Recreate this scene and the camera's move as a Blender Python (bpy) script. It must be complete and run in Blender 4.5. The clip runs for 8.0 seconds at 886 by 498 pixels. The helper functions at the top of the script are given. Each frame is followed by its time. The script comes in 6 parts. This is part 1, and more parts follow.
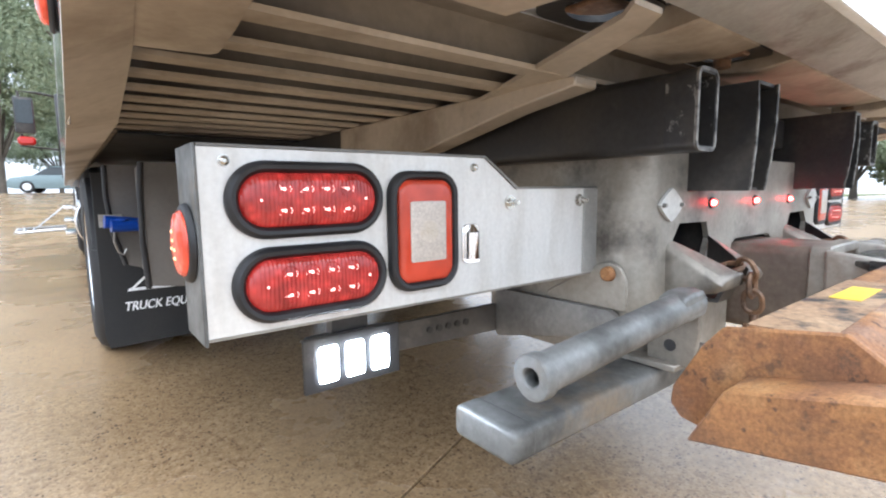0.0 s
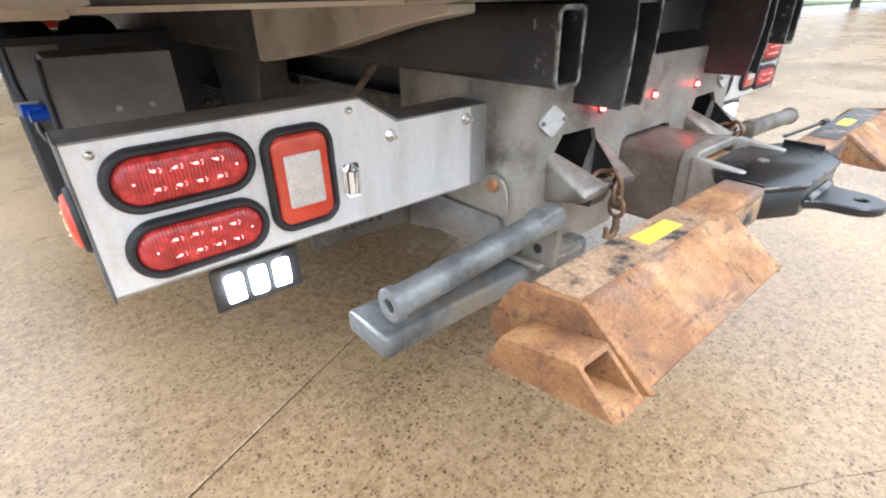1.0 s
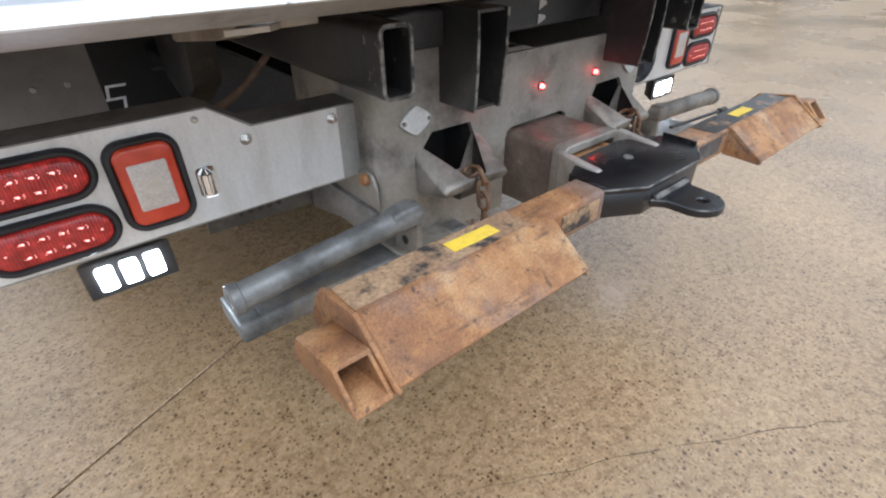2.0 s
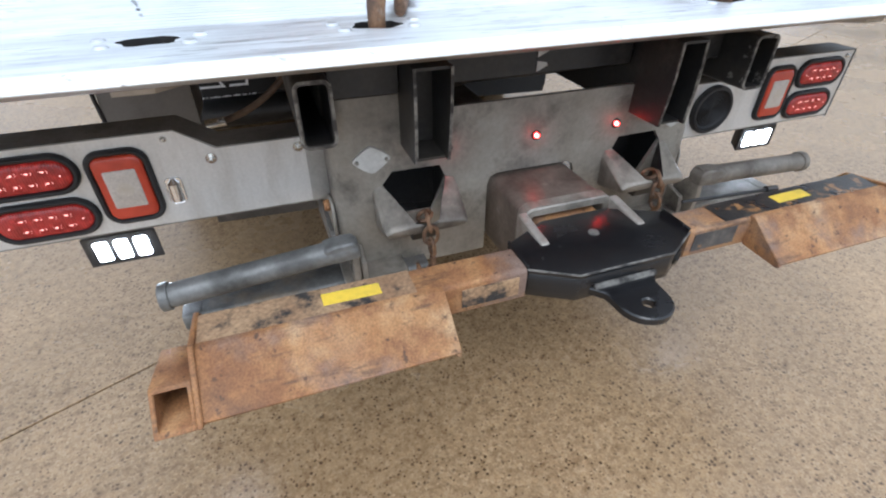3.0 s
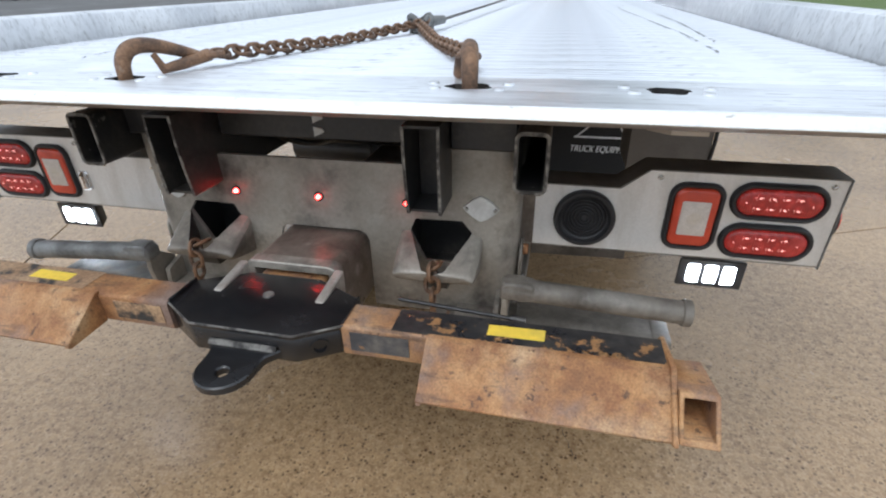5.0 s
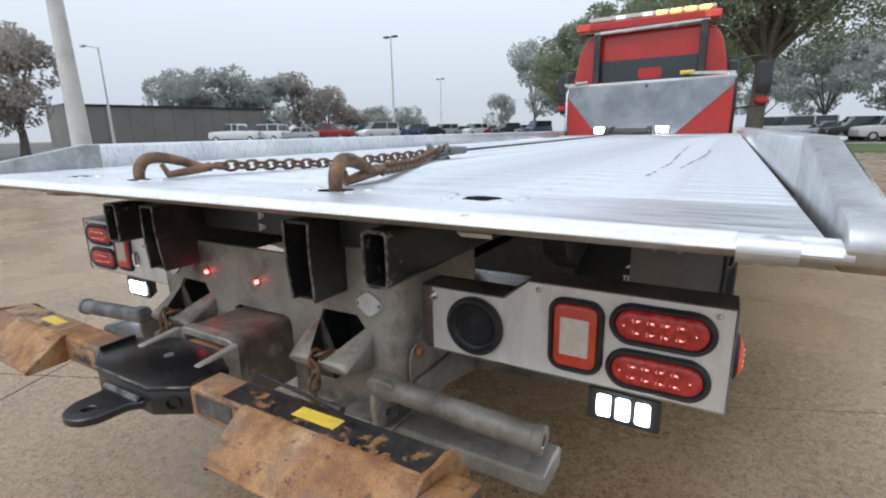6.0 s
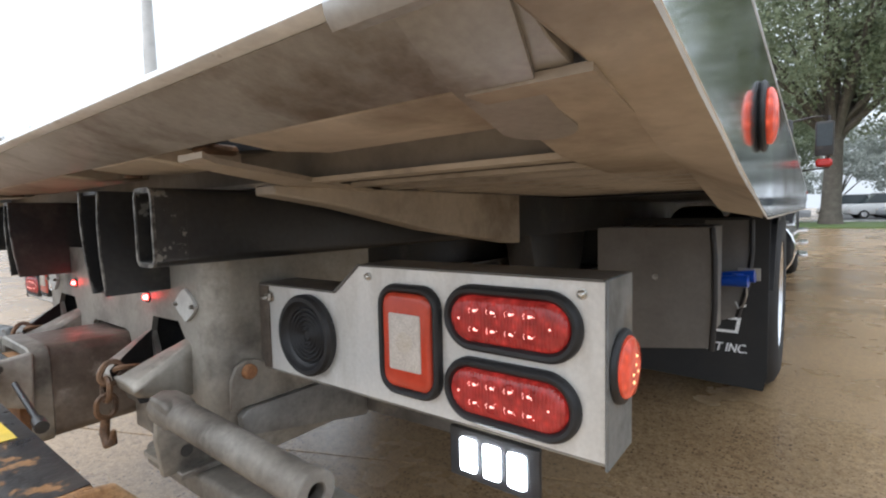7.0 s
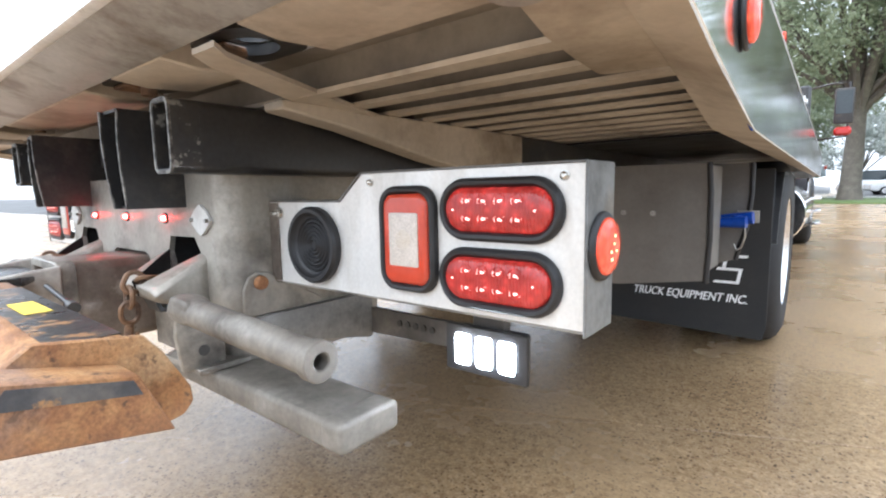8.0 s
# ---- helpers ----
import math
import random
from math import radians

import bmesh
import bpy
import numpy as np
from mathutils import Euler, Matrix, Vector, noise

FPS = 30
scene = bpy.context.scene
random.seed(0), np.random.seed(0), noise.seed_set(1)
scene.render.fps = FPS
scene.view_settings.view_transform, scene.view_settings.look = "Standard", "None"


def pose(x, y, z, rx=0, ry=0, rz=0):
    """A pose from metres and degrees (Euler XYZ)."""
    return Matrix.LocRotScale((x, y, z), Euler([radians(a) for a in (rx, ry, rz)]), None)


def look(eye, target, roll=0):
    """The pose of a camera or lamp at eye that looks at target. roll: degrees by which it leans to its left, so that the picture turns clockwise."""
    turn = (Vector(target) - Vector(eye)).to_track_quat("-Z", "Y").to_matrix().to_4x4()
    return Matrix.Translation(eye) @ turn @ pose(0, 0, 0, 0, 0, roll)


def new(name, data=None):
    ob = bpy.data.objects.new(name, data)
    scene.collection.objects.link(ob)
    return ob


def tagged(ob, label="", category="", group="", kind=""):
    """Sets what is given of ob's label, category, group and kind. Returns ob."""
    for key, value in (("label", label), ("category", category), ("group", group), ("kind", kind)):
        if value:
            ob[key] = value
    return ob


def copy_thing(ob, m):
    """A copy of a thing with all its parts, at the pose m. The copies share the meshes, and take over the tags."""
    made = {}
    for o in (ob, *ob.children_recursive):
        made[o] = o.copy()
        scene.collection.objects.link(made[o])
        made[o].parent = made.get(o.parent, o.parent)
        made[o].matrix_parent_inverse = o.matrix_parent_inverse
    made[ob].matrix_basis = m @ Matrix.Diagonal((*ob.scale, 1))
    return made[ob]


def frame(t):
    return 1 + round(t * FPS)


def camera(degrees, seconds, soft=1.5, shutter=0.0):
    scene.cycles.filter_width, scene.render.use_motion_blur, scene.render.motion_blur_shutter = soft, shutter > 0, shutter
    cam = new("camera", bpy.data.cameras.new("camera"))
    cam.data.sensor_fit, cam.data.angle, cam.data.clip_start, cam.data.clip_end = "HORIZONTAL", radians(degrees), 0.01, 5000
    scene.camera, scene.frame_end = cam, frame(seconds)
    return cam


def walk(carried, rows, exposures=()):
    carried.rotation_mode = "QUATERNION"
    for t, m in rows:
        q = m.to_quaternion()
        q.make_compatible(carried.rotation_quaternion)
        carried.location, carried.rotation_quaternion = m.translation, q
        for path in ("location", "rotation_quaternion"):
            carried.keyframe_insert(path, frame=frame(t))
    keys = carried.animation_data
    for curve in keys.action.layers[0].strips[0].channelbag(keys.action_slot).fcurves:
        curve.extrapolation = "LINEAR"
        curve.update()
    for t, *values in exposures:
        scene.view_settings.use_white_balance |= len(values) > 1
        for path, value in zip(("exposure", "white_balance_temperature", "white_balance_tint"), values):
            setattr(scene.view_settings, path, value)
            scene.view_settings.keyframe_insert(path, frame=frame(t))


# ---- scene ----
cam = camera(85.0, 8.0, soft=2.1)
PATH = [
    (0, (-1.341, -0.473, 0.846), (-0.123, 1.095, 0.608), -0.7),
    (0.2, (-1.333, -0.488, 0.843), (-0.117, 1.078, 0.585), -0.9),
    (0.5, (-1.299, -0.509, 0.866), (-0.105, 1.026, 0.399), -0.8),
    (0.7, (-1.284, -0.547, 0.917), (-0.138, 0.936, 0.219), -1.2),
    (1, (-1.244, -0.628, 1.045), (-0.104, 0.733, 0.123), -1.3),
    (1.2, (-1.197, -0.701, 1.086), (-0.055, 0.638, 0.134), -1.5),
    (1.5, (-1.129, -0.788, 1.138), (-0.014, 0.52, 0.109), -1.2),
    (1.7, (-1.094, -0.821, 1.144), (0.008, 0.473, 0.089), -1.1),
    (2.8, (-0.719, -0.913, 1.262), (-0.026, 0.529, 0.062), 0.3),
    (3, (-0.602, -0.997, 1.288), (-0.056, 0.53, 0.117), 0.0),
    (3.2, (-0.508, -1.036, 1.294), (-0.052, 0.518, 0.125), -0.3),
    (3.5, (-0.355, -1.048, 1.305), (-0.008, 0.552, 0.156), -0.5),
    (4, (-0.034, -1.03, 1.317), (0.062, 0.585, 0.141), -0.9),
    (4.2, (0.119, -1.06, 1.303), (0.113, 0.571, 0.144), -1.1),
    (5.3, (0.720, -1.026, 1.274), (0.192, 0.67, 0.348), -0.8),
    (5.5, (0.842, -1.004, 1.260), (0.216, 0.676, 0.368), -0.8),
    (5.8, (1.062, -0.945, 1.262), (0.170, 0.736, 0.66), -1.2),
    (6, (1.161, -0.897, 1.230), (0.176, 0.778, 0.760), -1.2),
    (6.2, (1.258, -0.766, 1.191), (0.224, 0.893, 0.767), -1.4),
    (6.5, (1.334, -0.592, 1.107), (0.273, 1.080, 0.831), -1.3),
    (6.7, (1.355, -0.503, 1.061), (0.238, 1.133, 0.785), -1.5),
    (7, (1.387, -0.442, 0.977), (0.177, 1.144, 0.839), -1.3),
    (7.2, (1.389, -0.427, 0.919), (0.166, 1.154, 0.837), -1.1),
    (7.5, (1.389, -0.456, 0.863), (0.157, 1.108, 0.672), -1.0),
    (8, (1.439, -0.476, 0.865), (0.198, 1.074, 0.628), -1.0),
]
EXPOSURES = [(t, e, 6080 if 5 < t < 7.2 else (5800 if t < 4 else 5870), 10) for t, e in ((0, 1.52), (0.5, 1.50), (1.0, 1.52), (1.5, 1.08), (3.0, 0.57), (3.5, 0.50), (4.2, 0.42), (5.5, 0.37), (6.0, 0.24), (6.5, 0.34), (7.0, 0.74), (7.5, 1.60), (8.0, 1.66))]
walk(cam, [(t, look(eye, target, roll)) for t, eye, target, roll in PATH], EXPOSURES)

# ---- world, light, exposure ----
world = bpy.data.worlds.new("overcast_sky")
scene.world = world
world.use_nodes = True
wn, wl = world.node_tree.nodes, world.node_tree.links
sky = wn.new("ShaderNodeTexSky")
sky.sky_type, sky.sun_disc = "NISHITA", False
sky.sun_elevation, sky.sun_rotation = radians(48), radians(200)
sky.dust_density, sky.air_density = 6.0, 1.4
hsv = wn.new("ShaderNodeHueSaturation")
hsv.inputs["Saturation"].default_value = 0.22
cloud = wn.new("ShaderNodeMixRGB")
cloud.inputs[0].default_value = 0.75
cloud.inputs[2].default_value = (9.0, 9.6, 10.2, 1)
wl.new(sky.outputs[0], hsv.inputs["Color"])
wl.new(hsv.outputs[0], cloud.inputs[1])
# overcast sky: brighter overhead than at the misty horizon
up = wn.new("ShaderNodeTexCoord")
height = wn.new("ShaderNodeSeparateXYZ")
wl.new(up.outputs["Generated"], height.inputs[0])
grade = wn.new("ShaderNodeMapRange")
grade.inputs["From Min"].default_value, grade.inputs["From Max"].default_value = 0.05, 0.75
grade.inputs["To Min"].default_value, grade.inputs["To Max"].default_value = 0.71, 1.30
wl.new(height.outputs["Z"], grade.inputs["Value"])
dome = wn.new("ShaderNodeMixRGB")
dome.blend_type = "MULTIPLY"
dome.inputs[0].default_value = 1.0
wl.new(cloud.outputs[0], dome.inputs[1])
wl.new(grade.outputs[0], dome.inputs[2])
wl.new(dome.outputs[0], wn["Background"].inputs[0])
wn["Background"].inputs[1].default_value = 0.11

sun = new("sun", bpy.data.lights.new("sun", "SUN"))
sun.data.energy, sun.data.angle, sun.data.color = 0.55, radians(30), (1.0, 0.96, 0.9)
sun.matrix_world = look((0, 0, 30), (6, 22, 0))

# ---- materials ----


def mat_base(name):
    m = bpy.data.materials.new(name)
    m.use_nodes = True
    return m, m.node_tree.nodes, m.node_tree.links, m.node_tree.nodes["Principled BSDF"]


def ramp(nodes, stops):
    r = nodes.new("ShaderNodeValToRGB")
    e = r.color_ramp.elements
    while len(e) < len(stops):
        e.new(0.5)
    for i, (p, c) in enumerate(stops):
        e[i].position = p
        e[i].color = c if len(c) == 4 else (*c, 1)
    return r


def noise_tex(nodes, links, scale, detail=4.0, rough=0.55, stretch=None):
    tc = nodes.new("ShaderNodeTexCoord")
    t = nodes.new("ShaderNodeTexNoise")
    t.inputs["Scale"].default_value = scale
    t.inputs["Detail"].default_value = detail
    t.inputs["Roughness"].default_value = rough
    if stretch:
        mp = nodes.new("ShaderNodeMapping")
        mp.inputs["Scale"].default_value = stretch
        links.new(tc.outputs["Object"], mp.inputs["Vector"])
        links.new(mp.outputs[0], t.inputs["Vector"])
    else:
        links.new(tc.outputs["Object"], t.inputs["Vector"])
    return t


def mixc(nodes, links, fac, a, b, mode="MIX"):
    mx = nodes.new("ShaderNodeMixRGB")
    mx.blend_type = mode
    for i, v in ((0, fac), (1, a), (2, b)):
        if hasattr(v, "links"):
            links.new(v, mx.inputs[i])
        elif i == 0:
            mx.inputs[0].default_value = v
        else:
            mx.inputs[i].default_value = (*v, 1)
    return mx.outputs[0]


def bump(nodes, links, bsdf, height, strength, dist=0.002):
    b = nodes.new("ShaderNodeBump")
    b.inputs["Strength"].default_value = strength
    b.inputs["Distance"].default_value = dist
    links.new(height, b.inputs["Height"])
    links.new(b.outputs[0], bsdf.inputs["Normal"])


def worn(name, base, stain, metal=0.0, rough=(0.35, 0.6), scale=6.0, stain_at=(0.45, 0.7), fine=90.0, fine_amt=0.25, bumps=0.25, stretch=None, third=None, third_at=(0.6, 0.68), third_scale=14.0, spots=None):
    """A surface with a base colour, cloudy stains, an optional third layer with crisp edges, and fine grain."""
    m, n, l, b = mat_base(name)
    big = noise_tex(n, l, scale, 6.0, 0.6, stretch)
    small = noise_tex(n, l, fine, 3.0, 0.6)
    r = ramp(n, [(stain_at[0], (0, 0, 0)), (stain_at[1], (1, 1, 1))])
    l.new(big.outputs["Fac"], r.inputs[0])
    col = mixc(n, l, r.outputs[0], base, stain)
    if third:
        t3 = noise_tex(n, l, third_scale, 8.0, 0.65)
        r3 = ramp(n, [(third_at[0], (0, 0, 0)), (third_at[1], (1, 1, 1))])
        l.new(t3.outputs["Fac"], r3.inputs[0])
        col = mixc(n, l, r3.outputs[0], col, third)
    if spots:
        t4 = noise_tex(n, l, 34.0, 5.0, 0.6)
        r4 = ramp(n, [(0.605, (0, 0, 0)), (0.68, (0.85,) * 3)])
        l.new(t4.outputs["Fac"], r4.inputs[0])
        col = mixc(n, l, r4.outputs[0], col, spots)
    g = ramp(n, [(0.3, (1 - fine_amt,) * 3), (0.7, (1 + fine_amt * 0.4,) * 3)])
    l.new(small.outputs["Fac"], g.inputs[0])
    col = mixc(n, l, 1.0, col, g.outputs[0], "MULTIPLY")
    l.new(col, b.inputs["Base Color"])
    b.inputs["Metallic"].default_value = metal
    rr = ramp(n, [(0.3, (rough[0],) * 3), (0.75, (rough[1],) * 3)])
    l.new(big.outputs["Fac"], rr.inputs[0])
    l.new(rr.outputs[0], b.inputs["Roughness"])
    bump(n, l, b, small.outputs["Fac"], bumps)
    return m


def plain(name, col, rough=0.5, metal=0.0, emit=None, power=0.0):
    m, n, l, b = mat_base(name)
    t = noise_tex(n, l, 30.0, 3.0)
    g = ramp(n, [(0.3, tuple(c * 0.82 for c in col)), (0.7, tuple(min(1, c * 1.08) for c in col))])
    l.new(t.outputs["Fac"], g.inputs[0])
    l.new(g.outputs[0], b.inputs["Base Color"])
    b.inputs["Roughness"].default_value = rough
    b.inputs["Metallic"].default_value = metal
    if emit:
        b.inputs["Emission Color"].default_value = (*emit, 1)
        b.inputs["Emission Strength"].default_value = power
    return m


def concrete_material():
    """Exposed aggregate worn smooth: sandy matrix, faint pebbles, sparse dark pits and pale chips, damp in patches."""
    m, n, l, b = mat_base("exposed_aggregate")
    geo = n.new("ShaderNodeNewGeometry")

    def cells(scale, ragged=0.0):
        v = n.new("ShaderNodeTexVoronoi")
        v.inputs["Scale"].default_value = scale
        l.new(geo.outputs["Position"], v.inputs["Vector"])
        if ragged:
            wob = n.new("ShaderNodeTexNoise")
            wob.inputs["Scale"].default_value = 170.0
            wob.inputs["Detail"].default_value = 2.0
            l.new(geo.outputs["Position"], wob.inputs["Vector"])
            shift = n.new("ShaderNodeVectorMath")
            shift.operation = "MULTIPLY_ADD"
            shift.inputs[1].default_value = (ragged * 2,) * 3
            l.new(wob.outputs["Color"], shift.inputs[0])
            l.new(geo.outputs["Position"], shift.inputs[2])
            l.new(shift.outputs[0], v.inputs["Vector"])
        sep = n.new("ShaderNodeSeparateColor")
        l.new(v.outputs["Color"], sep.inputs[0])
        return v, sep

    def cloud(scale, detail, rough=0.55):
        t = n.new("ShaderNodeTexNoise")
        t.inputs["Scale"].default_value = scale
        t.inputs["Detail"].default_value = detail
        t.inputs["Roughness"].default_value = rough
        l.new(geo.outputs["Position"], t.inputs["Vector"])
        return t

    def chips(scale, share, size, channel):
        """Sparse grains: a share of the cells, each shrunk to its core."""
        v, sep = cells(scale, 0.0035)
        few = ramp(n, [(share * 0.8, (1, 1, 1)), (share, (0, 0, 0))])
        l.new(sep.outputs[channel], few.inputs[0])
        core = ramp(n, [(size * 0.6, (1, 1, 1)), (size, (0, 0, 0))])
        l.new(v.outputs["Distance"], core.inputs[0])
        return mixc(n, l, 1.0, few.outputs[0], core.outputs[0], "MULTIPLY")

    sand = cloud(190.0, 4.0, 0.7)
    grain = ramp(n, [(0.36, (0.315, 0.240, 0.160)), (0.50, (0.395, 0.310, 0.212)), (0.64, (0.465, 0.375, 0.265))])
    l.new(sand.outputs["Fac"], grain.inputs[0])
    v, sep = cells(125.0)
    stones = ramp(n, [(0.0, (0.25, 0.175, 0.105)), (0.4, (0.38, 0.29, 0.19)), (0.8, (0.47, 0.385, 0.275)), (1.0, (0.54, 0.46, 0.355))])
    l.new(sep.outputs[0], stones.inputs[0])
    col = mixc(n, l, 0.42, grain.outputs[0], stones.outputs[0])
    clump = cloud(5.0, 4.0)
    where = ramp(n, [(0.38, (0.25,) * 3), (0.56, (1.0,) * 3)])
    l.new(clump.outputs["Fac"], where.inputs[0])
    dark = mixc(n, l, 1.0, chips(70.0, 0.24, 0.44, 0), where.outputs[0], "MULTIPLY")
    col = mixc(n, l, dark, col, (0.115, 0.080, 0.050))
    col = mixc(n, l, chips(105.0, 0.20, 0.44, 1), col, (0.15, 0.104, 0.064))
    pale = mixc(n, l, 1.0, chips(84.0, 0.07, 0.40, 2), (0.6, 0.6, 0.6), "MULTIPLY")
    col = mixc(n, l, pale, col, (0.62, 0.53, 0.41))
    mid = cloud(30.0, 5.0, 0.7)
    blotch = ramp(n, [(0.34, (0.70, 0.655, 0.60)), (0.50, (1, 1, 1)), (0.66, (1.14, 1.12, 1.08))])
    l.new(mid.outputs["Fac"], blotch.inputs[0])
    col = mixc(n, l, 1.0, col, blotch.outputs[0], "MULTIPLY")
    big = cloud(0.9, 5.0)
    tone = ramp(n, [(0.28, (0.52, 0.435, 0.334)), (0.72, (0.90, 0.78, 0.634))])
    l.new(big.outputs["Fac"], tone.inputs[0])
    col = mixc(n, l, 1.0, col, tone.outputs[0], "MULTIPLY")
    l.new(col, b.inputs["Base Color"])
    damp = ramp(n, [(0.2, (0.17,) * 3), (0.8, (0.36,) * 3)])
    l.new(big.outputs["Fac"], damp.inputs[0])
    l.new(damp.outputs[0], b.inputs["Roughness"])
    relief = mixc(n, l, 0.5, v.outputs["Distance"], sand.outputs["Fac"])
    bump(n, l, b, relief, 0.34, 0.002)
    return m


def rust_material():
    """Weathered rust: orange and tan clouds, mauve-grey mill scale, brown runs, fine pitting."""
    m, n, l, b = mat_base("rusty_steel")
    c1, c2 = noise_tex(n, l, 4.5, 7.0, 0.62), noise_tex(n, l, 11.0, 8.0, 0.68)
    runs = noise_tex(n, l, 7.0, 6.0, 0.65, (1.0, 5.0, 5.0))
    scale_ = noise_tex(n, l, 3.1, 6.0, 0.6)
    grit = noise_tex(n, l, 260.0, 3.0, 0.65)
    base = ramp(n, [(0.38, (0.17, 0.078, 0.034)), (0.46, (0.315, 0.145, 0.052)), (0.53, (0.405, 0.212, 0.085)), (0.62, (0.46, 0.295, 0.155))])
    l.new(c1.outputs["Fac"], base.inputs[0])
    patch = ramp(n, [(0.46, (0, 0, 0)), (0.60, (0.8,) * 3)])
    l.new(c2.outputs["Fac"], patch.inputs[0])
    col = mixc(n, l, patch.outputs[0], base.outputs[0], (0.215, 0.095, 0.042))
    mill = ramp(n, [(0.48, (0, 0, 0)), (0.58, (0.7,) * 3)])
    l.new(scale_.outputs["Fac"], mill.inputs[0])
    broken = ramp(n, [(0.42, (0.25,) * 3), (0.58, (1, 1, 1))])
    l.new(c2.outputs["Fac"], broken.inputs[0])
    col = mixc(n, l, mixc(n, l, 1.0, mill.outputs[0], broken.outputs[0], "MULTIPLY"), col, (0.205, 0.160, 0.140))
    dark = ramp(n, [(0.57, (0, 0, 0)), (0.67, (0.7,) * 3)])
    l.new(runs.outputs["Fac"], dark.inputs[0])
    col = mixc(n, l, dark.outputs[0], col, (0.085, 0.048, 0.030))
    pits = noise_tex(n, l, 48.0, 4.0, 0.6)
    hole = ramp(n, [(0.625, (0, 0, 0)), (0.68, (0.75,) * 3)])
    l.new(pits.outputs["Fac"], hole.inputs[0])
    col = mixc(n, l, hole.outputs[0], col, (0.055, 0.030, 0.020))
    fine_ = ramp(n, [(0.32, (0.66,) * 3), (0.68, (1.12,) * 3)])
    l.new(grit.outputs["Fac"], fine_.inputs[0])
    col = mixc(n, l, 1.0, col, fine_.outputs[0], "MULTIPLY")
    l.new(col, b.inputs["Base Color"])
    rr = ramp(n, [(0.3, (0.55,) * 3), (0.7, (0.85,) * 3)])
    l.new(c2.outputs["Fac"], rr.inputs[0])
    l.new(rr.outputs[0], b.inputs["Roughness"])
    relief = mixc(n, l, 0.5, grit.outputs["Fac"], c2.outputs["Fac"])
    bump(n, l, b, relief, 0.6, 0.003)
    return m


def deck_material(name, base):
    """Bright worn aluminium with streaks across the deck."""
    m, n, l, b = mat_base(name)
    st = noise_tex(n, l, 5.0, 8.0, 0.7, (0.6, 9.0, 4.0))
    bl = noise_tex(n, l, 3.0, 4.0)
    fi = noise_tex(n, l, 160.0, 2.0)
    c = ramp(n, [(0.25, tuple(x * 0.62 for x in base)), (0.5, base), (0.75, tuple(min(1, x * 1.12) for x in base))])
    l.new(st.outputs["Fac"], c.inputs[0])
    d = ramp(n, [(0.3, (0.80, 0.81, 0.83)), (0.6, (1, 1, 1))])
    l.new(bl.outputs["Fac"], d.inputs[0])
    col = mixc(n, l, 1.0, c.outputs[0], d.outputs[0], "MULTIPLY")
    ds = noise_tex(n, l, 26.0, 3.0, 0.6, (0.45, 3.2, 1.0))
    dash = ramp(n, [(0.60, (0, 0, 0)), (0.66, (0.65,) * 3)])
    l.new(ds.outputs["Fac"], dash.inputs[0])
    col = mixc(n, l, dash.outputs[0], col, tuple(x * 0.48 for x in base))
    l.new(col, b.inputs["Base Color"])
    b.inputs["Metallic"].default_value = 0.75
    r = ramp(n, [(0.3, (0.28,) * 3), (0.7, (0.5,) * 3)])
    l.new(st.outputs["Fac"], r.inputs[0])
    l.new(r.outputs[0], b.inputs["Roughness"])
    bump(n, l, b, fi.outputs["Fac"], 0.12)
    return m


def leaf_material(name, c1, c2):
    m, n, l, b = mat_base(name)
    geo = n.new("ShaderNodeNewGeometry")
    r = ramp(n, [(0.0, c1), (1.0, c2)])
    l.new(geo.outputs["Random Per Island"], r.inputs[0])
    l.new(r.outputs[0], b.inputs["Base Color"])
    b.inputs["Roughness"].default_value = 0.7
    tl = n.new("ShaderNodeBsdfTranslucent")
    l.new(r.outputs[0], tl.inputs["Color"])
    ms = n.new("ShaderNodeMixShader")
    ms.inputs[0].default_value = 0.5
    l.new(b.outputs[0], ms.inputs[1])
    l.new(tl.outputs[0], ms.inputs[2])
    l.new(ms.outputs[0], n["Material Output"].inputs["Surface"])
    return m


def lens_material(name, base, glow, power):
    """Moulded coloured plastic over diodes: fine fluting, cell by cell variation, a soft glow."""
    m, n, l, b = mat_base(name)
    tc = n.new("ShaderNodeTexCoord")
    v = n.new("ShaderNodeTexVoronoi")
    v.inputs["Scale"].default_value = 75.0
    l.new(tc.outputs["Object"], v.inputs["Vector"])
    f = n.new("ShaderNodeTexWave")
    f.inputs["Scale"].default_value = 62.0
    f.inputs["Distortion"].default_value = 1.2
    f.inputs["Detail"].default_value = 1.0
    l.new(tc.outputs["Object"], f.inputs["Vector"])
    cloud_ = noise_tex(n, l, 26.0, 3.0)
    r = ramp(n, [(0.25, tuple(c * 0.55 for c in base)), (0.55, base), (0.8, tuple(min(1, c * 1.25 + 0.015) for c in base))])
    l.new(cloud_.outputs["Fac"], r.inputs[0])
    l.new(r.outputs[0], b.inputs["Base Color"])
    e = ramp(n, [(0.05, tuple(min(1, c * 1.0) for c in glow)), (0.35, tuple(c * 0.45 for c in glow)), (0.75, tuple(c * 0.18 for c in glow))])
    l.new(v.outputs["Distance"], e.inputs[0])
    l.new(e.outputs[0], b.inputs["Emission Color"])
    b.inputs["Emission Strength"].default_value = power
    b.inputs["Roughness"].default_value = 0.14
    bump(n, l, b, f.outputs["Fac"], 0.5, 0.0015)
    return m


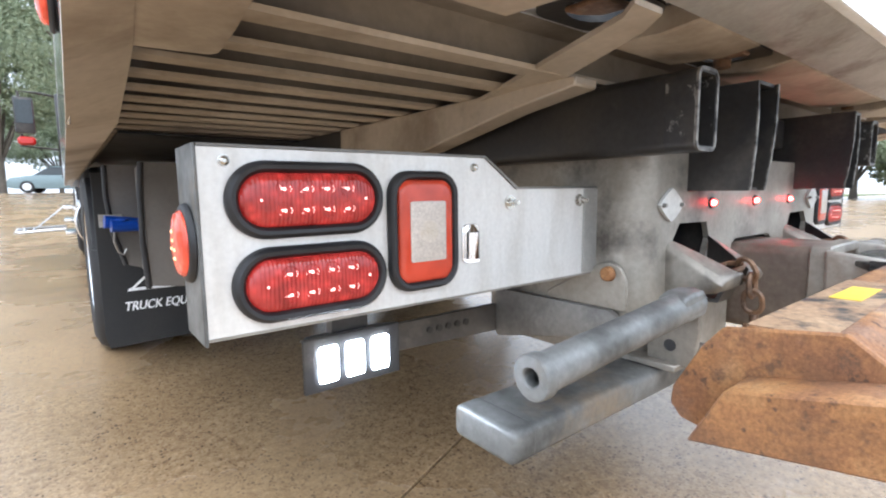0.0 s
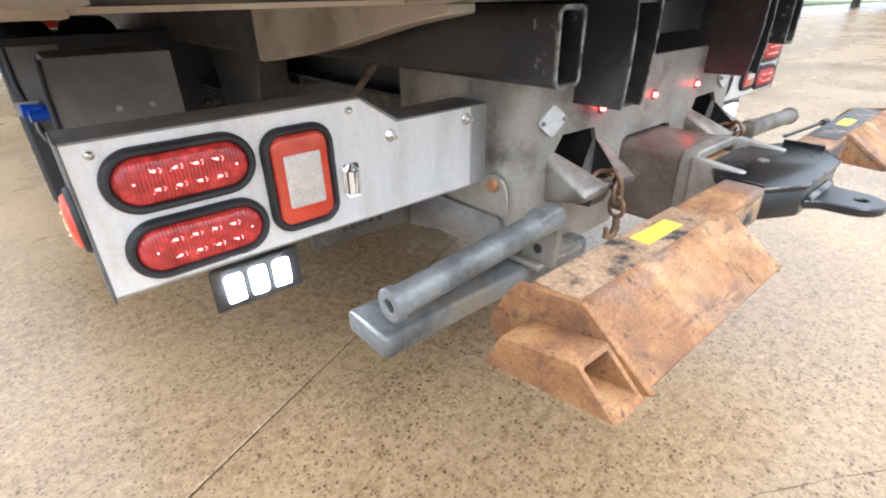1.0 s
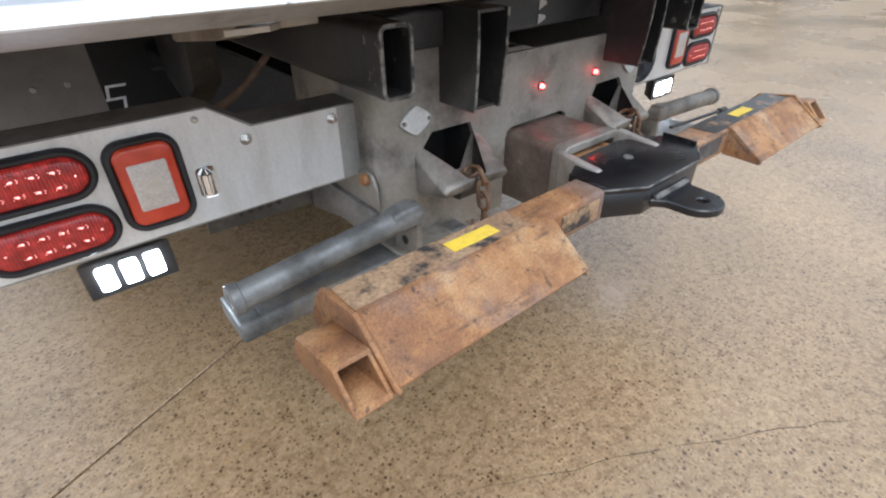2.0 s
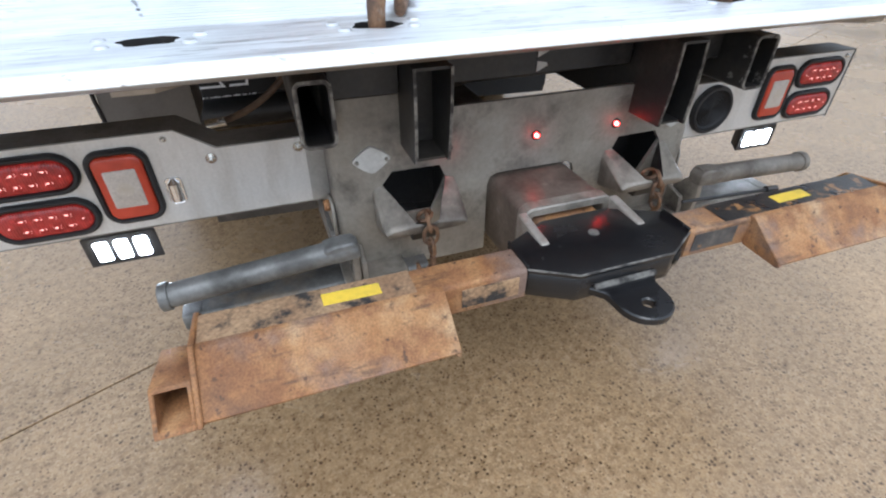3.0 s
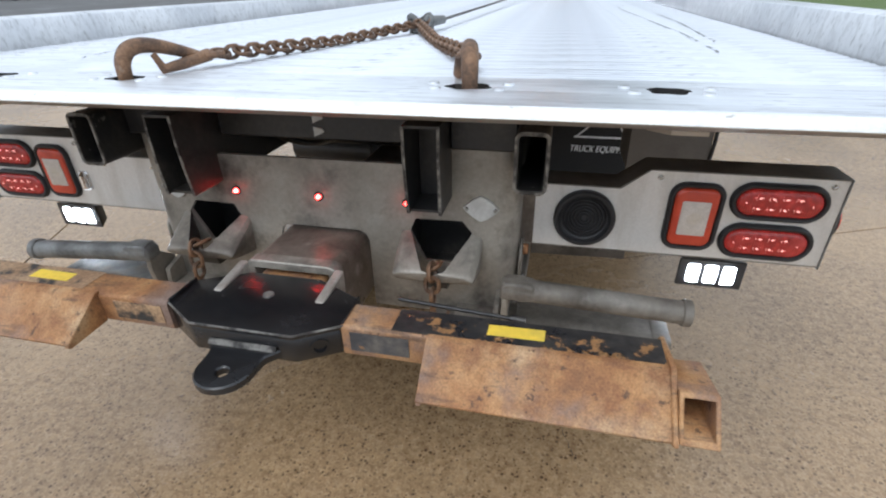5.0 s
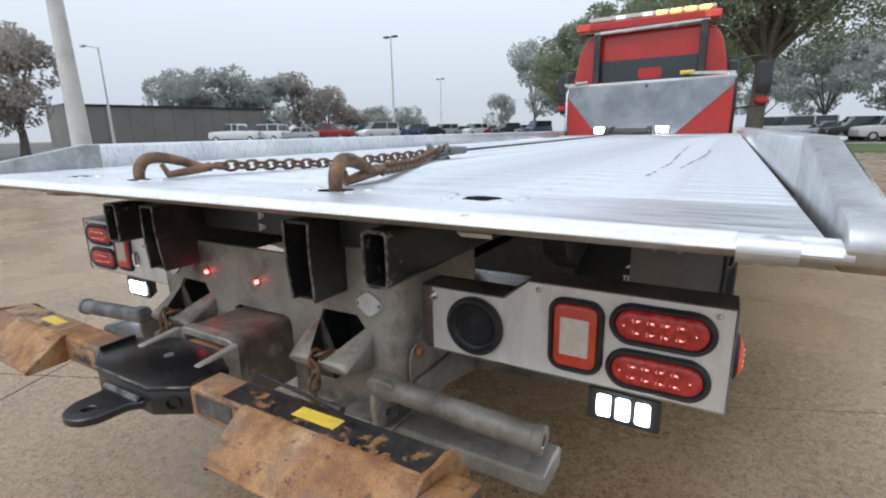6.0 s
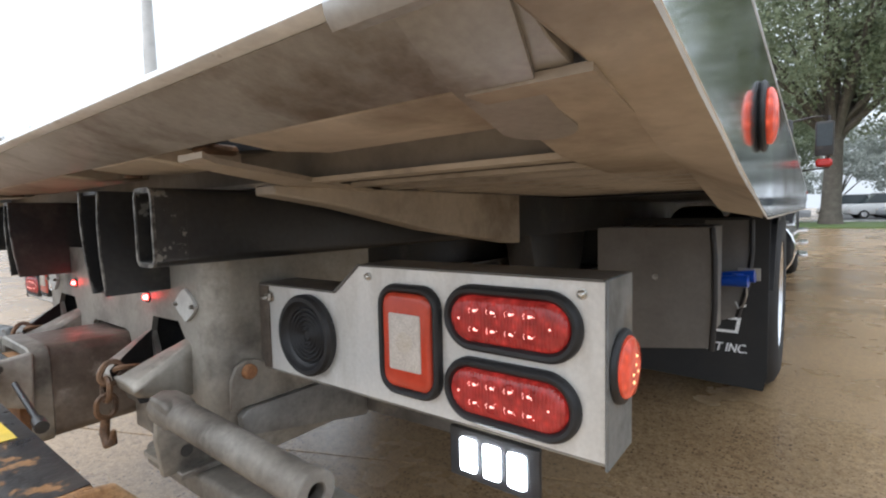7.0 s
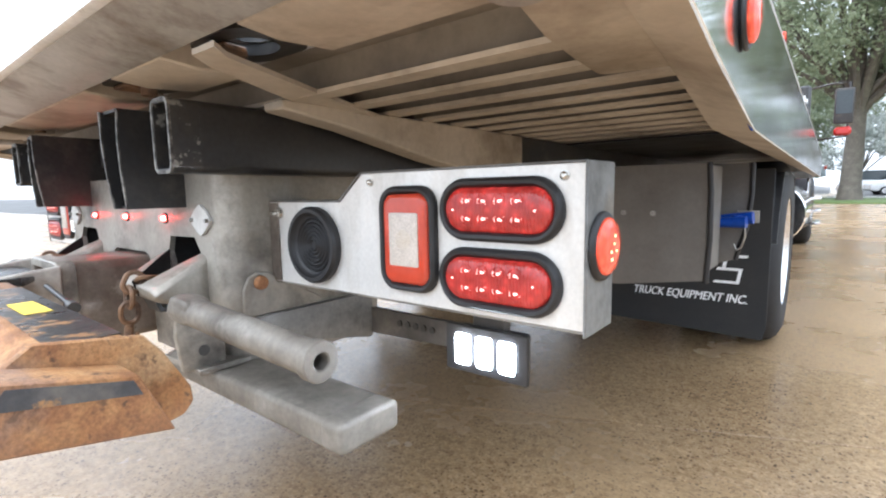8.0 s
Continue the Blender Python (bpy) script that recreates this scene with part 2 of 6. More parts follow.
CONCRETE = concrete_material()
ALU_DECK = deck_material("worn_aluminium", (0.75, 0.775, 0.805))
ALU_RAIL = deck_material("polished_aluminium", (0.62, 0.635, 0.65))
ALU_MIRROR = worn("mirror_polished_aluminium", (0.80, 0.81, 0.82), (0.68, 0.69, 0.70), 1.0, (0.06, 0.16), 5.0, fine=40.0, fine_amt=0.05, bumps=0.03)
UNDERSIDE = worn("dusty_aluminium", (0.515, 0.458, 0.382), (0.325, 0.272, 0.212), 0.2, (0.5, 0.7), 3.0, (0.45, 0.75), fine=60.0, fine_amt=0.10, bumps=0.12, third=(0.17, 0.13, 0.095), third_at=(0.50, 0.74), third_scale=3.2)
# Darker underside colour for rib webs: shade between ribs painted in, with some grime.
RIB_WEB = worn("shaded_grimy_aluminium", (0.27, 0.243, 0.21), (0.13, 0.115, 0.10), 0.2, (0.5, 0.7), 3.0, (0.42, 0.7), fine=60.0, fine_amt=0.12, bumps=0.12)
BOARD_SHEET = worn("clouded_polished_aluminium", (0.42, 0.44, 0.46), (0.27, 0.29, 0.31), 1.0, (0.08, 0.24), 2.2, (0.42, 0.6), fine=40.0, fine_amt=0.05, bumps=0.03)
COVER = worn("dusty_dark_steel", (0.118, 0.110, 0.100), (0.052, 0.047, 0.042), 0.1, (0.32, 0.55), 5.0, (0.4, 0.65), fine_amt=0.2, bumps=0.2, third=(0.17, 0.15, 0.125), third_at=(0.56, 0.70), third_scale=6.0)
COVER_GREY = worn("mottled_grey_steel", (0.215, 0.208, 0.196), (0.115, 0.109, 0.10), 0.1, (0.35, 0.55), 5.0, (0.4, 0.65), fine_amt=0.2, bumps=0.2, third=(0.06, 0.056, 0.052), third_at=(0.57, 0.72), third_scale=6.0)
PANEL = worn("brushed_stainless", (0.70, 0.69, 0.665), (0.53, 0.505, 0.46), 0.38, (0.32, 0.5), 4.0, (0.45, 0.8), fine=140.0, fine_amt=0.08, bumps=0.06, stretch=(5.0, 1.0, 1.0))
GREY_STEEL = worn("weathered_grey_steel", (0.335, 0.312, 0.272), (0.17, 0.15, 0.125), 0.30, (0.36, 0.58), 4.0, (0.40, 0.72), fine_amt=0.14, bumps=0.15, third=(0.060, 0.052, 0.045), third_at=(0.505, 0.68), third_scale=5.0)
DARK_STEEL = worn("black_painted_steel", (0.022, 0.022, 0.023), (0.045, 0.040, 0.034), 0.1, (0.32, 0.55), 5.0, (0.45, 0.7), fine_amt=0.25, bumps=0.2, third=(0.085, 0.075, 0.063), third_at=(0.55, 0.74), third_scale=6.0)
EDGE_STEEL = worn("bare_cut_edge", (0.22, 0.21, 0.19), (0.035, 0.032, 0.03), 0.3, (0.4, 0.6), 38.0, (0.40, 0.56))
FLAKED = worn("flaked_black_steel", (0.024, 0.024, 0.025), (0.045, 0.040, 0.034), 0.1, (0.32, 0.55), 14.0, (0.45, 0.7), fine_amt=0.25, bumps=0.3, third=(0.20, 0.195, 0.175), third_at=(0.585, 0.61), third_scale=26.0)
GLOSS_BLACK = worn("gloss_black_paint", (0.010, 0.010, 0.011), (0.022, 0.022, 0.024), 0.0, (0.17, 0.33), 8.0, (0.5, 0.8), fine_amt=0.2, bumps=0.10, third=(0.13, 0.12, 0.11), third_at=(0.655, 0.70), third_scale=34.0)
RUST = rust_material()
RUST_PAINTED = worn("rusty_steel_with_black_paint", (0.40, 0.265, 0.155), (0.25, 0.145, 0.08), 0.05, (0.5, 0.8), 9.0, (0.40, 0.66), fine=130.0, fine_amt=0.4, bumps=0.6, third=(0.030, 0.029, 0.029), third_at=(0.50, 0.60), third_scale=15.0)
BLACK_FLAKING = worn("flaking_black_paint", (0.020, 0.020, 0.022), (0.05, 0.046, 0.042), 0.0, (0.22, 0.45), 12.0, (0.42, 0.62), fine_amt=0.3, bumps=0.4, third=(0.30, 0.16, 0.07), third_at=(0.545, 0.60), third_scale=22.0)
PAINT_STRIPE = worn("scuffed_dark_paint", (0.045, 0.048, 0.055), (0.12, 0.11, 0.10), 0.0, (0.35, 0.55), 18.0, (0.42, 0.62), fine_amt=0.25, bumps=0.3, third=(0.30, 0.16, 0.07), third_at=(0.60, 0.66), third_scale=22.0)
CHAIN_RUST = worn("dark_rusty_forging", (0.21, 0.115, 0.06), (0.085, 0.05, 0.032), 0.15, (0.5, 0.75), 22.0, (0.40, 0.62), fine=160.0, fine_amt=0.35, bumps=0.5, third=(0.26, 0.21, 0.165), third_at=(0.60, 0.72), third_scale=30.0)
RAIL_END = worn("scuffed_dull_aluminium", (0.54, 0.55, 0.56), (0.34, 0.34, 0.335), 0.75, (0.30, 0.5), 9.0, (0.42, 0.66), fine=60.0, fine_amt=0.15, bumps=0.15, third=(0.24, 0.21, 0.175), third_at=(0.58, 0.72), third_scale=12.0)
NOSE = worn("scuffed_white_aluminium", (0.76, 0.765, 0.755), (0.60, 0.60, 0.585), 0.25, (0.38, 0.6), 14.0, (0.45, 0.75), fine=90.0, fine_amt=0.12, bumps=0.3, third=(0.36, 0.345, 0.32), third_at=(0.62, 0.70), third_scale=30.0, stretch=(0.4, 1.0, 1.0))
LIP = worn("dirty_grey_aluminium", (0.435, 0.427, 0.408), (0.265, 0.245, 0.218), 0.4, (0.40, 0.60), 3.5, (0.4, 0.75), fine=120.0, fine_amt=0.12, bumps=0.1, third=(0.16, 0.125, 0.095), third_at=(0.52, 0.68), third_scale=5.0)
FORK_STEEL = worn("worn_pale_steel", (0.44, 0.415, 0.375), (0.29, 0.255, 0.215), 0.35, (0.32, 0.52), 14.0, (0.42, 0.66), fine_amt=0.15, bumps=0.15)
BROWN_STEEL = worn("brown_stained_steel", (0.205, 0.172, 0.142), (0.088, 0.066, 0.052), 0.25, (0.26, 0.5), 8.0, (0.4, 0.68), fine_amt=0.2, bumps=0.25, third=(0.30, 0.27, 0.235), third_at=(0.60, 0.70), third_scale=9.0)
GALV = worn("galvanised_steel", (0.19, 0.195, 0.192), (0.070, 0.071, 0.068), 0.3, (0.42, 0.65), 9.0, (0.42, 0.66), fine_amt=0.18, bumps=0.18, third=(0.21, 0.17, 0.125), third_at=(0.54, 0.68), third_scale=5.0)
GALV_DUSTY = worn("dust_coated_galvanised_steel", (0.20, 0.182, 0.156), (0.085, 0.075, 0.063), 0.15, (0.5, 0.7), 8.0, (0.42, 0.68), fine_amt=0.18, bumps=0.18, third=(0.25, 0.235, 0.21), third_at=(0.54, 0.68), third_scale=5.0)
SCUFF = worn("rubber_scuff", (0.24, 0.245, 0.255), (0.42, 0.43, 0.44), 0.3, (0.45, 0.65), 40.0, (0.4, 0.6), fine_amt=0.2, bumps=0.1)
BROWN_HOSE = worn("tan_brown_hose", (0.24, 0.155, 0.10), (0.13, 0.085, 0.058), 0.0, (0.4, 0.6), 20.0, (0.4, 0.65), fine_amt=0.15, bumps=0.15)
FLAP_RUBBER = worn("dull_black_rubber", (0.014, 0.014, 0.0145), (0.028, 0.026, 0.024), 0.0, (0.65, 0.85), 4.0, fine_amt=0.15, bumps=0.15)
RUBBER = worn("black_rubber", (0.012, 0.012, 0.0135), (0.028, 0.028, 0.030), 0.0, (0.45, 0.62), 12.0, fine_amt=0.1, bumps=0.1)
TOOLBOX = worn("grey_coated_steel", (0.165, 0.155, 0.142), (0.105, 0.096, 0.085), 0.1, (0.45, 0.65), 3.0, fine_amt=0.08, bumps=0.08)
# Greyer stainless for the strip that imitates a dark reflection.
REFLECTION_STEEL = worn("reflection_grey_stainless", (0.50, 0.495, 0.47), (0.37, 0.36, 0.335), 0.55, (0.26, 0.42), 3.0, (0.42, 0.64), fine=120.0, fine_amt=0.1, bumps=0.06)
CHROME = plain("chrome", (0.85, 0.85, 0.86), 0.08, 1.0)
BRIGHT_BOLT = worn("bright_zinc", (0.70, 0.69, 0.66), (0.50, 0.48, 0.44), 1.0, (0.16, 0.32), 60.0, fine_amt=0.1, bumps=0.1)
BOLT = plain("zinc_bolt", (0.34, 0.33, 0.31), 0.4, 0.8)
RED_LENS = lens_material("lit_red_lens", (0.27, 0.026, 0.022), (1.0, 0.06, 0.045), 0.21)
RED_DIODE = plain("red_diode", (0.9, 0.3, 0.25), 0.2, 0.0, (1.0, 0.42, 0.35), 1.7)
AMBER_DIODE = plain("orange_diode", (0.9, 0.5, 0.2), 0.2, 0.0, (1.0, 0.5, 0.22), 1.2)
RED_MARK = plain("red_marker_diode", (0.9, 0.1, 0.08), 0.2, 0.0, (1.0, 0.025, 0.02), 38.0)
AMBER_LENS = lens_material("lit_orange_red_lens", (0.60, 0.06, 0.03), (1.0, 0.15, 0.07), 0.42)
ORANGE_LENS = plain("orange_red_lens", (0.52, 0.060, 0.028), 0.18)
CLEAR_LENS = worn("frosted_clear_lens", (0.62, 0.56, 0.50), (0.53, 0.47, 0.41), 0.0, (0.2, 0.3), 30.0, (0.4, 0.65), fine=420.0, fine_amt=0.25, bumps=0.5)
BULB_SPOT = worn("bulb_behind_glass", (0.54, 0.47, 0.38), (0.60, 0.54, 0.47), 0.0, (0.2, 0.3), 60.0, (0.4, 0.6), fine=420.0, fine_amt=0.2, bumps=0.5)
WHITE_LED = plain("white_work_lamp", (0.9, 0.9, 0.9), 0.3, 0.0, (0.86, 0.93, 1.0), 30.0)
LAMP_ON = plain("small_white_lamp", (0.8, 0.8, 0.8), 0.3, 0.0, (0.95, 0.97, 1.0), 0.6)
AMBER_ON = plain("amber_flasher", (0.9, 0.5, 0.1), 0.3, 0.0, (1.0, 0.5, 0.08), 5.0)
YELLOW = worn("yellow_sticker", (0.78, 0.55, 0.06), (0.62, 0.45, 0.07), 0.0, (0.4, 0.6), 20.0, fine_amt=0.08)
WHITE_TAG = worn("worn_white_paint", (0.54, 0.54, 0.515), (0.38, 0.37, 0.35), 0.0, (0.4, 0.6), 14.0, fine_amt=0.1)
WHITE_PRINT = plain("white_print", (0.84, 0.84, 0.84), 0.5)
BLUE = plain("blue_anodised", (0.01, 0.07, 0.42), 0.3, 0.4)
RED_PAINT = worn("red_cab_paint", (0.40, 0.025, 0.02), (0.32, 0.022, 0.018), 0.0, (0.15, 0.25), 3.0, fine_amt=0.04, bumps=0.02)
GLASS_DARK = plain("dark_window_glass", (0.03, 0.04, 0.045), 0.06)
TYRE = plain("tyre_rubber", (0.02, 0.02, 0.021), 0.75)
RIM = plain("bright_rim", (0.75, 0.75, 0.76), 0.25, 0.9)
ASPHALT = worn("asphalt", (0.055, 0.054, 0.052), (0.085, 0.082, 0.078), 0.0, (0.5, 0.8), 0.5, fine_amt=0.2)
GRASS = worn("mown_grass", (0.085, 0.14, 0.03), (0.12, 0.15, 0.05), 0.0, (0.8, 0.95), 2.0, fine=25.0, fine_amt=0.35, bumps=0.5)
BARK = worn("tree_bark", (0.11, 0.095, 0.08), (0.17, 0.15, 0.125), 0.0, (0.8, 0.95), 3.0, fine=18.0, bumps=0.8)
# Leaf colours far paler than foliage: distance haze is mixed into them.
LEAF = leaf_material("green_leaves", (0.21, 0.25, 0.16), (0.295, 0.335, 0.22))
LEAF_FAR = leaf_material("haze_paled_leaves", (0.34, 0.365, 0.33), (0.40, 0.425, 0.39))
LEAF_DRY = leaf_material("haze_paled_brown_leaves", (0.35, 0.32, 0.29), (0.42, 0.385, 0.35))
WALL_PAINT = worn("grey_tan_wall", (0.20, 0.19, 0.172), (0.165, 0.155, 0.14), 0.0, (0.7, 0.9), 0.4)
POLE = worn("pale_pole_paint", (0.58, 0.58, 0.57), (0.46, 0.46, 0.45), 0.0, (0.4, 0.6), 2.0, fine_amt=0.05)
ROPE = worn("steel_cable", (0.06, 0.055, 0.05), (0.11, 0.10, 0.09), 0.5, (0.4, 0.6), 60.0)

# ---- mesh tools ----


def part(name, bm, material, parent=None, label="", bev=0.0, seg=1, sharp=38, side=1):
    """Links a bmesh as one mesh object, under parent where given. side -1 mirrors it in x."""
    if side < 0:
        bmesh.ops.scale(bm, vec=(-1, 1, 1), verts=bm.verts)
    bmesh.ops.recalc_face_normals(bm, faces=bm.faces)
    if bev:
        es = [e for e in bm.edges if len(e.link_faces) == 2 and e.calc_face_angle(0) > radians(30)]
        bmesh.ops.bevel(bm, geom=es, offset=bev, segments=seg, profile=0.6, affect="EDGES", clamp_overlap=True)
    me = bpy.data.meshes.new(name)
    bm.to_mesh(me)
    bm.free()
    me.materials.append(material)
    me.shade_smooth()
    me.set_sharp_from_angle(angle=radians(sharp))
    ob = new(name, me)
    if parent:
        ob.parent = parent
    if label:
        ob["label"] = label
    return ob


def thing(name, label, category, group="", at=(0, 0, 0)):
    ob = new(name)
    ob.empty_display_size = 0.05
    ob.location = at
    return tagged(ob, label, category, group)


def box(bm, x0, x1, y0, y1, z0, z1):
    m = Matrix.Translation(((x0 + x1) / 2, (y0 + y1) / 2, (z0 + z1) / 2)) @ Matrix.Diagonal((abs(x1 - x0), abs(y1 - y0), abs(z1 - z0), 1))
    bmesh.ops.create_cube(bm, size=1, matrix=m)
    return bm


def place(axis, a, p, q):
    return {"x": (a, p, q), "y": (p, a, q), "z": (p, q, a)}[axis]


def prism(bm, pts, axis, a, b, c=None):
    """A polygon (the two other axes in order) drawn out along axis from a to b."""
    lo = [bm.verts.new(place(axis, a, p, q)) for p, q in pts]
    hi = [bm.verts.new(place(axis, b, p, q)) for p, q in (c or pts)]
    bm.faces.new(lo)
    bm.faces.new(hi)
    n = len(pts)
    for i in range(n):
        bm.faces.new((lo[i], lo[(i + 1) % n], hi[(i + 1) % n], hi[i]))
    return bm


def holed(bm, outer, holes, axis, a, b):
    """A plate with holes, from outlines, between a and b along axis."""
    edges = []
    for loop in [outer, *holes]:
        vs = [bm.verts.new(place(axis, a, p, q)) for p, q in loop]
        edges += [bm.edges.new((vs[i], vs[(i + 1) % len(vs)])) for i in range(len(vs))]
    got = bmesh.ops.triangle_fill(bm, use_beauty=True, use_dissolve=False, edges=edges)
    faces = [f for f in got["geom"] if isinstance(f, bmesh.types.BMFace)]
    ext = bmesh.ops.extrude_face_region(bm, geom=faces)
    vs = [v for v in ext["geom"] if isinstance(v, bmesh.types.BMVert)]
    bmesh.ops.translate(bm, verts=vs, vec=place(axis, b - a, 0, 0))
    return bm


def ring_pts(c, u, w, r, n):
    return [c + u * (r * math.cos(2 * math.pi * i / n)) + w * (r * math.sin(2 * math.pi * i / n)) for i in range(n)]


def frame_of(d):
    d = d.normalized()
    u = d.cross(Vector((0, 0, 1)))
    if u.length < 0.05:
        u = d.cross(Vector((1, 0, 0)))
    u.normalize()
    return u, d.cross(u).normalized()


def rod(bm, p0, p1, r0, r1=None, n=20, hole=0.0, caps=True):
    """A round bar or, with hole, a pipe."""
    p0, p1 = Vector(p0), Vector(p1)
    r1 = r0 if r1 is None else r1
    u, w = frame_of(p1 - p0)
    rings = [[bm.verts.new(p) for p in ring_pts(p0, u, w, r0, n)], [bm.verts.new(p) for p in ring_pts(p1, u, w, r1, n)]]
    if hole:
        rings += [[bm.verts.new(p) for p in ring_pts(p1, u, w, hole, n)], [bm.verts.new(p) for p in ring_pts(p0, u, w, hole, n)]]
        rings.append(rings[0])
    for a, b in zip(rings, rings[1:]):
        for i in range(n):
            bm.faces.new((a[i], a[(i + 1) % n], b[(i + 1) % n], b[i]))
    if not hole and caps:
        bm.faces.new(rings[0])
        bm.faces.new(rings[1])
    return bm


def sweep(bm, pts, radii, n=10, closed=False):
    """A round bar along a path."""
    pts = [Vector(p) for p in pts]
    k = len(pts)
    if not hasattr(radii, "__len__"):
        radii = [radii] * k
    rings, ref = [], None
    for i, p in enumerate(pts):
        a = pts[(i - 1) % k] if (closed or i > 0) else p
        b = pts[(i + 1) % k] if (closed or i < k - 1) else p
        d = (b - a).normalized()
        if ref is None:
            u, w = frame_of(d)
        else:
            u = (ref - d * ref.dot(d)).normalized()
            w = d.cross(u)
        ref = u
        rings.append([bm.verts.new(q) for q in ring_pts(p, u, w, radii[i], n)])
    for i in range(k if closed else k - 1):
        a, b = rings[i], rings[(i + 1) % k]
        for j in range(n):
            bm.faces.new((a[j], a[(j + 1) % n], b[(j + 1) % n], b[j]))
    if not closed:
        bm.faces.new(rings[0])
        bm.faces.new(rings[-1])
    return bm


def stadium(cx, cz, w, h, n=10):
    r = min(w, h) / 2
    out = []
    for k in range(4):
        sx, sz = ((1, 1), (-1, 1), (-1, -1), (1, -1))[k]
        ox, oz = cx + sx * (w / 2 - r), cz + sz * (h / 2 - r)
        for i in range(n):
            a = math.pi / 2 * (k + i / (n - 1))
            out.append((ox + r * math.cos(a), oz + r * math.sin(a)))
    return out


def rounded(cx, cz, w, h, r, n=5):
    out = []
    for k in range(4):
        sx, sz = ((1, 1), (-1, 1), (-1, -1), (1, -1))[k]
        ox, oz = cx + sx * (w / 2 - r), cz + sz * (h / 2 - r)
        for i in range(n):
            a = math.pi / 2 * (k + i / (n - 1))
            out.append((ox + r * math.cos(a), oz + r * math.sin(a)))
    return out


def circle(cx, cz, r, n=24):
    return [(cx + r * math.cos(2 * math.pi * i / n), cz + r * math.sin(2 * math.pi * i / n)) for i in range(n)]


def layers(bm, loops):
    """Skin a stack of equal outlines (lists of 3D points); the last one is closed."""
    rows = [[bm.verts.new(p) for p in lp] for lp in loops]
    n = len(rows[0])
    for a, b in zip(rows, rows[1:]):
        for i in range(n):
            bm.faces.new((a[i], a[(i + 1) % n], b[(i + 1) % n], b[i]))
    bm.faces.new(rows[-1])
    bm.faces.new(rows[0])
    return bm


def grommet(bm, outline_of, y0, proud, width):
    """A rounded rubber ring on a plate at y0, standing out towards -y. outline_of(inset) gives its outline."""
    steps = [(0.0, 0.0), (0.0, 0.45), (0.12, 0.8), (0.35, 1.0), (0.65, 0.95), (0.9, 0.6), (1.0, 0.1)]
    rows = [[bm.verts.new((x, y0 - proud * h, z)) for x, z in outline_of(width * f)] for f, h in steps]
    n = len(rows[0])
    for a, b in zip(rows, rows[1:]):
        for i in range(n):
            bm.faces.new((a[i], a[(i + 1) % n], b[(i + 1) % n], b[i]))
    return bm


def dome_screw(bm, x, y, z, r):
    """A domed cross-head screw on a washer, on a plate that faces -y."""
    rod(bm, (x, y + 0.001, z), (x, y - 0.002, z), r * 1.18, n=20)
    layers(bm, [[(x + q * math.cos(a), y - h, z + q * math.sin(a)) for a in [2 * math.pi * i / 16 for i in range(16)]] for q, h in ((r, 0.001), (r * 0.97, 0.0045), (r * 0.78, 0.0068), (r * 0.45, 0.0078), (r * 0.28, 0.0062))])
    return bm


def stud_nut(bm, x, y, z, r, out):
    """A hexagon nut on a washer, with the bolt's end sticking out."""
    rod(bm, (x, y + 0.001, z), (x, y - 0.0025, z), r * 1.45, n=18)
    rod(bm, (x, y - 0.002, z), (x, y - 0.0105, z), r, r * 0.97, n=6)
    rod(bm, (x, y - 0.010, z), (x, y - out, z), r * 0.52, r * 0.48, n=12)
    return bm


def bolt_head(bm, x, y, z, r=0.009, washer=True):
    """A bolt head on a plate that faces -y."""
    if washer:
        rod(bm, (x, y + 0.001, z), (x, y - 0.0025, z), r * 1.35, n=16)
    rod(bm, (x, y, z), (x, y - 0.008, z), r * 0.85, r * 0.7, n=6)
    return bm

# ---- ground ----
GA = radians(23.3)
gu, gv = Vector((math.cos(GA), math.sin(GA), 0)), Vector((-math.sin(GA), math.cos(GA), 0))
SU, SV, JU, JV = 7.44, 4.6, -1.72, 0.81

bm = bmesh.new()
R_FAR = 900
ring = [bm.verts.new((R_FAR * math.cos(i * math.pi / 24), R_FAR * math.sin(i * math.pi / 24), -0.022)) for i in range(48)]
bm.faces.new(ring)
ground = tagged(part("ground", bm, CONCRETE), "damp tan exposed-aggregate concrete yard reaching the horizon", "ground", kind="structure")


# ---- truck bed: deck, tail, side rails, frame ----
bed = thing("truck_bed", "bright worn aluminium rollback truck bed with raised side rails", "truck bed", at=(0, 0, 0))
ZD = 1.107
DECK_X = 1.262

# tail plate with keyhole slots
slots = []
for sx in (-0.767, -0.398, 0.398, 0.765):
    slots.append([(sx + (0.037 if sx > 0.5 else 0.045) * math.cos(a) * (1 + 0.12 * math.sin(5 * a + sx * 9)), -0.075 + 0.033 * math.sin(a) * (1 + 0.15 * math.cos(4 * a + sx * 5))) for a in [2 * math.pi * i / 22 for i in range(22)]])
bm = bmesh.new()
holed(bm, [(-DECK_X, -0.238), (DECK_X, -0.238), (DECK_X, 0.0234), (-DECK_X, 0.0234)], slots, "z", ZD, ZD - 0.011)
tail = part("tail_plate", bm, ALU_DECK, bed, "scratched bright aluminium tail plate with keyhole slots")
# slot walls coloured black so the holes read as unlit
tail.data.materials.append(DARK_STEEL)
for p in tail.data.polygons:
    if abs(p.normal.z) < 0.5 and -0.125 < p.center.y < -0.03 and abs(p.center.x) < 1.0:
        p.material_index = 1
bm = bmesh.new()
prism(bm, [(-0.2655, 1.0930), (-0.2640, 1.0970), (-0.2590, 1.1020), (-0.2520, 1.1058), (-0.2450, 1.1078), (-0.2385, 1.1084), (-0.2385, 1.0955), (-0.244, 1.0905), (-0.262, 1.0905)], "x", -1.275, 1.275)
